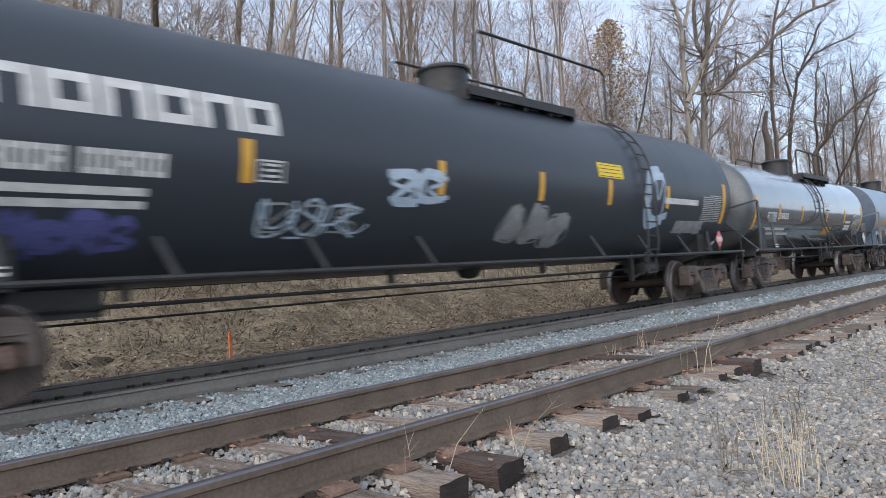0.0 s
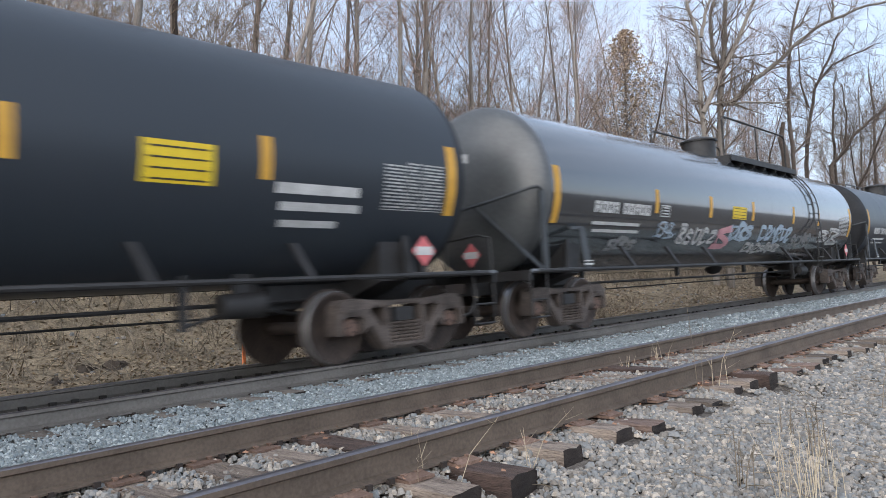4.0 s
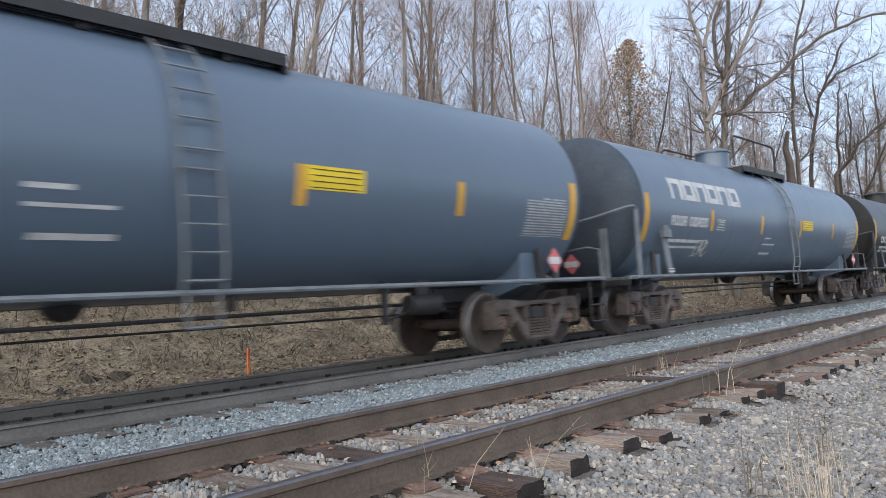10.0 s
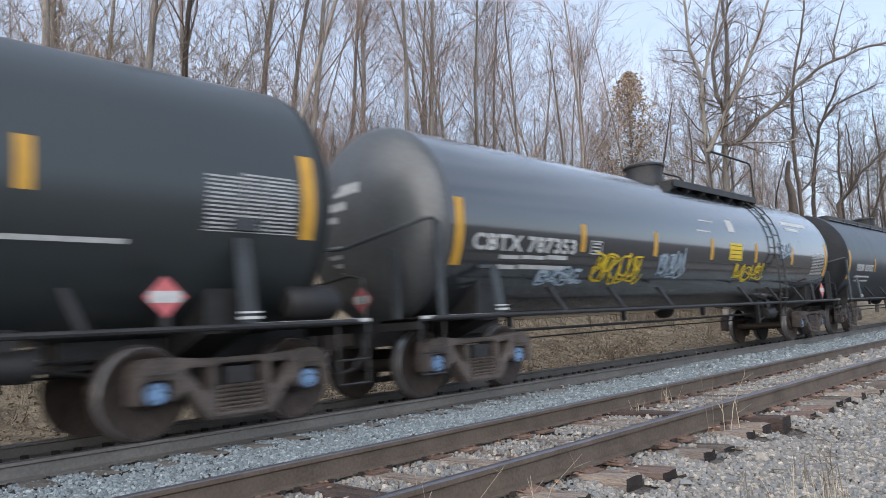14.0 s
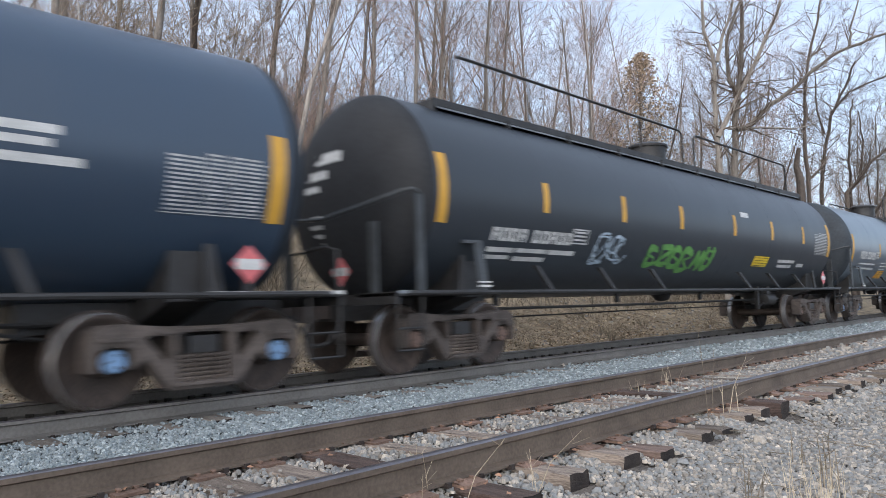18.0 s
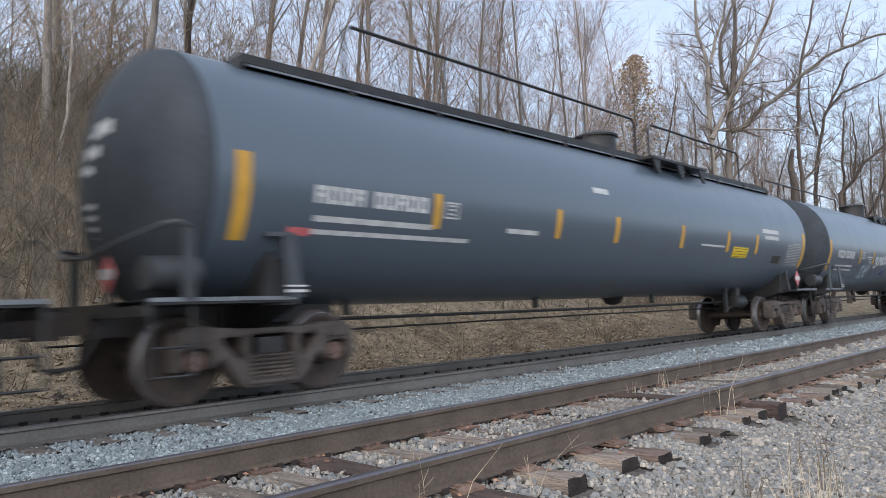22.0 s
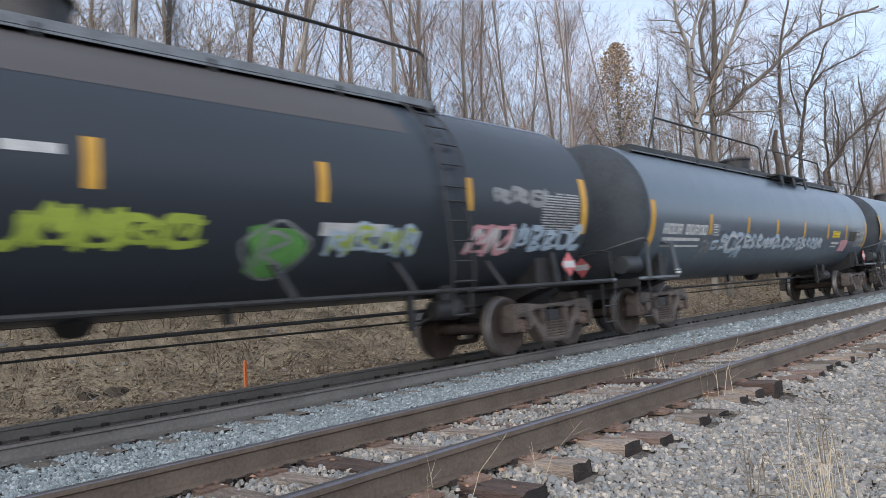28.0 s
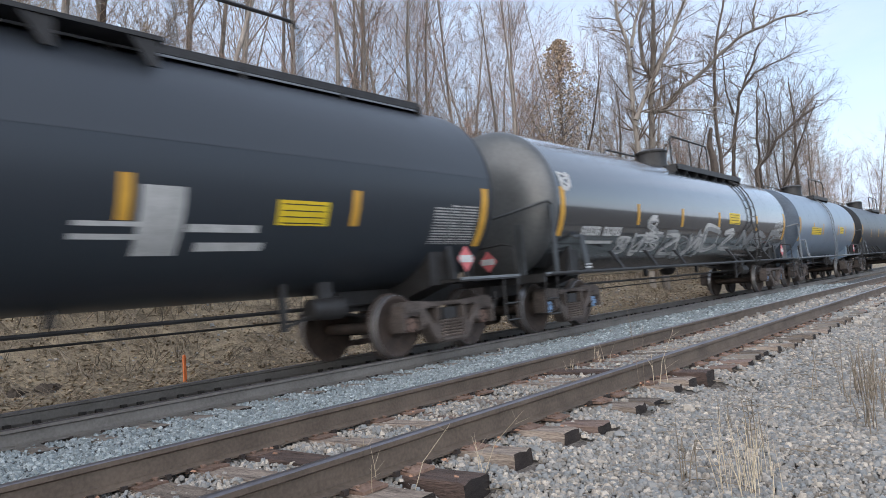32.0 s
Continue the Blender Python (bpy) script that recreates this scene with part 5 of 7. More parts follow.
# marks are in metres from the car's front and up the tank's side from its middle: (ink, from, to, low, high)
CARS = [
    dict(rear_u=1.42, truck_at=1.35, label="black tank car with big white block lettering and pale graffiti", paint="black", rail_span=(9.0, 13.0), stripes=[4.44, 7.46, 9.84, 12.02, 14.4], ladder=13.33, dome=9.28, blocks=[("white", 2.0, 4.89, 0.07, 0.45, 6)], glyphs=[("white", 2.02, 3.58, -0.46, -0.23, 9)], bars=[("white", 2.04, 3.39, -0.65, -0.57), ("white", 2.05, 3.38, -0.78, -0.7), ("white", 14.28, 15.92, -0.36, -0.24), ("grey", 15.02, 16.44, -1.01, -0.71)], boxes=[("white", 4.56, 4.91, -0.44, -0.2)], panels=[("yellow", 11.61, 12.51, 0.03, 0.3)], tags=[(2.09, 3.38, -1.34, -0.84, 4, ("violet", "violet"), "fill"), (4.62, 6.15, -1.11, -0.56, 3, ("ice", "grey"), "tag"), (6.46, 7.59, -0.72, -0.15, 2, ("ice", "ice"), "fill"), (8.94, 10.83, -1.35, -0.54, 3, ("grey", "grey"), "bubble"), (13.4, 14.32, -0.85, 0.36, 1, ("ice", "ice"), "fill"), (15.17, 16.52, -1.01, -0.84, 1, ("grey", "grey"), "fill")], stripe_v=-0.23),
    dict(placard=False, brace=True, label="satin blue-black tank car reflecting the sky, with a side ladder", paint="satin", stand="grey", fat=0.88, stripes=[3.18, 5.31, 8.04, 10.28], ladder=7.12, dome=7.27, glyphs=[("white", 2.21, 4.03, -0.43, -0.25, 9)], bars=[("white", 2.18, 3.99, -0.77, -0.69), ("white", 2.22, 4.52, -0.93, -0.85), ("white", 7.88, 8.32, 0.06, 0.19), ("white", 10.48, 11.17, -0.47, -0.38), ("white", 10.48, 11.25, -0.63, -0.53), ("white", 10.46, 11.23, -0.73, -0.65)], panels=[("orange", 8.03, 8.87, -0.91, -0.64)], stripe_v=-0.24),
    dict(head_ink="orange", end_u=1.4, label="pale blue-grey tank car with faded orange lettering", paint="pale", grey_steel=True, air_tank="rear", fat=0.9, stripes=[4.41, 5.95, 7.87, 9.4, 11.3], ladder=7.3, dome=7.25, glyphs=[("orange", 2.35, 4.4, -0.48, -0.28, 9)], bars=[("orange", 2.41, 3.36, -0.75, -0.68), ("orange", 2.36, 3.92, -0.93, -0.86), ("orange", 2.38, 3.98, -1.08, -1.03), ("dark", 5.45, 5.85, -0.8, -0.64), ("orange", 5.33, 5.8, -0.1, -0.03), ("orange", 7.88, 8.25, 0.08, 0.25), ("orange", 9.99, 11.2, -0.13, -0.03), ("orange", 10.05, 10.56, -0.28, -0.19)], panels=[("yellow", 8.94, 9.76, -0.9, -0.62)], stripe_v=-0.22),
    dict(label="matt black tank car with a long top walkway", paint="black", top="long", walk_span=(4.2, 11.4), rail_span=(6.6, 10.6), stripes=[4.13, 7.19, 11.02, 12.55, 15.01], ladder=5.21, dome=9.68, glyphs=[("white", 2.08, 4.08, -0.43, -0.23, 9)], bars=[("white", 2.09, 3.9, -0.67, -0.61), ("white", 2.11, 3.88, -0.82, -0.76), ("white", 15.15, 16.3, -0.48, -0.36), ("white", 15.22, 16.34, -0.67, -0.57), ("white", 15.26, 16.05, -0.87, -0.78), ("grey", 6.94, 7.31, -0.93, -0.87)], boxes=[("white", 4.12, 4.57, -0.44, -0.2)], panels=[("yellow", 13.67, 14.41, -0.46, -0.05)], stripe_v=-0.12),
    dict(brace=True, label="glossy black tank car with a strip of coloured graffiti", paint="gloss", walk_span=(9.7, 14.6), rail_span=(9.4, 13.9), stripes=[4.65, 7.16, 9.64, 12.61, 14.84], ladder=14.38, dome=10.15, glyphs=[("white", 2.4, 4.43, -0.44, -0.24, 9)], bars=[("white", 2.41, 4.07, -0.66, -0.6), ("white", 2.5, 4.13, -0.8, -0.74)], boxes=[("white", 4.83, 5.22, -0.44, -0.21)], panels=[("yellow", 8.38, 9.2, -0.37, -0.08)], tags=[(5.83, 7.74, -1.04, -0.6, 3, ("white", "grey"), "fill"), (7.76, 8.63, -1.18, -0.5, 1, ("pink", "pink"), "fill"), (8.48, 9.8, -0.95, -0.47, 2, ("ice", "ice"), "fill"), (10.34, 12.66, -0.93, -0.46, 3, ("ice", "ice"), "fill"), (9.74, 12.29, -1.28, -0.94, 3, ("white", "grey"), "fill"), (3.18, 4.28, -1.2, -0.9, 3, ("grey", "grey"), "fill"), (4.83, 5.58, -0.9, -0.53, 2, ("ice", "grey"), "tag"), (12.8, 14.53, -1.04, -0.63, 2, ("grey", "grey"), "fill"), (15.06, 17.19, -0.95, -0.44, 2, ("white", "grey"), "fill")], stripe_v=-0.15),
    dict(label="matt black tank car with an orange panel", paint="black", dome=9.4, air_tank="rear", rear_stand=True, stripes=[4.3, 6.9, 9.62, 12.43, 14.83], bars=[("white", 12.16, 14.14, -0.66, -0.57), ("white", 12.13, 13.28, -0.83, -0.74), ("grey", 13.43, 13.79, -1.11, -0.95), ("white", 15.14, 15.79, -1.09, -1.03), ("white", 15.14, 15.83, -1.21, -1.15), ("white", 2.12, 3.8, -0.72, -0.66), ("white", 2.12, 3.82, -0.87, -0.81)], boxes=[("white", 15.15, 15.87, -0.94, -0.72)], panels=[("orange", 10.41, 11.25, -1.02, -0.68)], tags=[(11.44, 12.13, -0.94, -0.62, 2, ("grey", "grey"), "fill")], glyphs=[("white", 2.1, 4.1, -0.5, -0.28, 9)], stripe_v=-0.06),
    dict(label="charcoal tank car with a side ladder and faded graffiti", paint="charcoal", blue_caps=True, stripes=[4.35, 6.98, 9.92, 12.56], ladder=9.31, dome=8.45, glyphs=[("white", 2.16, 4.32, -0.47, -0.26, 9)], bars=[("white", 2.1, 3.84, -0.7, -0.64), ("white", 2.11, 3.84, -0.83, -0.77), ("white", 9.71, 10.85, -0.8, -0.75), ("grey", 6.24, 6.97, -0.81, -0.76), ("grey", 6.35, 6.94, -0.97, -0.89)], boxes=[("white", 4.39, 4.88, -0.5, -0.26)], tags=[(5.39, 6.16, -1.28, -0.56, 1, ("ice", "white"), "fill"), (4.65, 5.32, -1.23, -0.63, 2, ("grey", "ice"), "fill"), (10.65, 11.64, -0.71, -0.45, 2, ("teal", "ice"), "fill"), (11.78, 13.83, -0.9, -0.41, 3, ("ice", "ice"), "fill"), (3.96, 4.34, -0.94, -0.66, 2, ("grey", "grey"), "tag")], stripe_v=-0.07),
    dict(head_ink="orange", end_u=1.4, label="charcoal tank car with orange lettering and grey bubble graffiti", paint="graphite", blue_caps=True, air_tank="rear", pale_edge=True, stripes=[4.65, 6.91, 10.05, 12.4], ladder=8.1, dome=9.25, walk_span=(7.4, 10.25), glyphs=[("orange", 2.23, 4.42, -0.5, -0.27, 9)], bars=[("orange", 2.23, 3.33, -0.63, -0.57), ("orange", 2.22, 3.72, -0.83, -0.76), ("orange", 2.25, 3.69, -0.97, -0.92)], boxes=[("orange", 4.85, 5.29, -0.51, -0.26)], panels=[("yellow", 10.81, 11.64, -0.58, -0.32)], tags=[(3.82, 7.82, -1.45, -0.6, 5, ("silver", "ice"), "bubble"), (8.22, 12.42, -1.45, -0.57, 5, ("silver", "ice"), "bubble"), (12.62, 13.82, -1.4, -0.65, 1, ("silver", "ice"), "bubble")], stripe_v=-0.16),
    dict(label="blue-grey tank car with big white block lettering", paint="blue", grey_steel=True, dome_paint=True, stripes=[4.21, 6.96, 10.25, 12.85], ladder=9.02, dome=7.96, blocks=[("white", 2.17, 5.69, 0.14, 0.58, 6)], glyphs=[("white", 2.17, 3.89, -0.39, -0.21, 9)], bars=[("white", 2.19, 3.74, -0.78, -0.72), ("white", 2.21, 3.78, -0.92, -0.87), ("white", 7.52, 7.91, -0.49, -0.44), ("white", 7.53, 8.3, -0.65, -0.61), ("white", 7.6, 8.33, -0.96, -0.89)], boxes=[("white", 4.37, 4.79, -0.46, -0.22)], panels=[("yellow", 10.31, 11.15, -0.31, -0.04)], tags=[(3.79, 4.26, -1.14, -0.7, 2, ("white", "grey"), "tag")], stripe_v=-0.27),
    dict(label="blue-grey tank car with white block lettering and yellow panel", paint="blue", grey_steel=True, dome_paint=True, stand="grey", stripes=[4.18, 7.11, 9.96, 12.9], ladder=9.02, dome=7.94, blocks=[("white", 2.28, 5.82, 0.12, 0.57, 6)], glyphs=[("white", 2.26, 3.97, -0.41, -0.21, 9)], bars=[("white", 2.29, 3.94, -0.76, -0.69), ("white", 2.3, 3.98, -0.89, -0.84), ("white", 7.43, 7.85, -0.59, -0.55), ("white", 7.36, 8.22, -0.75, -0.71), ("white", 7.45, 8.17, -1.02, -0.96)], boxes=[("white", 4.45, 4.86, -0.45, -0.21)], panels=[("yellow", 10.14, 10.99, -0.29, -0.03)], tags=[(3.63, 4.24, -1.11, -0.65, 2, ("white", "grey"), "tag")], stripe_v=-0.25),
    dict(label="brown-black tank car with ice-blue outlined graffiti", paint="brown", blue_caps=True, air_tank="rear", stripes=[4.31, 6.92, 9.87, 12.48], ladder=9.35, dome=8.36, bars=[("white", 2.01, 2.56, -0.69, -0.62), ("white", 2.59, 3.67, -0.7, -0.62), ("white", 2.03, 2.56, -0.84, -0.77), ("white", 2.61, 3.7, -0.85, -0.77), ("grey", 12.37, 13.2, -0.81, -0.76), ("grey", 12.39, 13.22, -0.92, -0.88), ("grey", 6.28, 6.63, -0.19, -0.02)], boxes=[("white", 4.43, 4.78, -0.48, -0.25)], tags=[(6.65, 9.13, -1.32, -0.35, 3, ("brown", "ice"), "outline"), (9.9, 11.82, -1.06, -0.3, 4, ("teal", "teal"), "tag"), (13.41, 14.42, -0.72, -0.31, 2, ("ice", "ice"), "tag"), (4.4, 5.34, -1.12, -0.62, 3, ("grey", "grey"), "fill"), (3.7, 4.11, -0.94, -0.73, 2, ("grey", "grey"), "tag")], texts=[("CBTX 738136", 1.99, 4.22, -0.48, -0.25, "white")], stripe_v=-0.07),
    dict(end_u=1.1, label="charcoal tank car with white lettering and white graffiti", paint="soft", blue_caps=True, stand="grey", rear_stand=True, placard_at=2.85, pale_edge=True, pale_walk=True, air_tank="rear", fat=1.03, stripes=[4.16, 6.74, 9.19, 11.83, 14.38], dome=9.28, bars=[("white", 2.22, 2.67, -0.87, -0.81), ("white", 2.74, 3.24, -0.87, -0.81), ("white", 3.32, 3.88, -0.87, -0.81), ("white", 2.22, 2.64, -1.0, -0.94), ("white", 2.75, 3.89, -1.02, -0.95), ("white", 12.48, 13.5, -0.65, -0.6), ("white", 13.71, 15.26, -0.66, -0.61), ("white", 12.58, 13.38, -0.79, -0.74), ("grey", 9.35, 9.73, 0.55, 0.68)], boxes=[("white", 4.63, 4.99, -0.65, -0.43)], panels=[("yellow", 10.89, 11.76, -1.04, -0.73)], tags=[(4.14, 5.89, -1.38, -0.67, 3, ("grey", "white"), "tag"), (6.52, 7.96, -1.08, -0.78, 3, ("grey", "grey"), "fill"), (9.11, 10.51, -1.25, -0.37, 2, ("white", "white"), "tag")], texts=[("CTCK 780033", 2.22, 4.49, -0.68, -0.45, "white")], stripe_v=-0.01),
    dict(label="glossy black tank car with yellow and ice-blue graffiti", paint="gloss", blue_caps=True, walk_span=(8.7, 13.4), rail_span=(10.8, 13.4), pale_edge=True, stripes=[4.28, 6.77, 9.29, 11.77, 14.26], ladder=13.0, dome=9.35, bars=[("white", 2.18, 2.64, -0.61, -0.55), ("white", 2.69, 3.26, -0.6, -0.54), ("white", 3.31, 3.87, -0.59, -0.52), ("white", 2.17, 2.6, -0.77, -0.7), ("white", 2.67, 3.88, -0.76, -0.69), ("white", 8.84, 9.57, 0.39, 0.42), ("white", 8.61, 9.23, 0.15, 0.18), ("white", 14.13, 16.06, 0.66, 0.77), ("white", 14.14, 15.21, 0.49, 0.57), ("white", 10.23, 10.59, 0.23, 0.51)], boxes=[("white", 4.52, 4.87, -0.47, -0.24)], panels=[("yellow", 10.22, 10.92, -0.42, -0.03)], tags=[(4.66, 6.34, -1.03, -0.41, 4, ("yellow", "yellow"), "tag"), (6.94, 8.04, -0.91, -0.28, 3, ("ice", "ice"), "tag"), (10.57, 12.3, -0.93, -0.49, 3, ("yellow", "yellow"), "tag"), (13.27, 14.14, -0.28, 0.15, 2, ("ice", "ice"), "tag"), (3.2, 4.44, -1.02, -0.73, 4, ("ice", "ice"), "tag")], texts=[("CBTX 787353", 1.54, 4.08, -0.48, -0.25, "white")], stripe_v=-0.21),
    dict(label="matt black tank car with a long top walkway and rail", paint="black", top="long", dome=9.6, stripes=[4.3, 6.9, 9.4, 12.1, 14.78], rail_span=(8.5, 16.5), placard=True, bars=[("white", 14.75, 15.8, -0.68, -0.62), ("white", 14.41, 14.89, -0.88, -0.8), ("white", 15.27, 16.53, -1.1, -0.99), ("white", 14.76, 16.91, -1.25, -1.15), ("pink", 15.73, 16.16, 0.06, 0.16), ("yellow", 17.31, 17.68, -0.62, -0.44), ("white", 2.12, 3.8, -0.72, -0.66), ("white", 2.12, 3.82, -0.87, -0.81)], boxes=[("white", 15.96, 16.64, -0.92, -0.63)], glyphs=[("white", 2.1, 4.1, -0.5, -0.28, 9)], stripe_v=-0.28),
    dict(end_u=1.32, placard_at=1.58, label="slate blue tank car with a long wavy white line", paint="slate", blue_caps=True, walk_span=(9.0, 14.3), rail_span=(9.4, 13.9), pale_edge=True, stripes=[4.31, 6.74, 8.89, 11.56, 14.52], ladder=13.95, dome=9.63, bars=[("white", 14.68, 15.6, -0.05, 0.03), ("white", 14.78, 15.53, -0.16, -0.09), ("white", 14.76, 15.79, -0.31, -0.23), ("white", 2.0, 3.6, -0.8, -0.72), ("white", 2.0, 3.6, -0.95, -0.87)], boxes=[("white", 3.91, 4.28, -0.58, -0.34)], panels=[("yellow", 11.68, 12.5, -0.78, -0.51)], tags=[(4.55, 5.43, -0.94, -0.71, 4, ("white", "grey"), "tag"), (9.8, 10.9, -0.98, -0.31, 1, ("grass", "green"), "outline")], glyphs=[("white", 1.95, 3.82, -0.6, -0.36, 9)], stripe_v=-0.16, lines=[([(1.0, -0.95), (2.2, -1.0), (3.0, -0.85), (3.9, -0.73), (4.4, -0.75), (4.6, -0.68), (5.2, -0.64), (5.9, -0.79), (6.8, -0.71), (7.6, -0.72), (8.3, -0.73), (8.9, -0.66), (9.6, -0.72), (10.2, -0.68), (10.8, -0.78), (11.4, -0.74), (12.0, -0.84), (12.6, -0.8)], 0.045)]),
    dict(label="matt black tank car with green graffiti and long walkway", paint="black", top="long", walk_span=(1.75, 17.1), rail_span=(2.5, 16.9), stripes=[3.52, 5.83, 8.04, 10.62, 12.88, 15.13], dome=9.53, glyphs=[("white", 2.33, 4.35, -0.69, -0.49, 9)], bars=[("white", 2.32, 2.94, -0.87, -0.79), ("white", 2.99, 3.77, -0.86, -0.79), ("white", 3.8, 4.52, -0.87, -0.79), ("white", 2.35, 2.89, -0.99, -0.92), ("white", 3.01, 3.78, -1.01, -0.93), ("white", 13.6, 14.79, -0.76, -0.68), ("white", 13.68, 14.67, -0.9, -0.82), ("white", 11.03, 11.46, 0.24, 0.36), ("white", 15.07, 15.57, -0.86, -0.76)], boxes=[("white", 4.31, 4.78, -0.66, -0.41)], panels=[("yellow", 12.03, 12.94, -0.9, -0.63)], tags=[(4.99, 6.03, -1.02, -0.4, 2, ("ice", "ice"), "tag"), (6.86, 9.77, -1.08, -0.55, 6, ("grass", "grass"), "fill")], stripe_v=0.02),
    dict(label="mid grey tank car with a ladder and yellow panels", paint="grey", blue_caps=True, stripes=[4.43, 6.55, 9.74, 12.65], ladder=7.7, dome=8.62, glyphs=[("white", 2.12, 3.94, -0.45, -0.21, 9)], bars=[("white", 2.14, 4.01, -0.64, -0.59), ("white", 2.18, 4.02, -0.81, -0.75), ("white", 4.8, 5.83, -0.57, -0.54), ("white", 4.81, 5.76, -0.68, -0.64), ("white", 4.82, 5.6, -0.79, -0.76), ("white", 9.36, 10.42, -0.73, -0.7), ("white", 9.37, 10.12, -0.86, -0.81), ("white", 9.37, 10.14, -0.99, -0.94), ("white", 11.15, 11.86, -0.74, -0.7), ("white", 11.2, 11.87, -0.86, -0.81), ("white", 12.72, 13.51, -0.59, -0.56), ("white", 12.74, 13.59, -0.75, -0.7)], boxes=[("white", 4.0, 4.38, -0.42, -0.18)], panels=[("orange", 4.82, 5.69, -1.16, -0.84), ("yellow", 7.98, 8.8, -1.4, -0.84)], tags=[(6.22, 6.76, -1.11, -0.68, 2, ("grey", "white"), "tag")], stripe_v=-0.12),
    dict(low_end=True, label="mid grey tank car with a three-legged top platform", paint="grey", top="tabs", rail=False, rail_span=(2.0, 10.0), stripes=[3.95, 6.89, 9.37, 12.38, 15.25], dome=9.74, glyphs=[("white", 2.01, 3.8, -0.57, -0.35, 9)], bars=[("white", 2.12, 3.82, -0.73, -0.67), ("white", 2.1, 3.8, -0.88, -0.82), ("white", 4.91, 5.59, -0.7, -0.66), ("white", 4.88, 5.52, -0.76, -0.73), ("white", 8.36, 9.11, -0.7, -0.67), ("white", 8.35, 8.99, -0.76, -0.72), ("white", 11.63, 12.36, -0.73, -0.69), ("white", 11.54, 12.41, -1.03, -0.98), ("pink", 14.59, 15.17, -0.73, -0.52), ("pink", 15.48, 16.11, -0.72, -0.53)], boxes=[("white", 4.05, 4.36, -0.57, -0.33)], panels=[("yellow", 11.54, 12.36, -0.6, -0.32)], tags=[(13.37, 14.44, -0.99, -0.55, 1, ("dark", "dark"), "fill")], stripe_v=-0.36),
    dict(low_end=True, label="mid grey tank car with a long top walkway", paint="grey", top="long", tabs=True, rail=False, rail_span=(3.5, 16.8), end_u=1.4, stripes=[4.25, 7.0, 8.78, 11.31, 13.56, 15.24], dome=10.58, glyphs=[("white", 2.3, 4.09, -0.35, -0.15, 9)], bars=[("white", 2.31, 4.2, -0.56, -0.49), ("white", 2.31, 4.95, -0.71, -0.65), ("white", 5.73, 6.48, -0.52, -0.45), ("white", 8.05, 8.54, 0.29, 0.39), ("white", 12.22, 13.4, -0.45, -0.41), ("white", 15.58, 16.66, -0.01, 0.09), ("white", 15.71, 16.64, -0.16, -0.07), ("red", 2.01, 2.31, -0.74, -0.64), ("dark", 16.4, 16.98, -0.75, -0.55)], boxes=[("white", 4.38, 4.66, -0.39, -0.17)], panels=[("yellow", 13.89, 14.75, -0.66, -0.41)], stripe_v=-0.31),
    dict(low_end=True, label="mid grey tank car covered in white graffiti", paint="grey", top="tabs", rail=False, rail_span=(2.0, 10.0), stripes=[4.5, 6.18, 8.51, 11.59, 14.49], dome=9.7, glyphs=[("white", 2.02, 3.82, -0.44, -0.22, 9)], bars=[("white", 2.04, 3.79, -0.72, -0.67), ("white", 2.06, 3.79, -0.86, -0.81), ("white", 5.31, 6.04, -0.36, -0.33), ("white", 5.32, 5.88, -0.42, -0.4), ("white", 14.61, 15.82, -0.37, -0.23)], boxes=[("white", 4.67, 5.05, -0.43, -0.2)], panels=[("yellow", 11.79, 12.53, -0.67, -0.39)], tags=[(4.98, 5.96, -1.15, -0.56, 3, ("ice", "grey"), "fill"), (6.37, 7.3, -0.7, -0.25, 2, ("white", "ice"), "fill"), (7.29, 8.37, -0.58, -0.28, 3, ("white", "ice"), "fill"), (8.63, 9.95, -0.61, -0.31, 3, ("white", "ice"), "fill"), (9.95, 11.62, -0.6, -0.3, 3, ("white", "ice"), "fill"), (11.73, 13.7, -0.64, -0.31, 3, ("white", "ice"), "fill"), (8.72, 11.02, -1.27, -0.6, 3, ("grey", "grey"), "tag"), (13.92, 17.2, -1.05, -0.56, 4, ("white", "ice"), "fill"), (7.66, 8.06, -0.96, -0.75, 1, ("violet", "violet"), "fill")], stripe_v=-0.35),
    dict(label="black tank car with white graffiti and top rail", paint="black", top="long", rail_span=(3.5, 16.0), stripes=[4.3, 6.61, 8.52, 11.6, 14.74], dome=9.84, glyphs=[("white", 1.83, 3.94, -0.34, -0.11, 9)], bars=[("white", 2.1, 3.59, -0.5, -0.43), ("white", 2.09, 3.61, -0.64, -0.57), ("white", 14.82, 16.39, -0.5, -0.44), ("white", 14.85, 15.87, -0.65, -0.57), ("grey", 3.91, 4.26, -0.43, -0.38)], panels=[("yellow", 11.85, 12.62, -0.35, -0.12)], tags=[(7.53, 9.01, -0.78, -0.17, 2, ("white", "ice"), "fill"), (8.92, 11.0, -0.62, -0.32, 4, ("white", "ice"), "fill"), (11.01, 13.73, -0.65, -0.34, 4, ("white", "ice"), "fill"), (4.85, 5.96, -1.12, -0.59, 2, ("grey", "grey"), "tag"), (6.74, 7.48, -0.98, -0.71, 1, ("grey", "grey"), "tag")], stripe_v=-0.1),
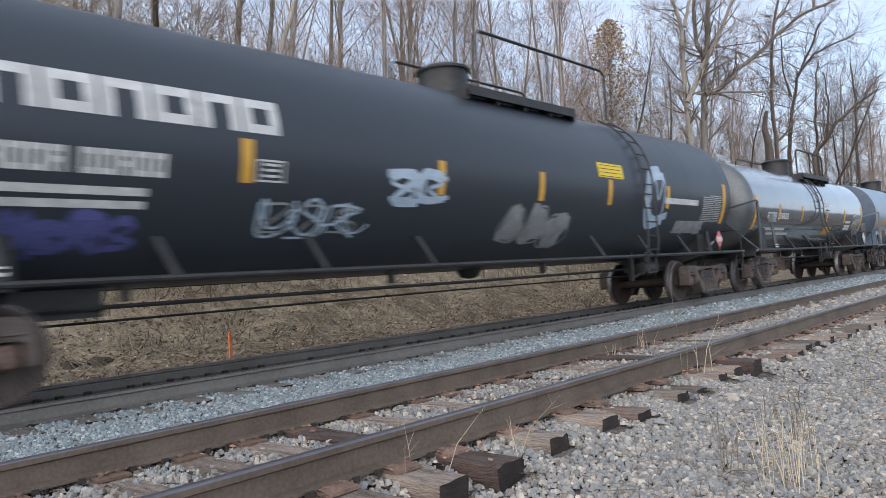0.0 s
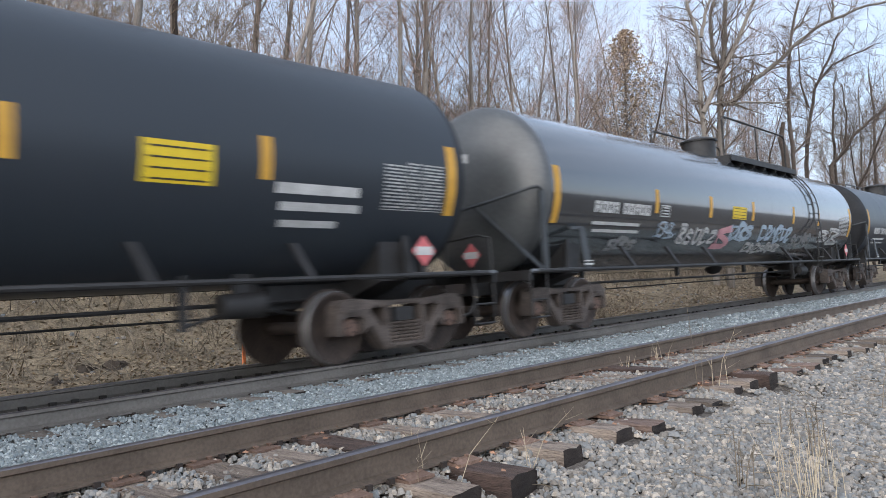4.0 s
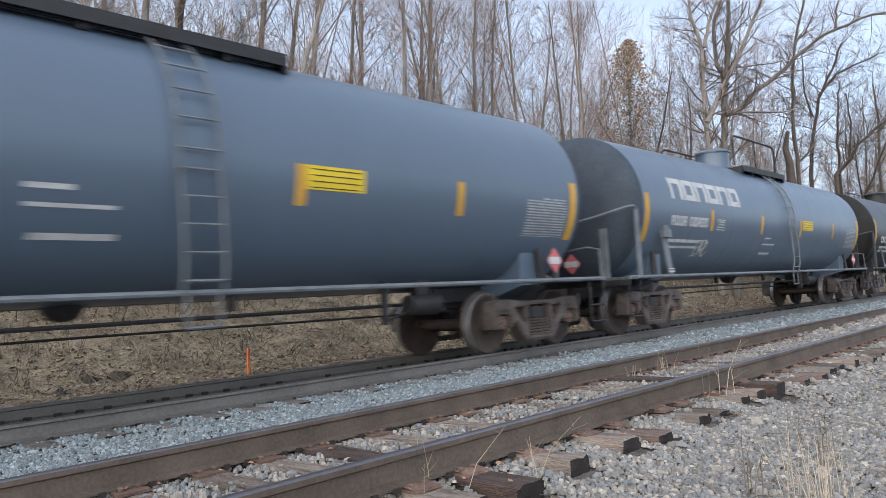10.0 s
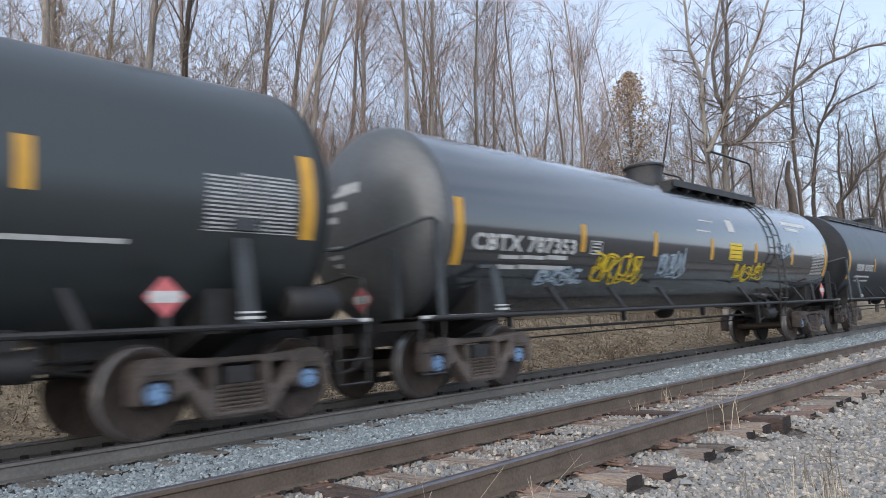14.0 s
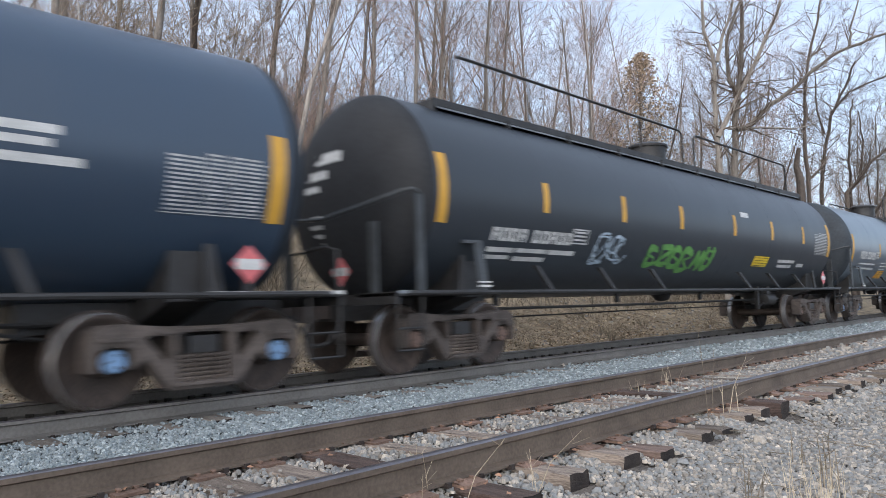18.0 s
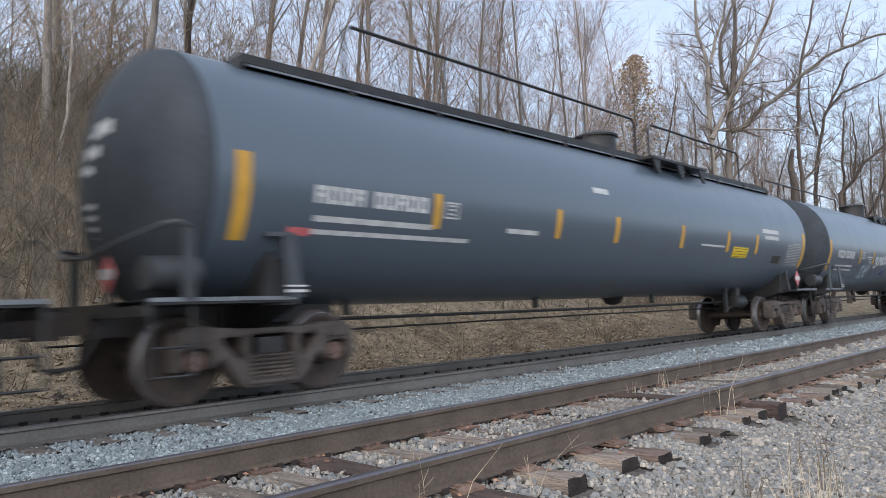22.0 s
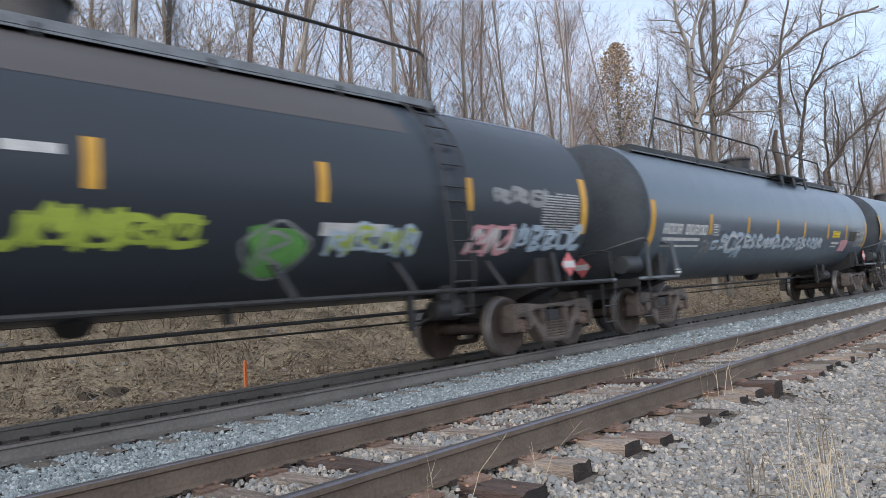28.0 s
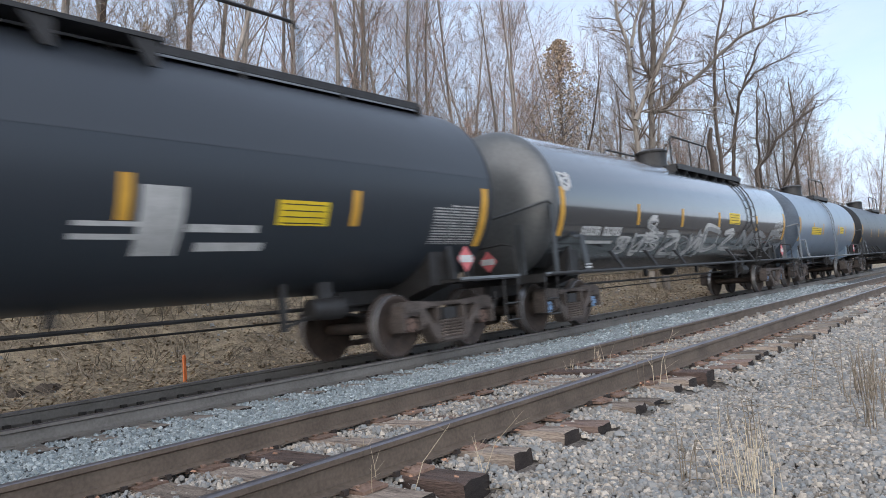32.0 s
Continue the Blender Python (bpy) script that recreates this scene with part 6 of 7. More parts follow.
    dict(head_ink="orange", label="black tank car with pale top bands and orange lettering", paint="black", fields=[(1.1, 5.2, 1.15, 2.2, "pale"), (1.1, 1.34, -0.1, 1.15, "pale"), (12.8, 17.4, 1.15, 2.2, "pale")], dome=8.9, stripes=[4.51, 6.59, 8.68, 11.4, 14.0], walk_span=(5.5, 12.0), rail_span=(6.0, 12.5), ladder=5.61, glyphs=[("orange", 2.15, 4.24, -0.47, -0.26, 9)], bars=[("orange", 2.2, 3.18, -0.62, -0.55), ("orange", 2.22, 3.57, -0.81, -0.74), ("orange", 2.27, 3.59, -0.95, -0.87), ("white", 2.4, 4.24, -1.14, -1.04)], panels=[("yellow", 7.01, 7.91, -0.43, -0.16)], tags=[(6.21, 7.12, -0.98, -0.55, 1, ("white", "ice"), "fill"), (7.73, 11.12, -1.35, -0.26, 3, ("ice", "grey"), "bubble"), (11.51, 13.57, -1.18, -0.63, 3, ("grey", "grey"), "fill")], stripe_v=-0.12),
    dict(label="black tank car with a faded grey top and bright graffiti", paint="black", fields=[(1.1, 13.3, 0.72, 2.3, "faded"), (14.2, 17.3, 1.5, 2.3, "blue")], pale_walk=True, walk_span=(1.8, 14.4), top="long", rail_span=(10.6, 14.6), air_tank="front", stripes=[4.19, 6.59, 9.2, 11.73, 14.25], ladder=13.89, dome=9.2, glyphs=[("white", 2.49, 2.88, -0.73, -0.51, 3), ("white", 3.08, 4.34, -0.73, -0.51, 6)], bars=[("white", 2.52, 3.0, -0.95, -0.89), ("white", 3.65, 4.31, -0.94, -0.88), ("white", 2.54, 3.0, -1.09, -1.03), ("white", 3.63, 4.32, -1.08, -1.01), ("white", 8.47, 8.95, -0.04, 0.05), ("white", 11.75, 12.72, -0.71, -0.55)], panels=[("orange", 6.73, 7.51, -0.87, -0.56)], tags=[(4.92, 6.49, -0.76, -0.21, 4, ("ice", "white"), "fill"), (6.51, 7.63, -0.67, -0.53, 4, ("green", "green"), "tag"), (7.55, 10.27, -0.89, -0.47, 6, ("green", "green"), "fill"), (10.75, 11.65, -1.27, -0.62, 1, ("grass", "grey"), "bubble"), (11.83, 13.38, -1.0, -0.53, 2, ("ice", "green"), "fill"), (14.31, 15.41, -1.05, -0.5, 2, ("pink", "white"), "fill"), (15.39, 17.24, -0.92, -0.48, 2, ("ice", "ice"), "fill"), (4.33, 4.96, -0.82, -0.61, 3, ("grey", "grey"), "fill"), (14.75, 16.11, -0.2, 0.06, 2, ("grey", "grey"), "fill")], stripe_v=-0.09),
    dict(low_end=True, label="mid grey tank car with ice-blue graffiti and long walkway", paint="grey", top="long", tabs=True, rail=False, rail_span=(3.5, 16.0), stripes=[3.97, 6.21, 8.27, 10.54, 12.84, 14.9], dome=9.58, glyphs=[("white", 1.74, 3.84, -0.56, -0.34, 9)], bars=[("white", 1.76, 3.52, -0.7, -0.63), ("white", 1.76, 3.55, -0.84, -0.79), ("white", 13.46, 14.24, -0.73, -0.65), ("white", 13.42, 14.06, -0.83, -0.78), ("dark", 15.24, 16.68, -0.61, -0.29), ("pink", 14.45, 15.23, -0.98, -0.58)], boxes=[("white", 4.12, 4.45, -0.56, -0.31)], panels=[("yellow", 13.38, 14.14, -0.51, -0.31)], tags=[(4.18, 4.63, -0.92, -0.62, 1, ("ice", "grey"), "fill"), (4.62, 6.03, -0.96, -0.47, 3, ("ice", "white"), "fill"), (5.67, 6.06, -1.19, -0.85, 1, ("ice", "ice"), "fill"), (6.11, 8.11, -0.89, -0.52, 5, ("ice", "white"), "fill"), (8.11, 10.11, -0.89, -0.52, 4, ("ice", "white"), "fill"), (10.11, 12.4, -0.92, -0.51, 4, ("ice", "white"), "fill"), (3.67, 4.15, -1.13, -0.69, 2, ("grey", "grey"), "tag")], stripe_v=-0.32),
    dict(low_end=True, label="mid grey tank car with a bright blue scrawl", paint="grey", top="tabs", end_u=0.98, rail_span=(1.6, 10.0), air_tank="rear", stripes=[4.0, 7.38, 9.51, 12.13, 14.46], dome=9.55, glyphs=[("white", 1.65, 3.86, -0.37, -0.16, 9)], bars=[("white", 1.74, 3.69, -0.61, -0.54), ("white", 1.73, 3.72, -0.74, -0.69), ("white", 15.3, 16.42, -0.11, 0.0), ("white", 15.23, 16.41, -0.27, -0.17), ("white", 15.23, 16.41, -0.42, -0.32), ("grey", 10.05, 11.06, -0.95, -0.86), ("pink", 15.31, 16.09, -1.04, -0.75)], boxes=[("white", 4.03, 4.46, -0.38, -0.14)], panels=[("yellow", 13.15, 13.95, -0.38, -0.13)], tags=[(3.61, 4.21, -0.99, -0.62, 2, ("grey", "white"), "fill"), (4.69, 5.96, -0.92, -0.75, 3, ("grey", "grey"), "fill"), (13.62, 14.43, -0.97, -0.62, 1, ("sky", "sky"), "fill")], stripe_v=-0.01),
    dict(low_end=True, label="dark brown-black tank car with a long top walkway", paint="black", top="long", tabs=True, rail=False, rail_span=(3.5, 14.5), fields=[(1.1, 17.4, 0.16, 1.9, "charcoal")], stripes=[4.26, 6.77, 8.98, 11.41, 14.46], dome=9.36, glyphs=[("white", 2.16, 4.06, -0.58, -0.35, 9)], bars=[("white", 2.19, 3.95, -0.73, -0.67), ("white", 2.19, 3.92, -0.87, -0.81), ("white", 5.8, 6.59, -0.71, -0.67), ("white", 5.75, 6.55, -0.77, -0.73), ("white", 10.95, 11.59, -0.72, -0.67), ("white", 10.94, 11.58, -0.86, -0.8), ("white", 12.11, 13.0, -0.77, -0.68), ("white", 12.25, 13.12, -1.0, -0.89), ("print", 11.57, 12.05, -1.05, -0.3)], boxes=[("white", 4.45, 4.89, -0.58, -0.34)], panels=[("yellow", 13.23, 14.01, -0.67, -0.37)], tags=(), stripe_v=-0.43),
    dict(label="glossy black tank car with grey graffiti along its side", paint="gloss", blue_caps=True, walk_span=(8.6, 14.2), stripes=[4.66, 7.33, 10.15, 13.83], ladder=13.23, dome=9.33, glyphs=[("white", 2.12, 3.91, -0.72, -0.53, 8)], bars=[("white", 2.26, 3.61, -0.9, -0.83)], panels=[("yellow", 11.06, 12.03, -0.3, 0.02)], tags=[(5.18, 5.84, -0.87, -0.15, 1, ("white", "grey"), "fill"), (3.74, 6.2, -1.2, -0.62, 3, ("white", "grey"), "fill"), (6.27, 9.22, -1.41, -0.52, 3, ("grey", "white"), "fill"), (9.02, 11.97, -1.25, -0.39, 2, ("white", "grey"), "fill"), (11.94, 16.78, -1.17, -0.42, 3, ("grey", "grey"), "fill"), (1.14, 1.68, 0.07, 0.54, 1, ("white", "white"), "fill")], stripe_v=-0.23),
    dict(label="pale blue-grey tank car with yellow marks", paint="pale", grey_steel=True, stripes=[3.6, 5.4, 8.6, 10.4], ladder=7.0, dome=7.0, panels=[("yellow", 3.2, 5.0, -0.5, -0.2), ("yellow", 9.0, 9.9, -0.4, -0.1)], stripe_v=-0.25),
    dict(label="black tank car at the tail of the view", paint="black", stripes=[4.2, 6.8, 9.4, 12.0, 14.5], dome=9.2, stripe_v=-0.25),
]
TRAIN = []
for number, spec in enumerate(CARS):
    spec["seed"], spec["length"] = 500 + number, JOINTS[number + 1] - JOINTS[number]
    TRAIN.append((JOINTS[number], *tank_car(spec)))

# ---- woods, brush, leaves and weeds ----
LEAN = pose(0, 0, 0, 2.0, 2.0, 0)


def limb(g, p, d, length, r, rnd, depth, bits, wiggle, rise):
    """A tapering branch that wanders and splits; bits: how many children at each depth; rise: how hard it turns to the light."""
    steps = (7, 4, 3, 1)[min(depth, 3)]
    pts, rs = [p], [r]
    for i in range(steps):
        d = (d + Vector((rnd.gauss(0, 1), rnd.gauss(0, 1), rnd.gauss(0, 0.7) + rise)) * wiggle).normalized()
        p = p + d * (length / steps)
        pts.append(p)
        rs.append(max(0.003, r * (1 - (i + 1) / steps * (0.75 if depth else 0.82))))
    n = 7 if depth == 0 else (5 if depth == 1 else 3)
    g[0 if depth == 0 else 1].tube(pts, rs, n)
    if depth < len(bits):
        for k in range(bits[depth]):
            s = (0.26 + 0.74 * (k + rnd.random()) / bits[depth]) if depth == 0 else rnd.uniform(0.2, 1.0)
            f = min(s * steps, steps - 1e-4)
            i = int(f)
            q = pts[i].lerp(pts[i + 1], f - i)
            way = (pts[i + 1] - pts[i]).normalized()
            side = Vector((rnd.gauss(0, 1), rnd.gauss(0, 1), rnd.gauss(0, 0.5)))
            side = (side - way * side.dot(way)).normalized()
            fork = rnd.uniform(0.3, 0.75) if depth == 0 else rnd.uniform(0.35, 0.95)
            share = rnd.uniform(0.14, 0.36) * (1.25 - 0.75 * s) if depth == 0 else rnd.uniform(0.3, 0.6)
            limb(g, q, (way + side * fork).normalized(), length * share, max(0.0055, rs[i] * (rnd.uniform(0.16, 0.32) if depth == 0 else rnd.uniform(0.3, 0.5))), rnd, depth + 1, bits, wiggle * 1.5 + 0.03, rise)


def tree_kind(seed, tall, thick, bits, bark, twig, label, wiggle=0.05, rise=0.25, name="tree"):
    rnd = random.Random(seed)
    g = [Geo(), Geo()]
    limb(g, Vector((0, 0, -0.4)), Vector((rnd.uniform(-0.06, 0.06), rnd.uniform(-0.06, 0.06), 1)).normalized(), tall, thick, rnd, 0, bits, wiggle, rise)
    ob = tagged(new(name), label, "tree", group="bare trees on the bank")
    part("trunk", g[0], bark, ob, angle=80)
    part("crown", g[1], twig, ob, angle=80)
    return ob


def grown(kinds, spots, rnd):
    """Sets out copies of the kinds; each kind's first tree stands at its own first spot."""
    free = list(kinds)
    for x, y, k in spots:
        m = pose(x, y, height(x, y) - 0.05) @ LEAN @ pose(0, 0, 0, rnd.uniform(-3, 3), rnd.uniform(-3, 3), rnd.uniform(0, 360))
        if k in free:
            free.remove(k)
            k.matrix_basis = m
        else:
            copy_thing(k, m)
    for k in free:
        x, y = rnd.uniform(40, 90), rnd.uniform(40, 50)
        k.matrix_basis = pose(x, y, height(x, y))


def build_woods():
    rnd = random.Random(21)
    tall = [tree_kind(100 + i, rnd.uniform(13, 18.5), rnd.uniform(0.085, 0.15), (28, 7, 5), BARK, (TWIG, TWIG_RED, TWIG)[i % 3], "slender bare grey-brown tree on the leafy bank", 0.045, 0.22) for i in range(8)]
    forked = [tree_kind(150 + i, rnd.uniform(11, 14), rnd.uniform(0.12, 0.17), (22, 7, 5), BARK_DARK, TWIG_DARK, "crooked bare tree with a forked dark trunk", 0.11, 0.15) for i in range(3)]
    small = [tree_kind(200 + i, rnd.uniform(6, 9), rnd.uniform(0.035, 0.06), (22, 6, 4), BARK, (TWIG_RED, TWIG)[i % 2], "thin bare sapling with fine twigs on the bank", 0.09, 0.2) for i in range(4)]
    spots, tries = [], 0
    while len(spots) < 116 and tries < 9000:
        tries += 1
        y = 16.5 + 46 * rnd.random() ** 1.8
        x = rnd.uniform(0.17 * y - 3, 2.9 * y + 4)
        if x < 14 and y < 20.5 and rnd.random() < 0.5:
            continue
        if all((x - a) ** 2 + (y - b) ** 2 > (0.8 + 0.03 * y) ** 2 for a, b, _ in spots):
            k = rnd.choice(small) if (y < 19 and rnd.random() < 0.7) or rnd.random() < 0.2 else (rnd.choice(forked) if x > 30 and rnd.random() < 0.3 else rnd.choice(tall))
            spots.append((x, y, k))
    # a tangle of tall shrubs below and behind the trunks
    shrubs = []
    for i in range(4):
        pr = random.Random(300 + i)
        g = [Geo(), Geo()]
        for _ in range(11):
            a = pr.uniform(0, 6.283)
            limb(g, Vector((0.5 * pr.gauss(0, 0.5), 0.5 * pr.gauss(0, 0.5), -0.2)), Vector((0.45 * math.cos(a), 0.45 * math.sin(a), 1)).normalized(), pr.uniform(2.8, 5.4), 0.022, pr, 1, (0, 7, 5), 0.09, 0.2)
        ob = tagged(new("shrub"), "tangled leafless brown shrub among the bare trees", "shrub", group="leafless shrubs on the bank")
        part("tangle", g[1], (TWIG, BRUSH, TWIG_RED, TWIG)[i], ob, angle=80)
        shrubs.append(ob)
    brushy = []
    for _ in range(72):
        y = 18.5 + 26 * rnd.random() ** 1.3
        brushy.append((rnd.uniform(0.2 * y - 2, 1.8 * y), y, rnd.choice(shrubs)))
    for _ in range(30):
        y = rnd.uniform(26, 44)
        brushy.append((rnd.uniform(1.0 * y, 2.2 * y), y, rnd.choice(shrubs)))
    for _ in range(110):
        y = rnd.uniform(16.5, 32)
        brushy.append((y * rnd.uniform(0.95, 2.6), y, rnd.choice(shrubs)))
    brushy = [(x, y, k) for x, y, k in brushy if x > 0.2 * y + 4.5]
    grown(shrubs, brushy, rnd)
    # the far end of the wood, where the line of trees nears the track
    for k in range(38):
        x = 56 + 2.6 * k + rnd.uniform(-1.5, 1.5)
        spots.append((x, 13.0 + rnd.random() * (2.5 + 0.09 * x), rnd.choice(tall + forked + forked)))
    # lower trees behind the open middle of the bank
    for _ in range(30):
        y = rnd.uniform(22, 44)
        spots.append((y * rnd.uniform(1.35, 2.4), y, rnd.choice(small + small + tall)))
    # thick growth on the high bank
    for _ in range(7):
        y = rnd.uniform(18.5, 34)
        spots.append((rnd.uniform(0.2 * y - 2, 0.2 * y + 6), y, rnd.choice(tall + small)))
    # stouter trunks that stand out along the bank
    spots += [(13.6, 21.6, tall[2]), (14.4, 21.5, tall[5]), (20.5, 17.4, tall[0]), (8.0, 24.0, tall[3]), (11.6, 22.6, forked[0]), (57.0, 16.0, forked[1]), (54.0, 19.0, forked[0]), (41.0, 15.6, small[1])]
    grown(tall + forked + small, spots, rnd)


def limbed_tree(name, limbs, reach, pale, seed, label, twigs=7):
    """A tree with known limbs, (radius, across and up from the eye's level base) in metres; reach: how many times farther it stands than the big tree's plane."""
    rnd = random.Random(seed)
    trunk, crown = Geo(), Geo()
    g = [trunk, crown]
    root = limbs[0][1][0][0]
    turn = radians(-45.3)
    x, y = reach * (33.3 + root * math.cos(turn)), reach * (13.65 + root * math.sin(turn))
    ground = height(x, y)
    for number, (r, line) in enumerate(limbs):
        depth = rnd.uniform(-0.5, 0.5)
        pts = [Vector((reach * (a - root), depth * i * 0.5 + rnd.uniform(-0.1, 0.1), 0.84 + reach * (b - 0.84) - ground)) for i, (a, b) in enumerate(line)]
        if number == 0 or line[0][1] < 6.3:
            pts = [Vector((pts[0].x, pts[0].y, -0.4))] + pts
        # the limbs wander a little between their joints
        way = []
        for i in range(len(pts) - 1):
            for k in range(3):
                wag = 0.05 * reach * (k > 0)
                way.append(pts[i].lerp(pts[i + 1], k / 3) + Vector((rnd.uniform(-wag, wag), rnd.uniform(-wag, wag), rnd.uniform(-wag, wag))))
        way.append(pts[-1])
        rs = [max(0.016, reach * r * (1 - 0.62 * i / (len(way) - 1))) for i in range(len(way))]
        trunk.tube(way, rs, 8, m=0 if number in pale else 1)
        for i in range(1, len(way)):
            for _ in range(twigs if way[i].z > 5 else 0):
                if rnd.random() < 0.42:
                    q = way[i - 1].lerp(way[i], rnd.random())
                    ahead = (way[i] - way[i - 1]).normalized()
                    side = Vector((rnd.gauss(0, 1), rnd.gauss(0, 1), rnd.gauss(0.35, 0.6)))
                    limb(g, q, (ahead * 0.6 + side.normalized()).normalized(), reach * rnd.uniform(0.6, 2.2), rs[i] * 0.35, rnd, 1, (0, 6, 4), 0.14, 0.2)
    ob = tagged(new(name), label, "tree", group="bare trees on the bank")
    part("trunk", trunk, [BARK_PALE, BARK if pale else BARK_DARK], ob, angle=80)
    part("crown", crown, TWIG if pale else TWIG_DARK, ob, angle=80)
    ob.matrix_basis = pose(x, y, ground, 0, 0, -45.3)


def trees_by_the_bend():
    """The pale many-stemmed tree with a long slanting limb, and the dark trees beyond it."""
    limbed_tree("big_tree", [
        (0.17, [(-0.3, 6.1), (-0.3, 8.4), (-0.2, 10.3), (-0.1, 11.9), (-0.4, 13.7), (-0.4, 16.9)]),
        (0.20, [(0.4, 6.1), (0.6, 9.2), (1.0, 11.3), (1.3, 13.5), (1.4, 16.9)]),
        (0.10, [(-0.1, 12.0), (0.2, 13.1), (0.8, 14.5), (1.4, 16.9)]),
        (0.12, [(0.8, 10.1), (0.4, 11.1), (0.4, 13.0), (1.0, 14.6), (1.7, 16.0)]),
        (0.13, [(-0.3, 8.4), (0.6, 10.1), (1.7, 12.1), (2.6, 14.0), (3.3, 16.3)]),
        (0.13, [(0.6, 8.7), (1.2, 8.9), (2.3, 9.9), (3.7, 10.8), (4.6, 11.6), (5.8, 12.4), (7.6, 13.1), (9.4, 13.5)]),
        (0.07, [(6.2, 12.6), (6.3, 13.4), (7.1, 15.6)]),
        (0.06, [(0.2, 8.8), (1.7, 8.8), (3.3, 8.7), (4.3, 8.9)]),
        (0.05, [(1.0, 11.0), (1.6, 10.9), (3.3, 11.0)]),
    ], 1.0, (0, 2, 4, 7), 77, "tall pale many-stemmed bare tree with a long slanting limb", 6)
    dark = "dark brown bare tree with crooked limbs near the bend"
    limbed_tree("tree", [(0.11, [(3.8, 5.8), (3.8, 8.2), (3.9, 9.9), (4.3, 12.1), (4.8, 13.8), (5.2, 15.9)]), (0.06, [(4.3, 12.1), (4.9, 12.5), (5.4, 13.4)]), (0.07, [(3.8, 6.2), (4.6, 6.9), (5.1, 7.6)])], 1.25, (), 81, dark)
    limbed_tree("tree", [(0.11, [(4.4, 5.7), (4.6, 7.4), (5.0, 9.2), (5.7, 10.5), (6.2, 11.7)]), (0.06, [(4.8, 8.4), (4.6, 9.6), (4.7, 11.5)]), (0.06, [(5.1, 9.4), (6.1, 10.4), (7.3, 10.9), (8.3, 11.3)])], 1.4, (), 82, dark)
    limbed_tree("tree", [(0.12, [(5.6, 5.6), (6.3, 6.3), (6.9, 7.1), (7.8, 7.8), (9.0, 8.5)]), (0.06, [(6.3, 6.3), (6.5, 8.0), (6.3, 9.4)])], 1.5, (), 83, dark)
    limbed_tree("tree", [(0.08, [(5.8, 5.8), (5.9, 7.7), (6.1, 9.1), (6.4, 10.1)])], 1.55, (), 84, dark)
    limbed_tree("tree", [(0.09, [(7.7, 6.0), (7.8, 8.1), (7.7, 9.8)]), (0.06, [(7.8, 7.4), (8.6, 8.6), (9.3, 9.2)])], 1.75, (), 85, dark, 6)
    limbed_tree("snag", [(0.25, [(3.4, 5.7), (3.4, 6.9), (3.6, 7.8)])], 1.2, (), 86, "broken dark trunk of a dead tree near the bend", 0)


def leafy_tree(name, x, y, tall, wide, mat, count, seed, label, full=0.85, leaf=1.0):
    """A tree that still holds its leaves: a thin trunk, boughs, and many small leaf clumps in an uneven cone."""
    rnd = random.Random(seed)
    trunk, leaves = Geo(), Geo()
    trunk.tube([(0, 0, -0.3), (0.1, 0, tall * 0.5), (0, 0.1, tall)], [0.16, 0.10, 0.02], 6)
    for _ in range(count):
        f, a0 = rnd.random() ** 0.8, rnd.uniform(0, 6.283)
        rad = wide * (1 - f) ** full * rnd.random() ** 0.5 * (0.75 + 0.42 * math.sin(9 * f + 4 * a0 + seed) * math.sin(3 * a0 - 14 * f))
        a = a0
        p = Vector((rad * math.cos(a), rad * math.sin(a), tall * (0.12 + 0.88 * f)))
        s = rnd.uniform(0.05, 0.14) * leaf
        e = Vector((rnd.gauss(0, 1), rnd.gauss(0, 1), rnd.gauss(0, 1))).normalized() * s
        h = Vector((rnd.gauss(0, 1), rnd.gauss(0, 1), rnd.gauss(0, 1))).normalized() * s
        leaves.add([p - e, p - h * 0.7, p + e, p + h * 0.7], [(0, 1, 2, 3)])
        if rnd.random() < 0.03:
            trunk.tube([(0, 0, p.z * 0.92), tuple(p)], [0.03, 0.008], 3)
    ob = tagged(new(name), label, "tree", group="bare trees on the bank")
    part("trunk", trunk, BARK, ob)
    part("crown", leaves, mat, ob, smooth=False)
    ob.matrix_basis = pose(x, y, height(x, y) - 0.1) @ LEAN


def stems(g, x, y, n, spread, tall, rnd, thick=0.006, lean=0.3):
    for _ in range(n):
        a, b = x + rnd.gauss(0, spread), y + rnd.gauss(0, spread)
        h = tall * rnd.uniform(0.45, 1.15)
        dx, dy = rnd.gauss(0, lean) * h, rnd.gauss(0, lean) * h
        z = height(a, b) - 0.02
        g.tube([(a, b, z), (a + dx * 0.35, b + dy * 0.35, z + h * 0.55), (a + dx, b + dy, z + h * rnd.uniform(0.8, 1.0))], [thick, thick * 0.8, thick * 0.3], 3)


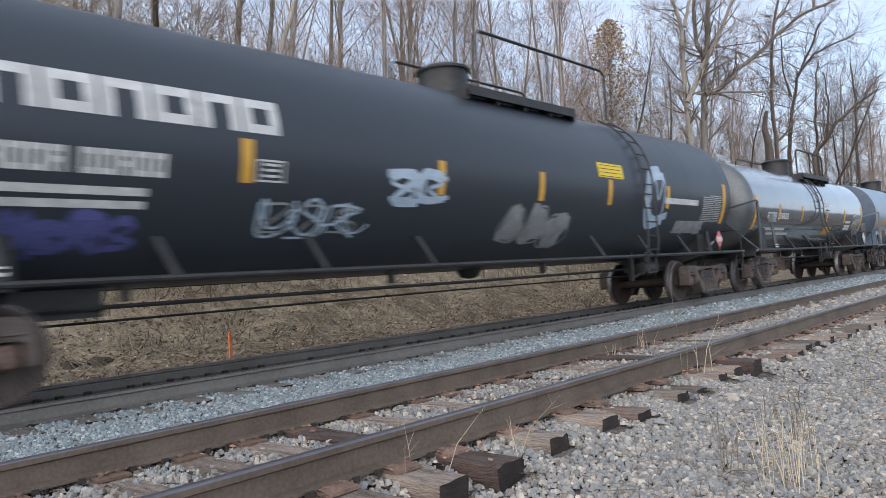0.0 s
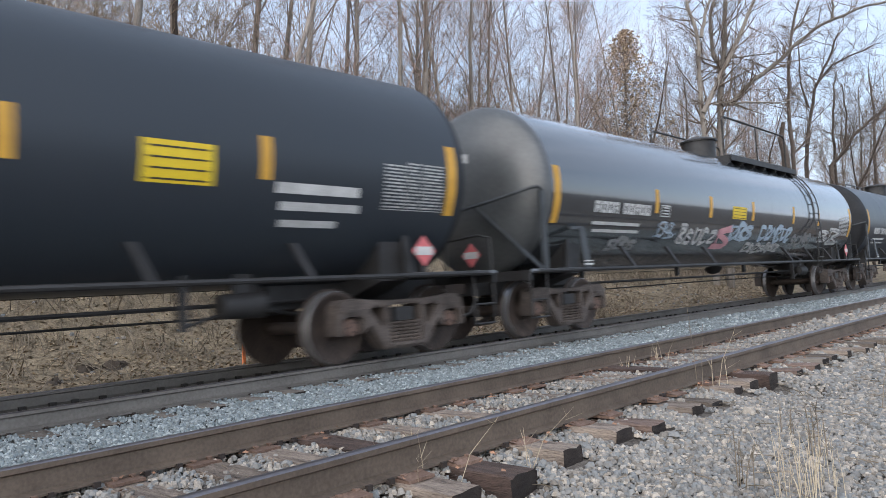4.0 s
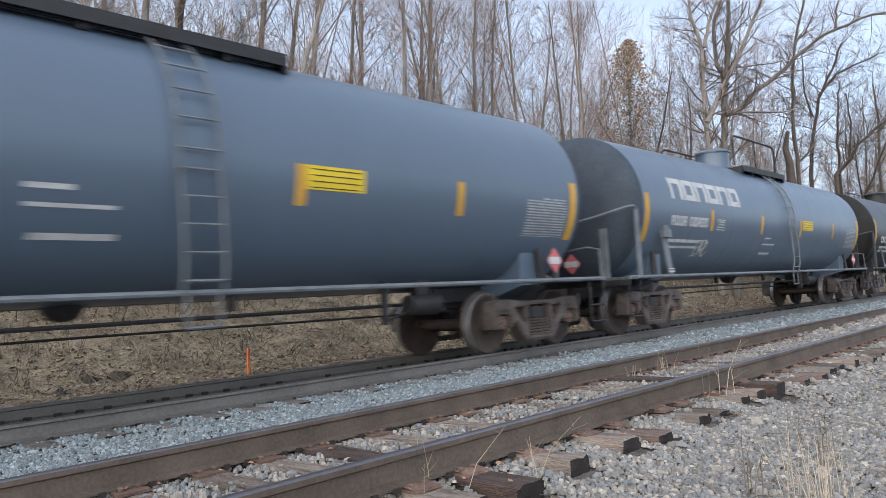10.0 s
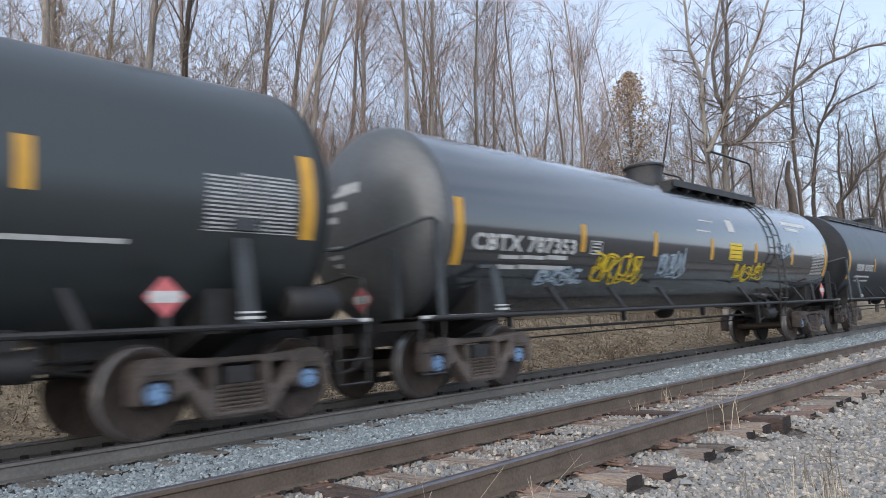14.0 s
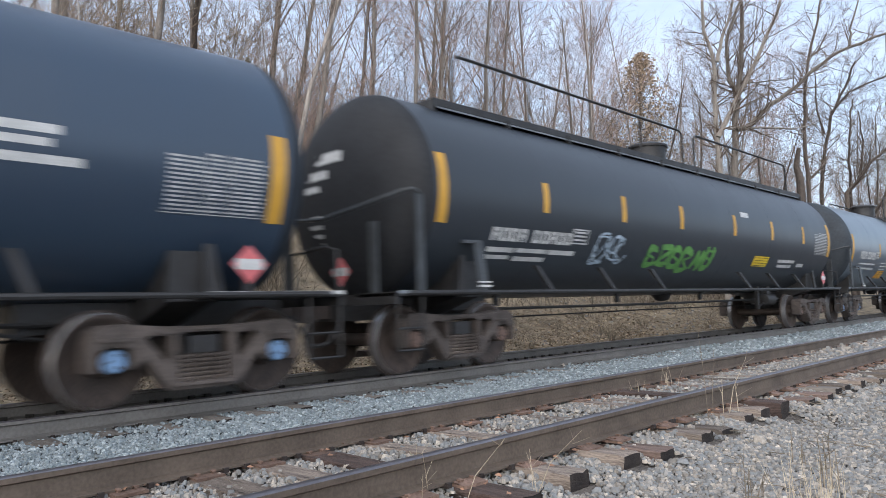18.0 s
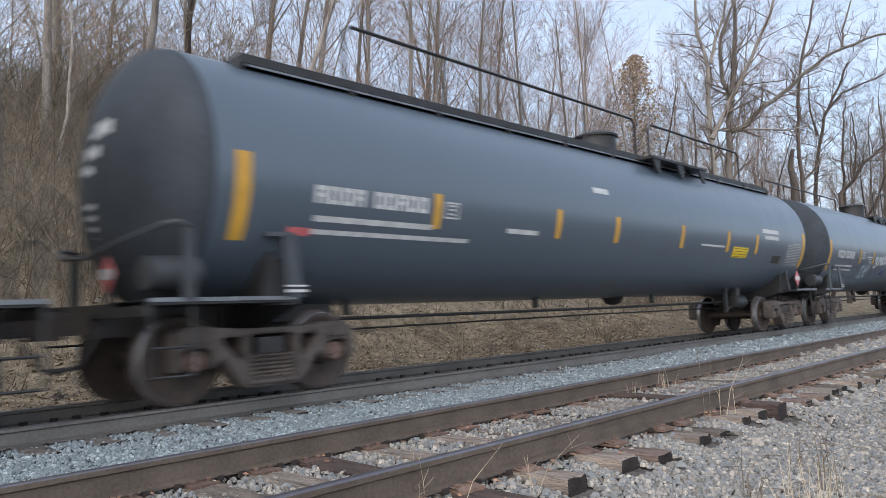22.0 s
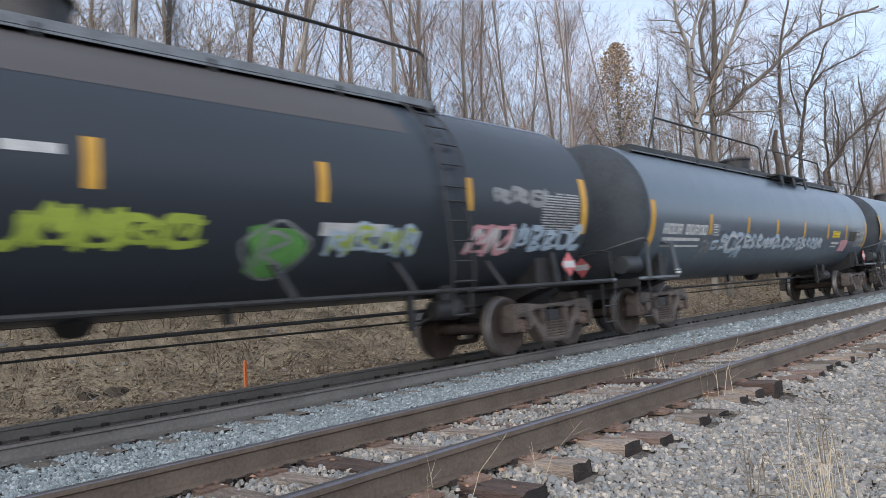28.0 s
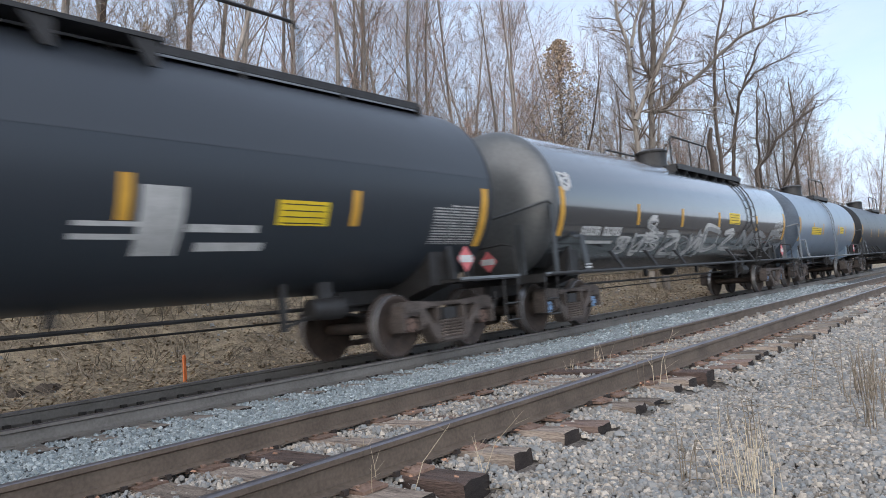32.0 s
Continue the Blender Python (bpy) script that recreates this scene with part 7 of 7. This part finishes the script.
def build_brush():
    rnd = random.Random(31)
    g = Geo()
    for _ in range(700):
        y = 14.0 + 10 * rnd.random()
        x = rnd.uniform(0.2 * y - 2, 3.2 * y)
        stems(g, x, y, rnd.randint(4, 11), 0.22, rnd.uniform(0.5, 1.9), rnd, 0.009, 0.55)
    for _ in range(620):
        y = 14.2 + 8.0 * rnd.random()
        x = rnd.uniform(0.2 * y - 1.5, 0.2 * y + 7)
        stems(g, x, y, rnd.randint(5, 12), 0.3, rnd.uniform(0.7, 2.3), rnd, 0.009, 0.7)
    for _ in range(46):
        y = rnd.uniform(10.8, 13.2)
        x = rnd.uniform(0.25 * y, 2.6 * y)
        stems(g, x, y, rnd.randint(5, 14), 0.10, rnd.uniform(0.3, 0.75), rnd, 0.006, 0.5)
    tagged(part("brush", g, BRUSH, None, smooth=False), "dry tangled brown brush on the bank", "brush", kind="stuff")
    leaves = Geo()
    for _ in range(38000):
        y = 9.9 + 10.5 * rnd.random() ** 1.7
        x = rnd.uniform(0.2 * y - 1, 3.0 * y)
        z = height(x, y) + rnd.uniform(0.004, 0.03)
        s = rnd.uniform(0.014, 0.05) * (1 + 0.02 * x)
        a, t = rnd.uniform(0, 6.283), rnd.gauss(0, 0.4)
        c, q = s * math.cos(a), s * math.sin(a)
        leaves.add([(x - c, y - q, z - t * s * 0.5), (x + q * 0.6, y - c * 0.6, z + abs(t) * s * 0.5), (x + c, y + q, z + t * s * 0.5), (x - q * 0.6, y + c * 0.6, z)], [(0, 1, 2, 3)])
    for _ in range(15000):
        y = 10.0 + 4.2 * rnd.random()
        x = rnd.uniform(1.5, 2.2 * y - 4)
        z, s = height(x, y), rnd.uniform(0.012, 0.034)
        a, t = rnd.uniform(0, 6.283), rnd.uniform(0.2, 0.9)
        c, q = s * math.cos(a), s * math.sin(a)
        leaves.add([(x - c, y - q, z), (x + q * 0.6, y - c * 0.6, z + t * s * 1.4), (x + c, y + q, z + s * 0.8), (x - q * 0.6, y + c * 0.6, z + 0.002)], [(0, 1, 2, 3)])
    tagged(part("leaf_litter", leaves, LEAF, None, smooth=False), "dead brown leaves strewn over the bank", "leaves", kind="stuff")
    rng = np.random.default_rng(12)
    spots = stones_in(rng, 2, 30, 10.0, 15.0, 5, 0.036, 0.0)
    scatter_stones("bank_stones", STONE_TAN, spots, 13, "scattered small stones on the leafy bank")
    for x, y, s in ((4.45, 12.1, 0.15), (4.85, 12.0, 0.17), (5.05, 12.1, 0.10), (3.75, 11.4, 0.12), (9.0, 12.6, 0.12), (7.9, 12.0, 0.09)):
        clod(x, y, s, rnd)


def clod(x, y, s, rnd):
    """A dark rotten stump or clod of earth on the bank."""
    g = Geo()
    g.spin([(-0.25 * s, 1.1 * s), (0.1 * s, 1.0 * s), (0.3 * s, 0.75 * s), (0.5 * s, 0.4 * s), (0.42 * s, 0.01)], 13, "z")
    g.v = [(a * rnd.uniform(0.6, 1.4), b * rnd.uniform(0.6, 1.4), c * rnd.uniform(0.4, 1.6)) for a, b, c in g.v]
    ob = piece("clod", g.mesh("clod", [SOIL_DARK]))
    ob.matrix_basis = pose(x, y, height(x, y))
    tagged(ob, "dark rotten clod of earth on the leafy bank", "clod")


def dry_plant(name, x, y, n, spread, tall, mat, label, seed, thick=0.004, lean=0.12, side=0):
    """A clump of dead stalks; side: small side twigs on each."""
    rnd = random.Random(seed)
    ob = tagged(new(name), label, "dry plant")
    ob.location = (x, y, 0)
    for _ in range(n):
        g = Geo()
        a, b = rnd.gauss(0, spread), rnd.gauss(0, spread)
        h = tall * rnd.uniform(0.5, 1.1)
        z = height(x + a, y + b) - 0.02
        dx, dy = rnd.gauss(0, lean) * h, rnd.gauss(0, lean) * h
        pts = [Vector((a, b, z)), Vector((a + dx * 0.3, b + dy * 0.3, z + h * 0.5)), Vector((a + dx, b + dy, z + h))]
        g.tube(pts, [thick, thick * 0.8, thick * 0.35], 4)
        for _ in range(side):
            f = rnd.uniform(0.35, 0.95)
            q = pts[0].lerp(pts[2], f)
            g.tube([q, q + Vector((rnd.gauss(0, 0.05), rnd.gauss(0, 0.05), rnd.uniform(0.03, 0.10)))], [thick * 0.5, thick * 0.3], 3)
        part("stalk", g, mat, ob)


def build_sticks():
    """Fallen twigs and bits of dead stalk on the near ballast."""
    rnd, g = random.Random(55), Geo()
    for _ in range(230):
        x = rnd.uniform(1.5, 11)
        y = rnd.uniform(max(0.3, 0.2 * x), 2.7) if rnd.random() < 0.8 else rnd.uniform(3.2, 4.6)
        a, n = rnd.uniform(0, 6.283), rnd.uniform(0.04, 0.20)
        z = height(x, y) + 0.028
        g.tube([(x, y, z), (x + n * 0.5 * math.cos(a), y + n * 0.5 * math.sin(a), z + 0.012), (x + n * math.cos(a + 0.3), y + n * math.sin(a + 0.3), z + rnd.uniform(0, 0.03))], [0.004, 0.0035, 0.002], 3)
    leaves = Geo()
    for _ in range(520):
        x = rnd.uniform(1.2, 16)
        y = NEAR_Y + rnd.choice((-1, 1)) * GAUGE / 2 + rnd.gauss(0, 0.17)
        z, sz, a = -0.19 + rnd.uniform(0, 0.02), rnd.uniform(0.012, 0.03), rnd.uniform(0, 6.283)
        c, q = sz * math.cos(a), sz * math.sin(a)
        leaves.add([(x - c, y - q, z), (x + q * 0.6, y - c * 0.6, z + 0.012), (x + c, y + q, z + 0.004), (x - q * 0.6, y + c * 0.6, z - 0.002)], [(0, 1, 2, 3)])
    tagged(part("dead_leaf", leaves, LEAF_RUST, None, smooth=False), "rust-brown dead leaves caught along the rails", "leaves", kind="stuff")
    tagged(part("fallen_twig", g, BRUSH, None, smooth=False), "fallen twigs and dead stalks on the ballast", "twigs", kind="stuff")


build_woods()
build_sticks()
trees_by_the_bend()
leafy_tree("oak_tree", 45.6, 25.0, 15.4, 4.9, ORANGE_LEAF, 10000, 3, "tree still holding rusty orange-brown leaves", 0.5, 0.9)
leafy_tree("pine_tree", 16.0, 27.0, 4.5, 1.3, PINE, 1500, 5, "small dull green pine among bare trunks")
leafy_tree("pine_tree", 28.0, 27.0, 5.0, 1.5, PINE, 1500, 6, "small dull green pine among bare trunks")
build_brush()


def build_thicket():
    """Fine bare twigs of the undergrowth between the trunks."""
    rnd = random.Random(77)
    g = Geo()
    for _ in range(420):
        x, y = rnd.uniform(8, 66), rnd.uniform(22.5, 31)
        tall = (6.4 if 28 < x < 52 else 4.2) * rnd.uniform(0.55, 1.1)
        z = height(x, y)
        for _ in range(70):
            f = rnd.random() ** 0.8
            p = Vector((x + rnd.gauss(0, 0.75) * (0.35 + f), y + rnd.gauss(0, 0.75) * (0.35 + f), z + tall * f))
            d = Vector((rnd.gauss(0, 0.55), rnd.gauss(0, 0.4), rnd.uniform(0.2, 1))).normalized() * rnd.uniform(0.45, 1.25)
            bend = Vector((rnd.gauss(0, 0.06), rnd.gauss(0, 0.06), 0))
            g.tube([tuple(p), tuple(p + d * 0.55 + bend), tuple(p + d)], [0.014, 0.010, 0.004], 3)
    tagged(part("thicket", g, THICKET, None), "tangled pale brown bare twigs among the tree trunks", "undergrowth", kind="stuff")

    g = Geo()
    for _ in range(1500):
        x, y = rnd.uniform(1, 34), 10.4 + 7.5 * rnd.random() ** 1.3
        a, n = rnd.gauss(0.4, 0.9), rnd.uniform(0.12, 0.75)
        z = height(x, y) + 0.012
        up = rnd.uniform(0.0, 0.22) * n + (0.5 * n if rnd.random() < 0.25 else 0)
        g.tube([(x, y, z - 0.015), (x + n * 0.5 * math.cos(a), y + n * 0.5 * math.sin(a), height(x + n * 0.5 * math.cos(a), y + n * 0.5 * math.sin(a)) + 0.02 + up * 0.6),
                (x + n * math.cos(a), y + n * math.sin(a), height(x + n * math.cos(a), y + n * math.sin(a)) + 0.01 + up)], [0.006, 0.005, 0.003], 3)
    for k in range(46):
        # sprays of dead stalks that hang down the slope
        x, y = 2.2 + 0.42 * k + rnd.uniform(-0.3, 0.3), rnd.uniform(12.0, 14.2)
        way = rnd.gauss(0.25, 0.5)
        for _ in range(rnd.randint(6, 15)):
            n, a = rnd.uniform(0.4, 1.1), way + rnd.gauss(0, 0.22)
            x0, y0 = x + rnd.gauss(0, 0.14), y + rnd.gauss(0, 0.10)
            x1, y1 = x0 + n * math.sin(a), y0 - n * math.cos(a) * 0.8
            lift = rnd.uniform(0.06, 0.30)
            g.tube([(x0, y0, height(x0, y0) - 0.02), (x0 * 0.55 + x1 * 0.45, y0 * 0.55 + y1 * 0.45, height((x0 + x1) / 2, (y0 + y1) / 2) + lift), (x1, y1, height(x1, y1) + 0.02)], [0.006, 0.007, 0.004], 3)
    tagged(part("fallen_stem", g, BRUSH, None), "dry pale stems and twigs fallen on the leafy bank", "twigs", kind="stuff")


build_thicket()

# orange marker by the far track
stake = tagged(new("marker_stake"), "thin bright orange plastic stake in the soil beyond the far track", "marker")
part("post", Geo().box(-0.032, 0.032, -0.012, 0.012, -0.15, 0.42), STAKE, stake, smooth=False)
part("tip", Geo().hexa([(-0.032, -0.012, 0.42), (0.032, -0.012, 0.42), (0.032, 0.012, 0.42), (-0.032, 0.012, 0.42), (-0.012, -0.008, 0.445), (0.012, -0.008, 0.445), (0.012, 0.008, 0.445), (-0.012, 0.008, 0.445)]), STAKE, stake, smooth=False)
stake.matrix_basis = pose(6.6, 11.0, height(6.6, 11.0), 0, 1.5, 20)

# dead weeds and straw on the gravel
dry_plant("tall_weed", 6.34, 2.95, 2, 0.03, 0.95, BRUSH, "single tall dry pale weed stalk beside the rail", 1, 0.003, 0.05, 9)
dry_plant("tall_weed", 6.75, 3.0, 3, 0.08, 0.55, STRAW, "short dry pale weed stalks beside the rail", 2, 0.004, 0.2, 3)
dry_plant("tall_weed", 2.95, 3.0, 4, 0.10, 0.42, STRAW, "thin dry weed stalks leaning by the tie end", 3, 0.003, 0.4, 2)
dry_plant("tall_weed", 3.5, 2.75, 3, 0.08, 0.36, STRAW, "thin dry weed stalks leaning by the tie end", 4, 0.003, 0.4, 2)
dry_plant("dry_grass", 3.95, 1.38, 26, 0.08, 0.42, STRAW, "tuft of tall pale straw-coloured dry grass", 5, 0.0022, 0.14)
dry_plant("dry_grass", 4.3, 1.45, 14, 0.07, 0.36, STRAW, "tuft of pale straw-coloured dry grass", 6, 0.0022, 0.16)
dry_plant("dead_weed", 4.05, 1.72, 5, 0.04, 0.40, BRUSH, "thin grey-brown dead weed with side twigs", 7, 0.004, 0.1, 4)
dry_plant("dead_weed", 4.9, 1.55, 5, 0.03, 0.34, BRUSH, "thin grey-brown dead weed with side twigs", 8, 0.005, 0.08, 3)
dry_plant("dead_weed", 5.5, 1.9, 4, 0.05, 0.25, BRUSH, "thin grey-brown dead weed with side twigs", 9, 0.004, 0.1, 3)
dry_plant("dry_grass", 7.4, 1.3, 34, 0.16, 0.55, BRUSH, "tuft of grey-brown dry grass on the gravel", 10, 0.004, 0.12)
dry_plant("dry_grass", 6.9, 1.15, 22, 0.14, 0.45, BRUSH, "tuft of grey-brown dry grass on the gravel", 11, 0.004, 0.14)
dry_plant("dry_grass", 5.9, 0.95, 20, 0.14, 0.40, BRUSH, "tuft of grey-brown dry grass on the gravel", 12, 0.004, 0.16)
dry_plant("dry_grass", 8.6, 4.5, 12, 0.06, 0.28, STRAW, "short pale grass between the ties", 13, 0.003, 0.15)
dry_plant("dry_grass", 7.6, 4.35, 8, 0.05, 0.22, STRAW, "short pale grass between the ties", 14, 0.003, 0.15)


def motions():
    """The train rolls by at an even pace; each wheelset turns while its car is near."""
    for start, car, sets in TRAIN:
        walk(car, [(0.0, pose(start, FAR_Y, 0)), (32.0, pose(start - SPEED * 32.0, FAR_Y, 0))])
        for ws in sets:
            x, y, z = ws.location
            ahead = start + ws.parent.location.x + x
            t0, t1 = max(0.0, (ahead - 30) / SPEED), min(32.0, (ahead + 1) / SPEED)
            rows, rest = [], Matrix.Translation((x, y, z))
            f0, f1 = frame(t0), frame(t1)
            if f1 <= f0:
                continue
            if f0 > 1:
                rows.append((0.0, rest))
            for f in range(f0, f1 + 1):
                t = (f - 1) / FPS
                rows.append((t, rest @ Matrix.Rotation(-SPEED / WHEEL_R * (t - t0), 4, "Y")))
            if f1 < frame(32.0):
                rows.append((32.0, rows[-1][1]))
            walk(ws, rows)


motions()
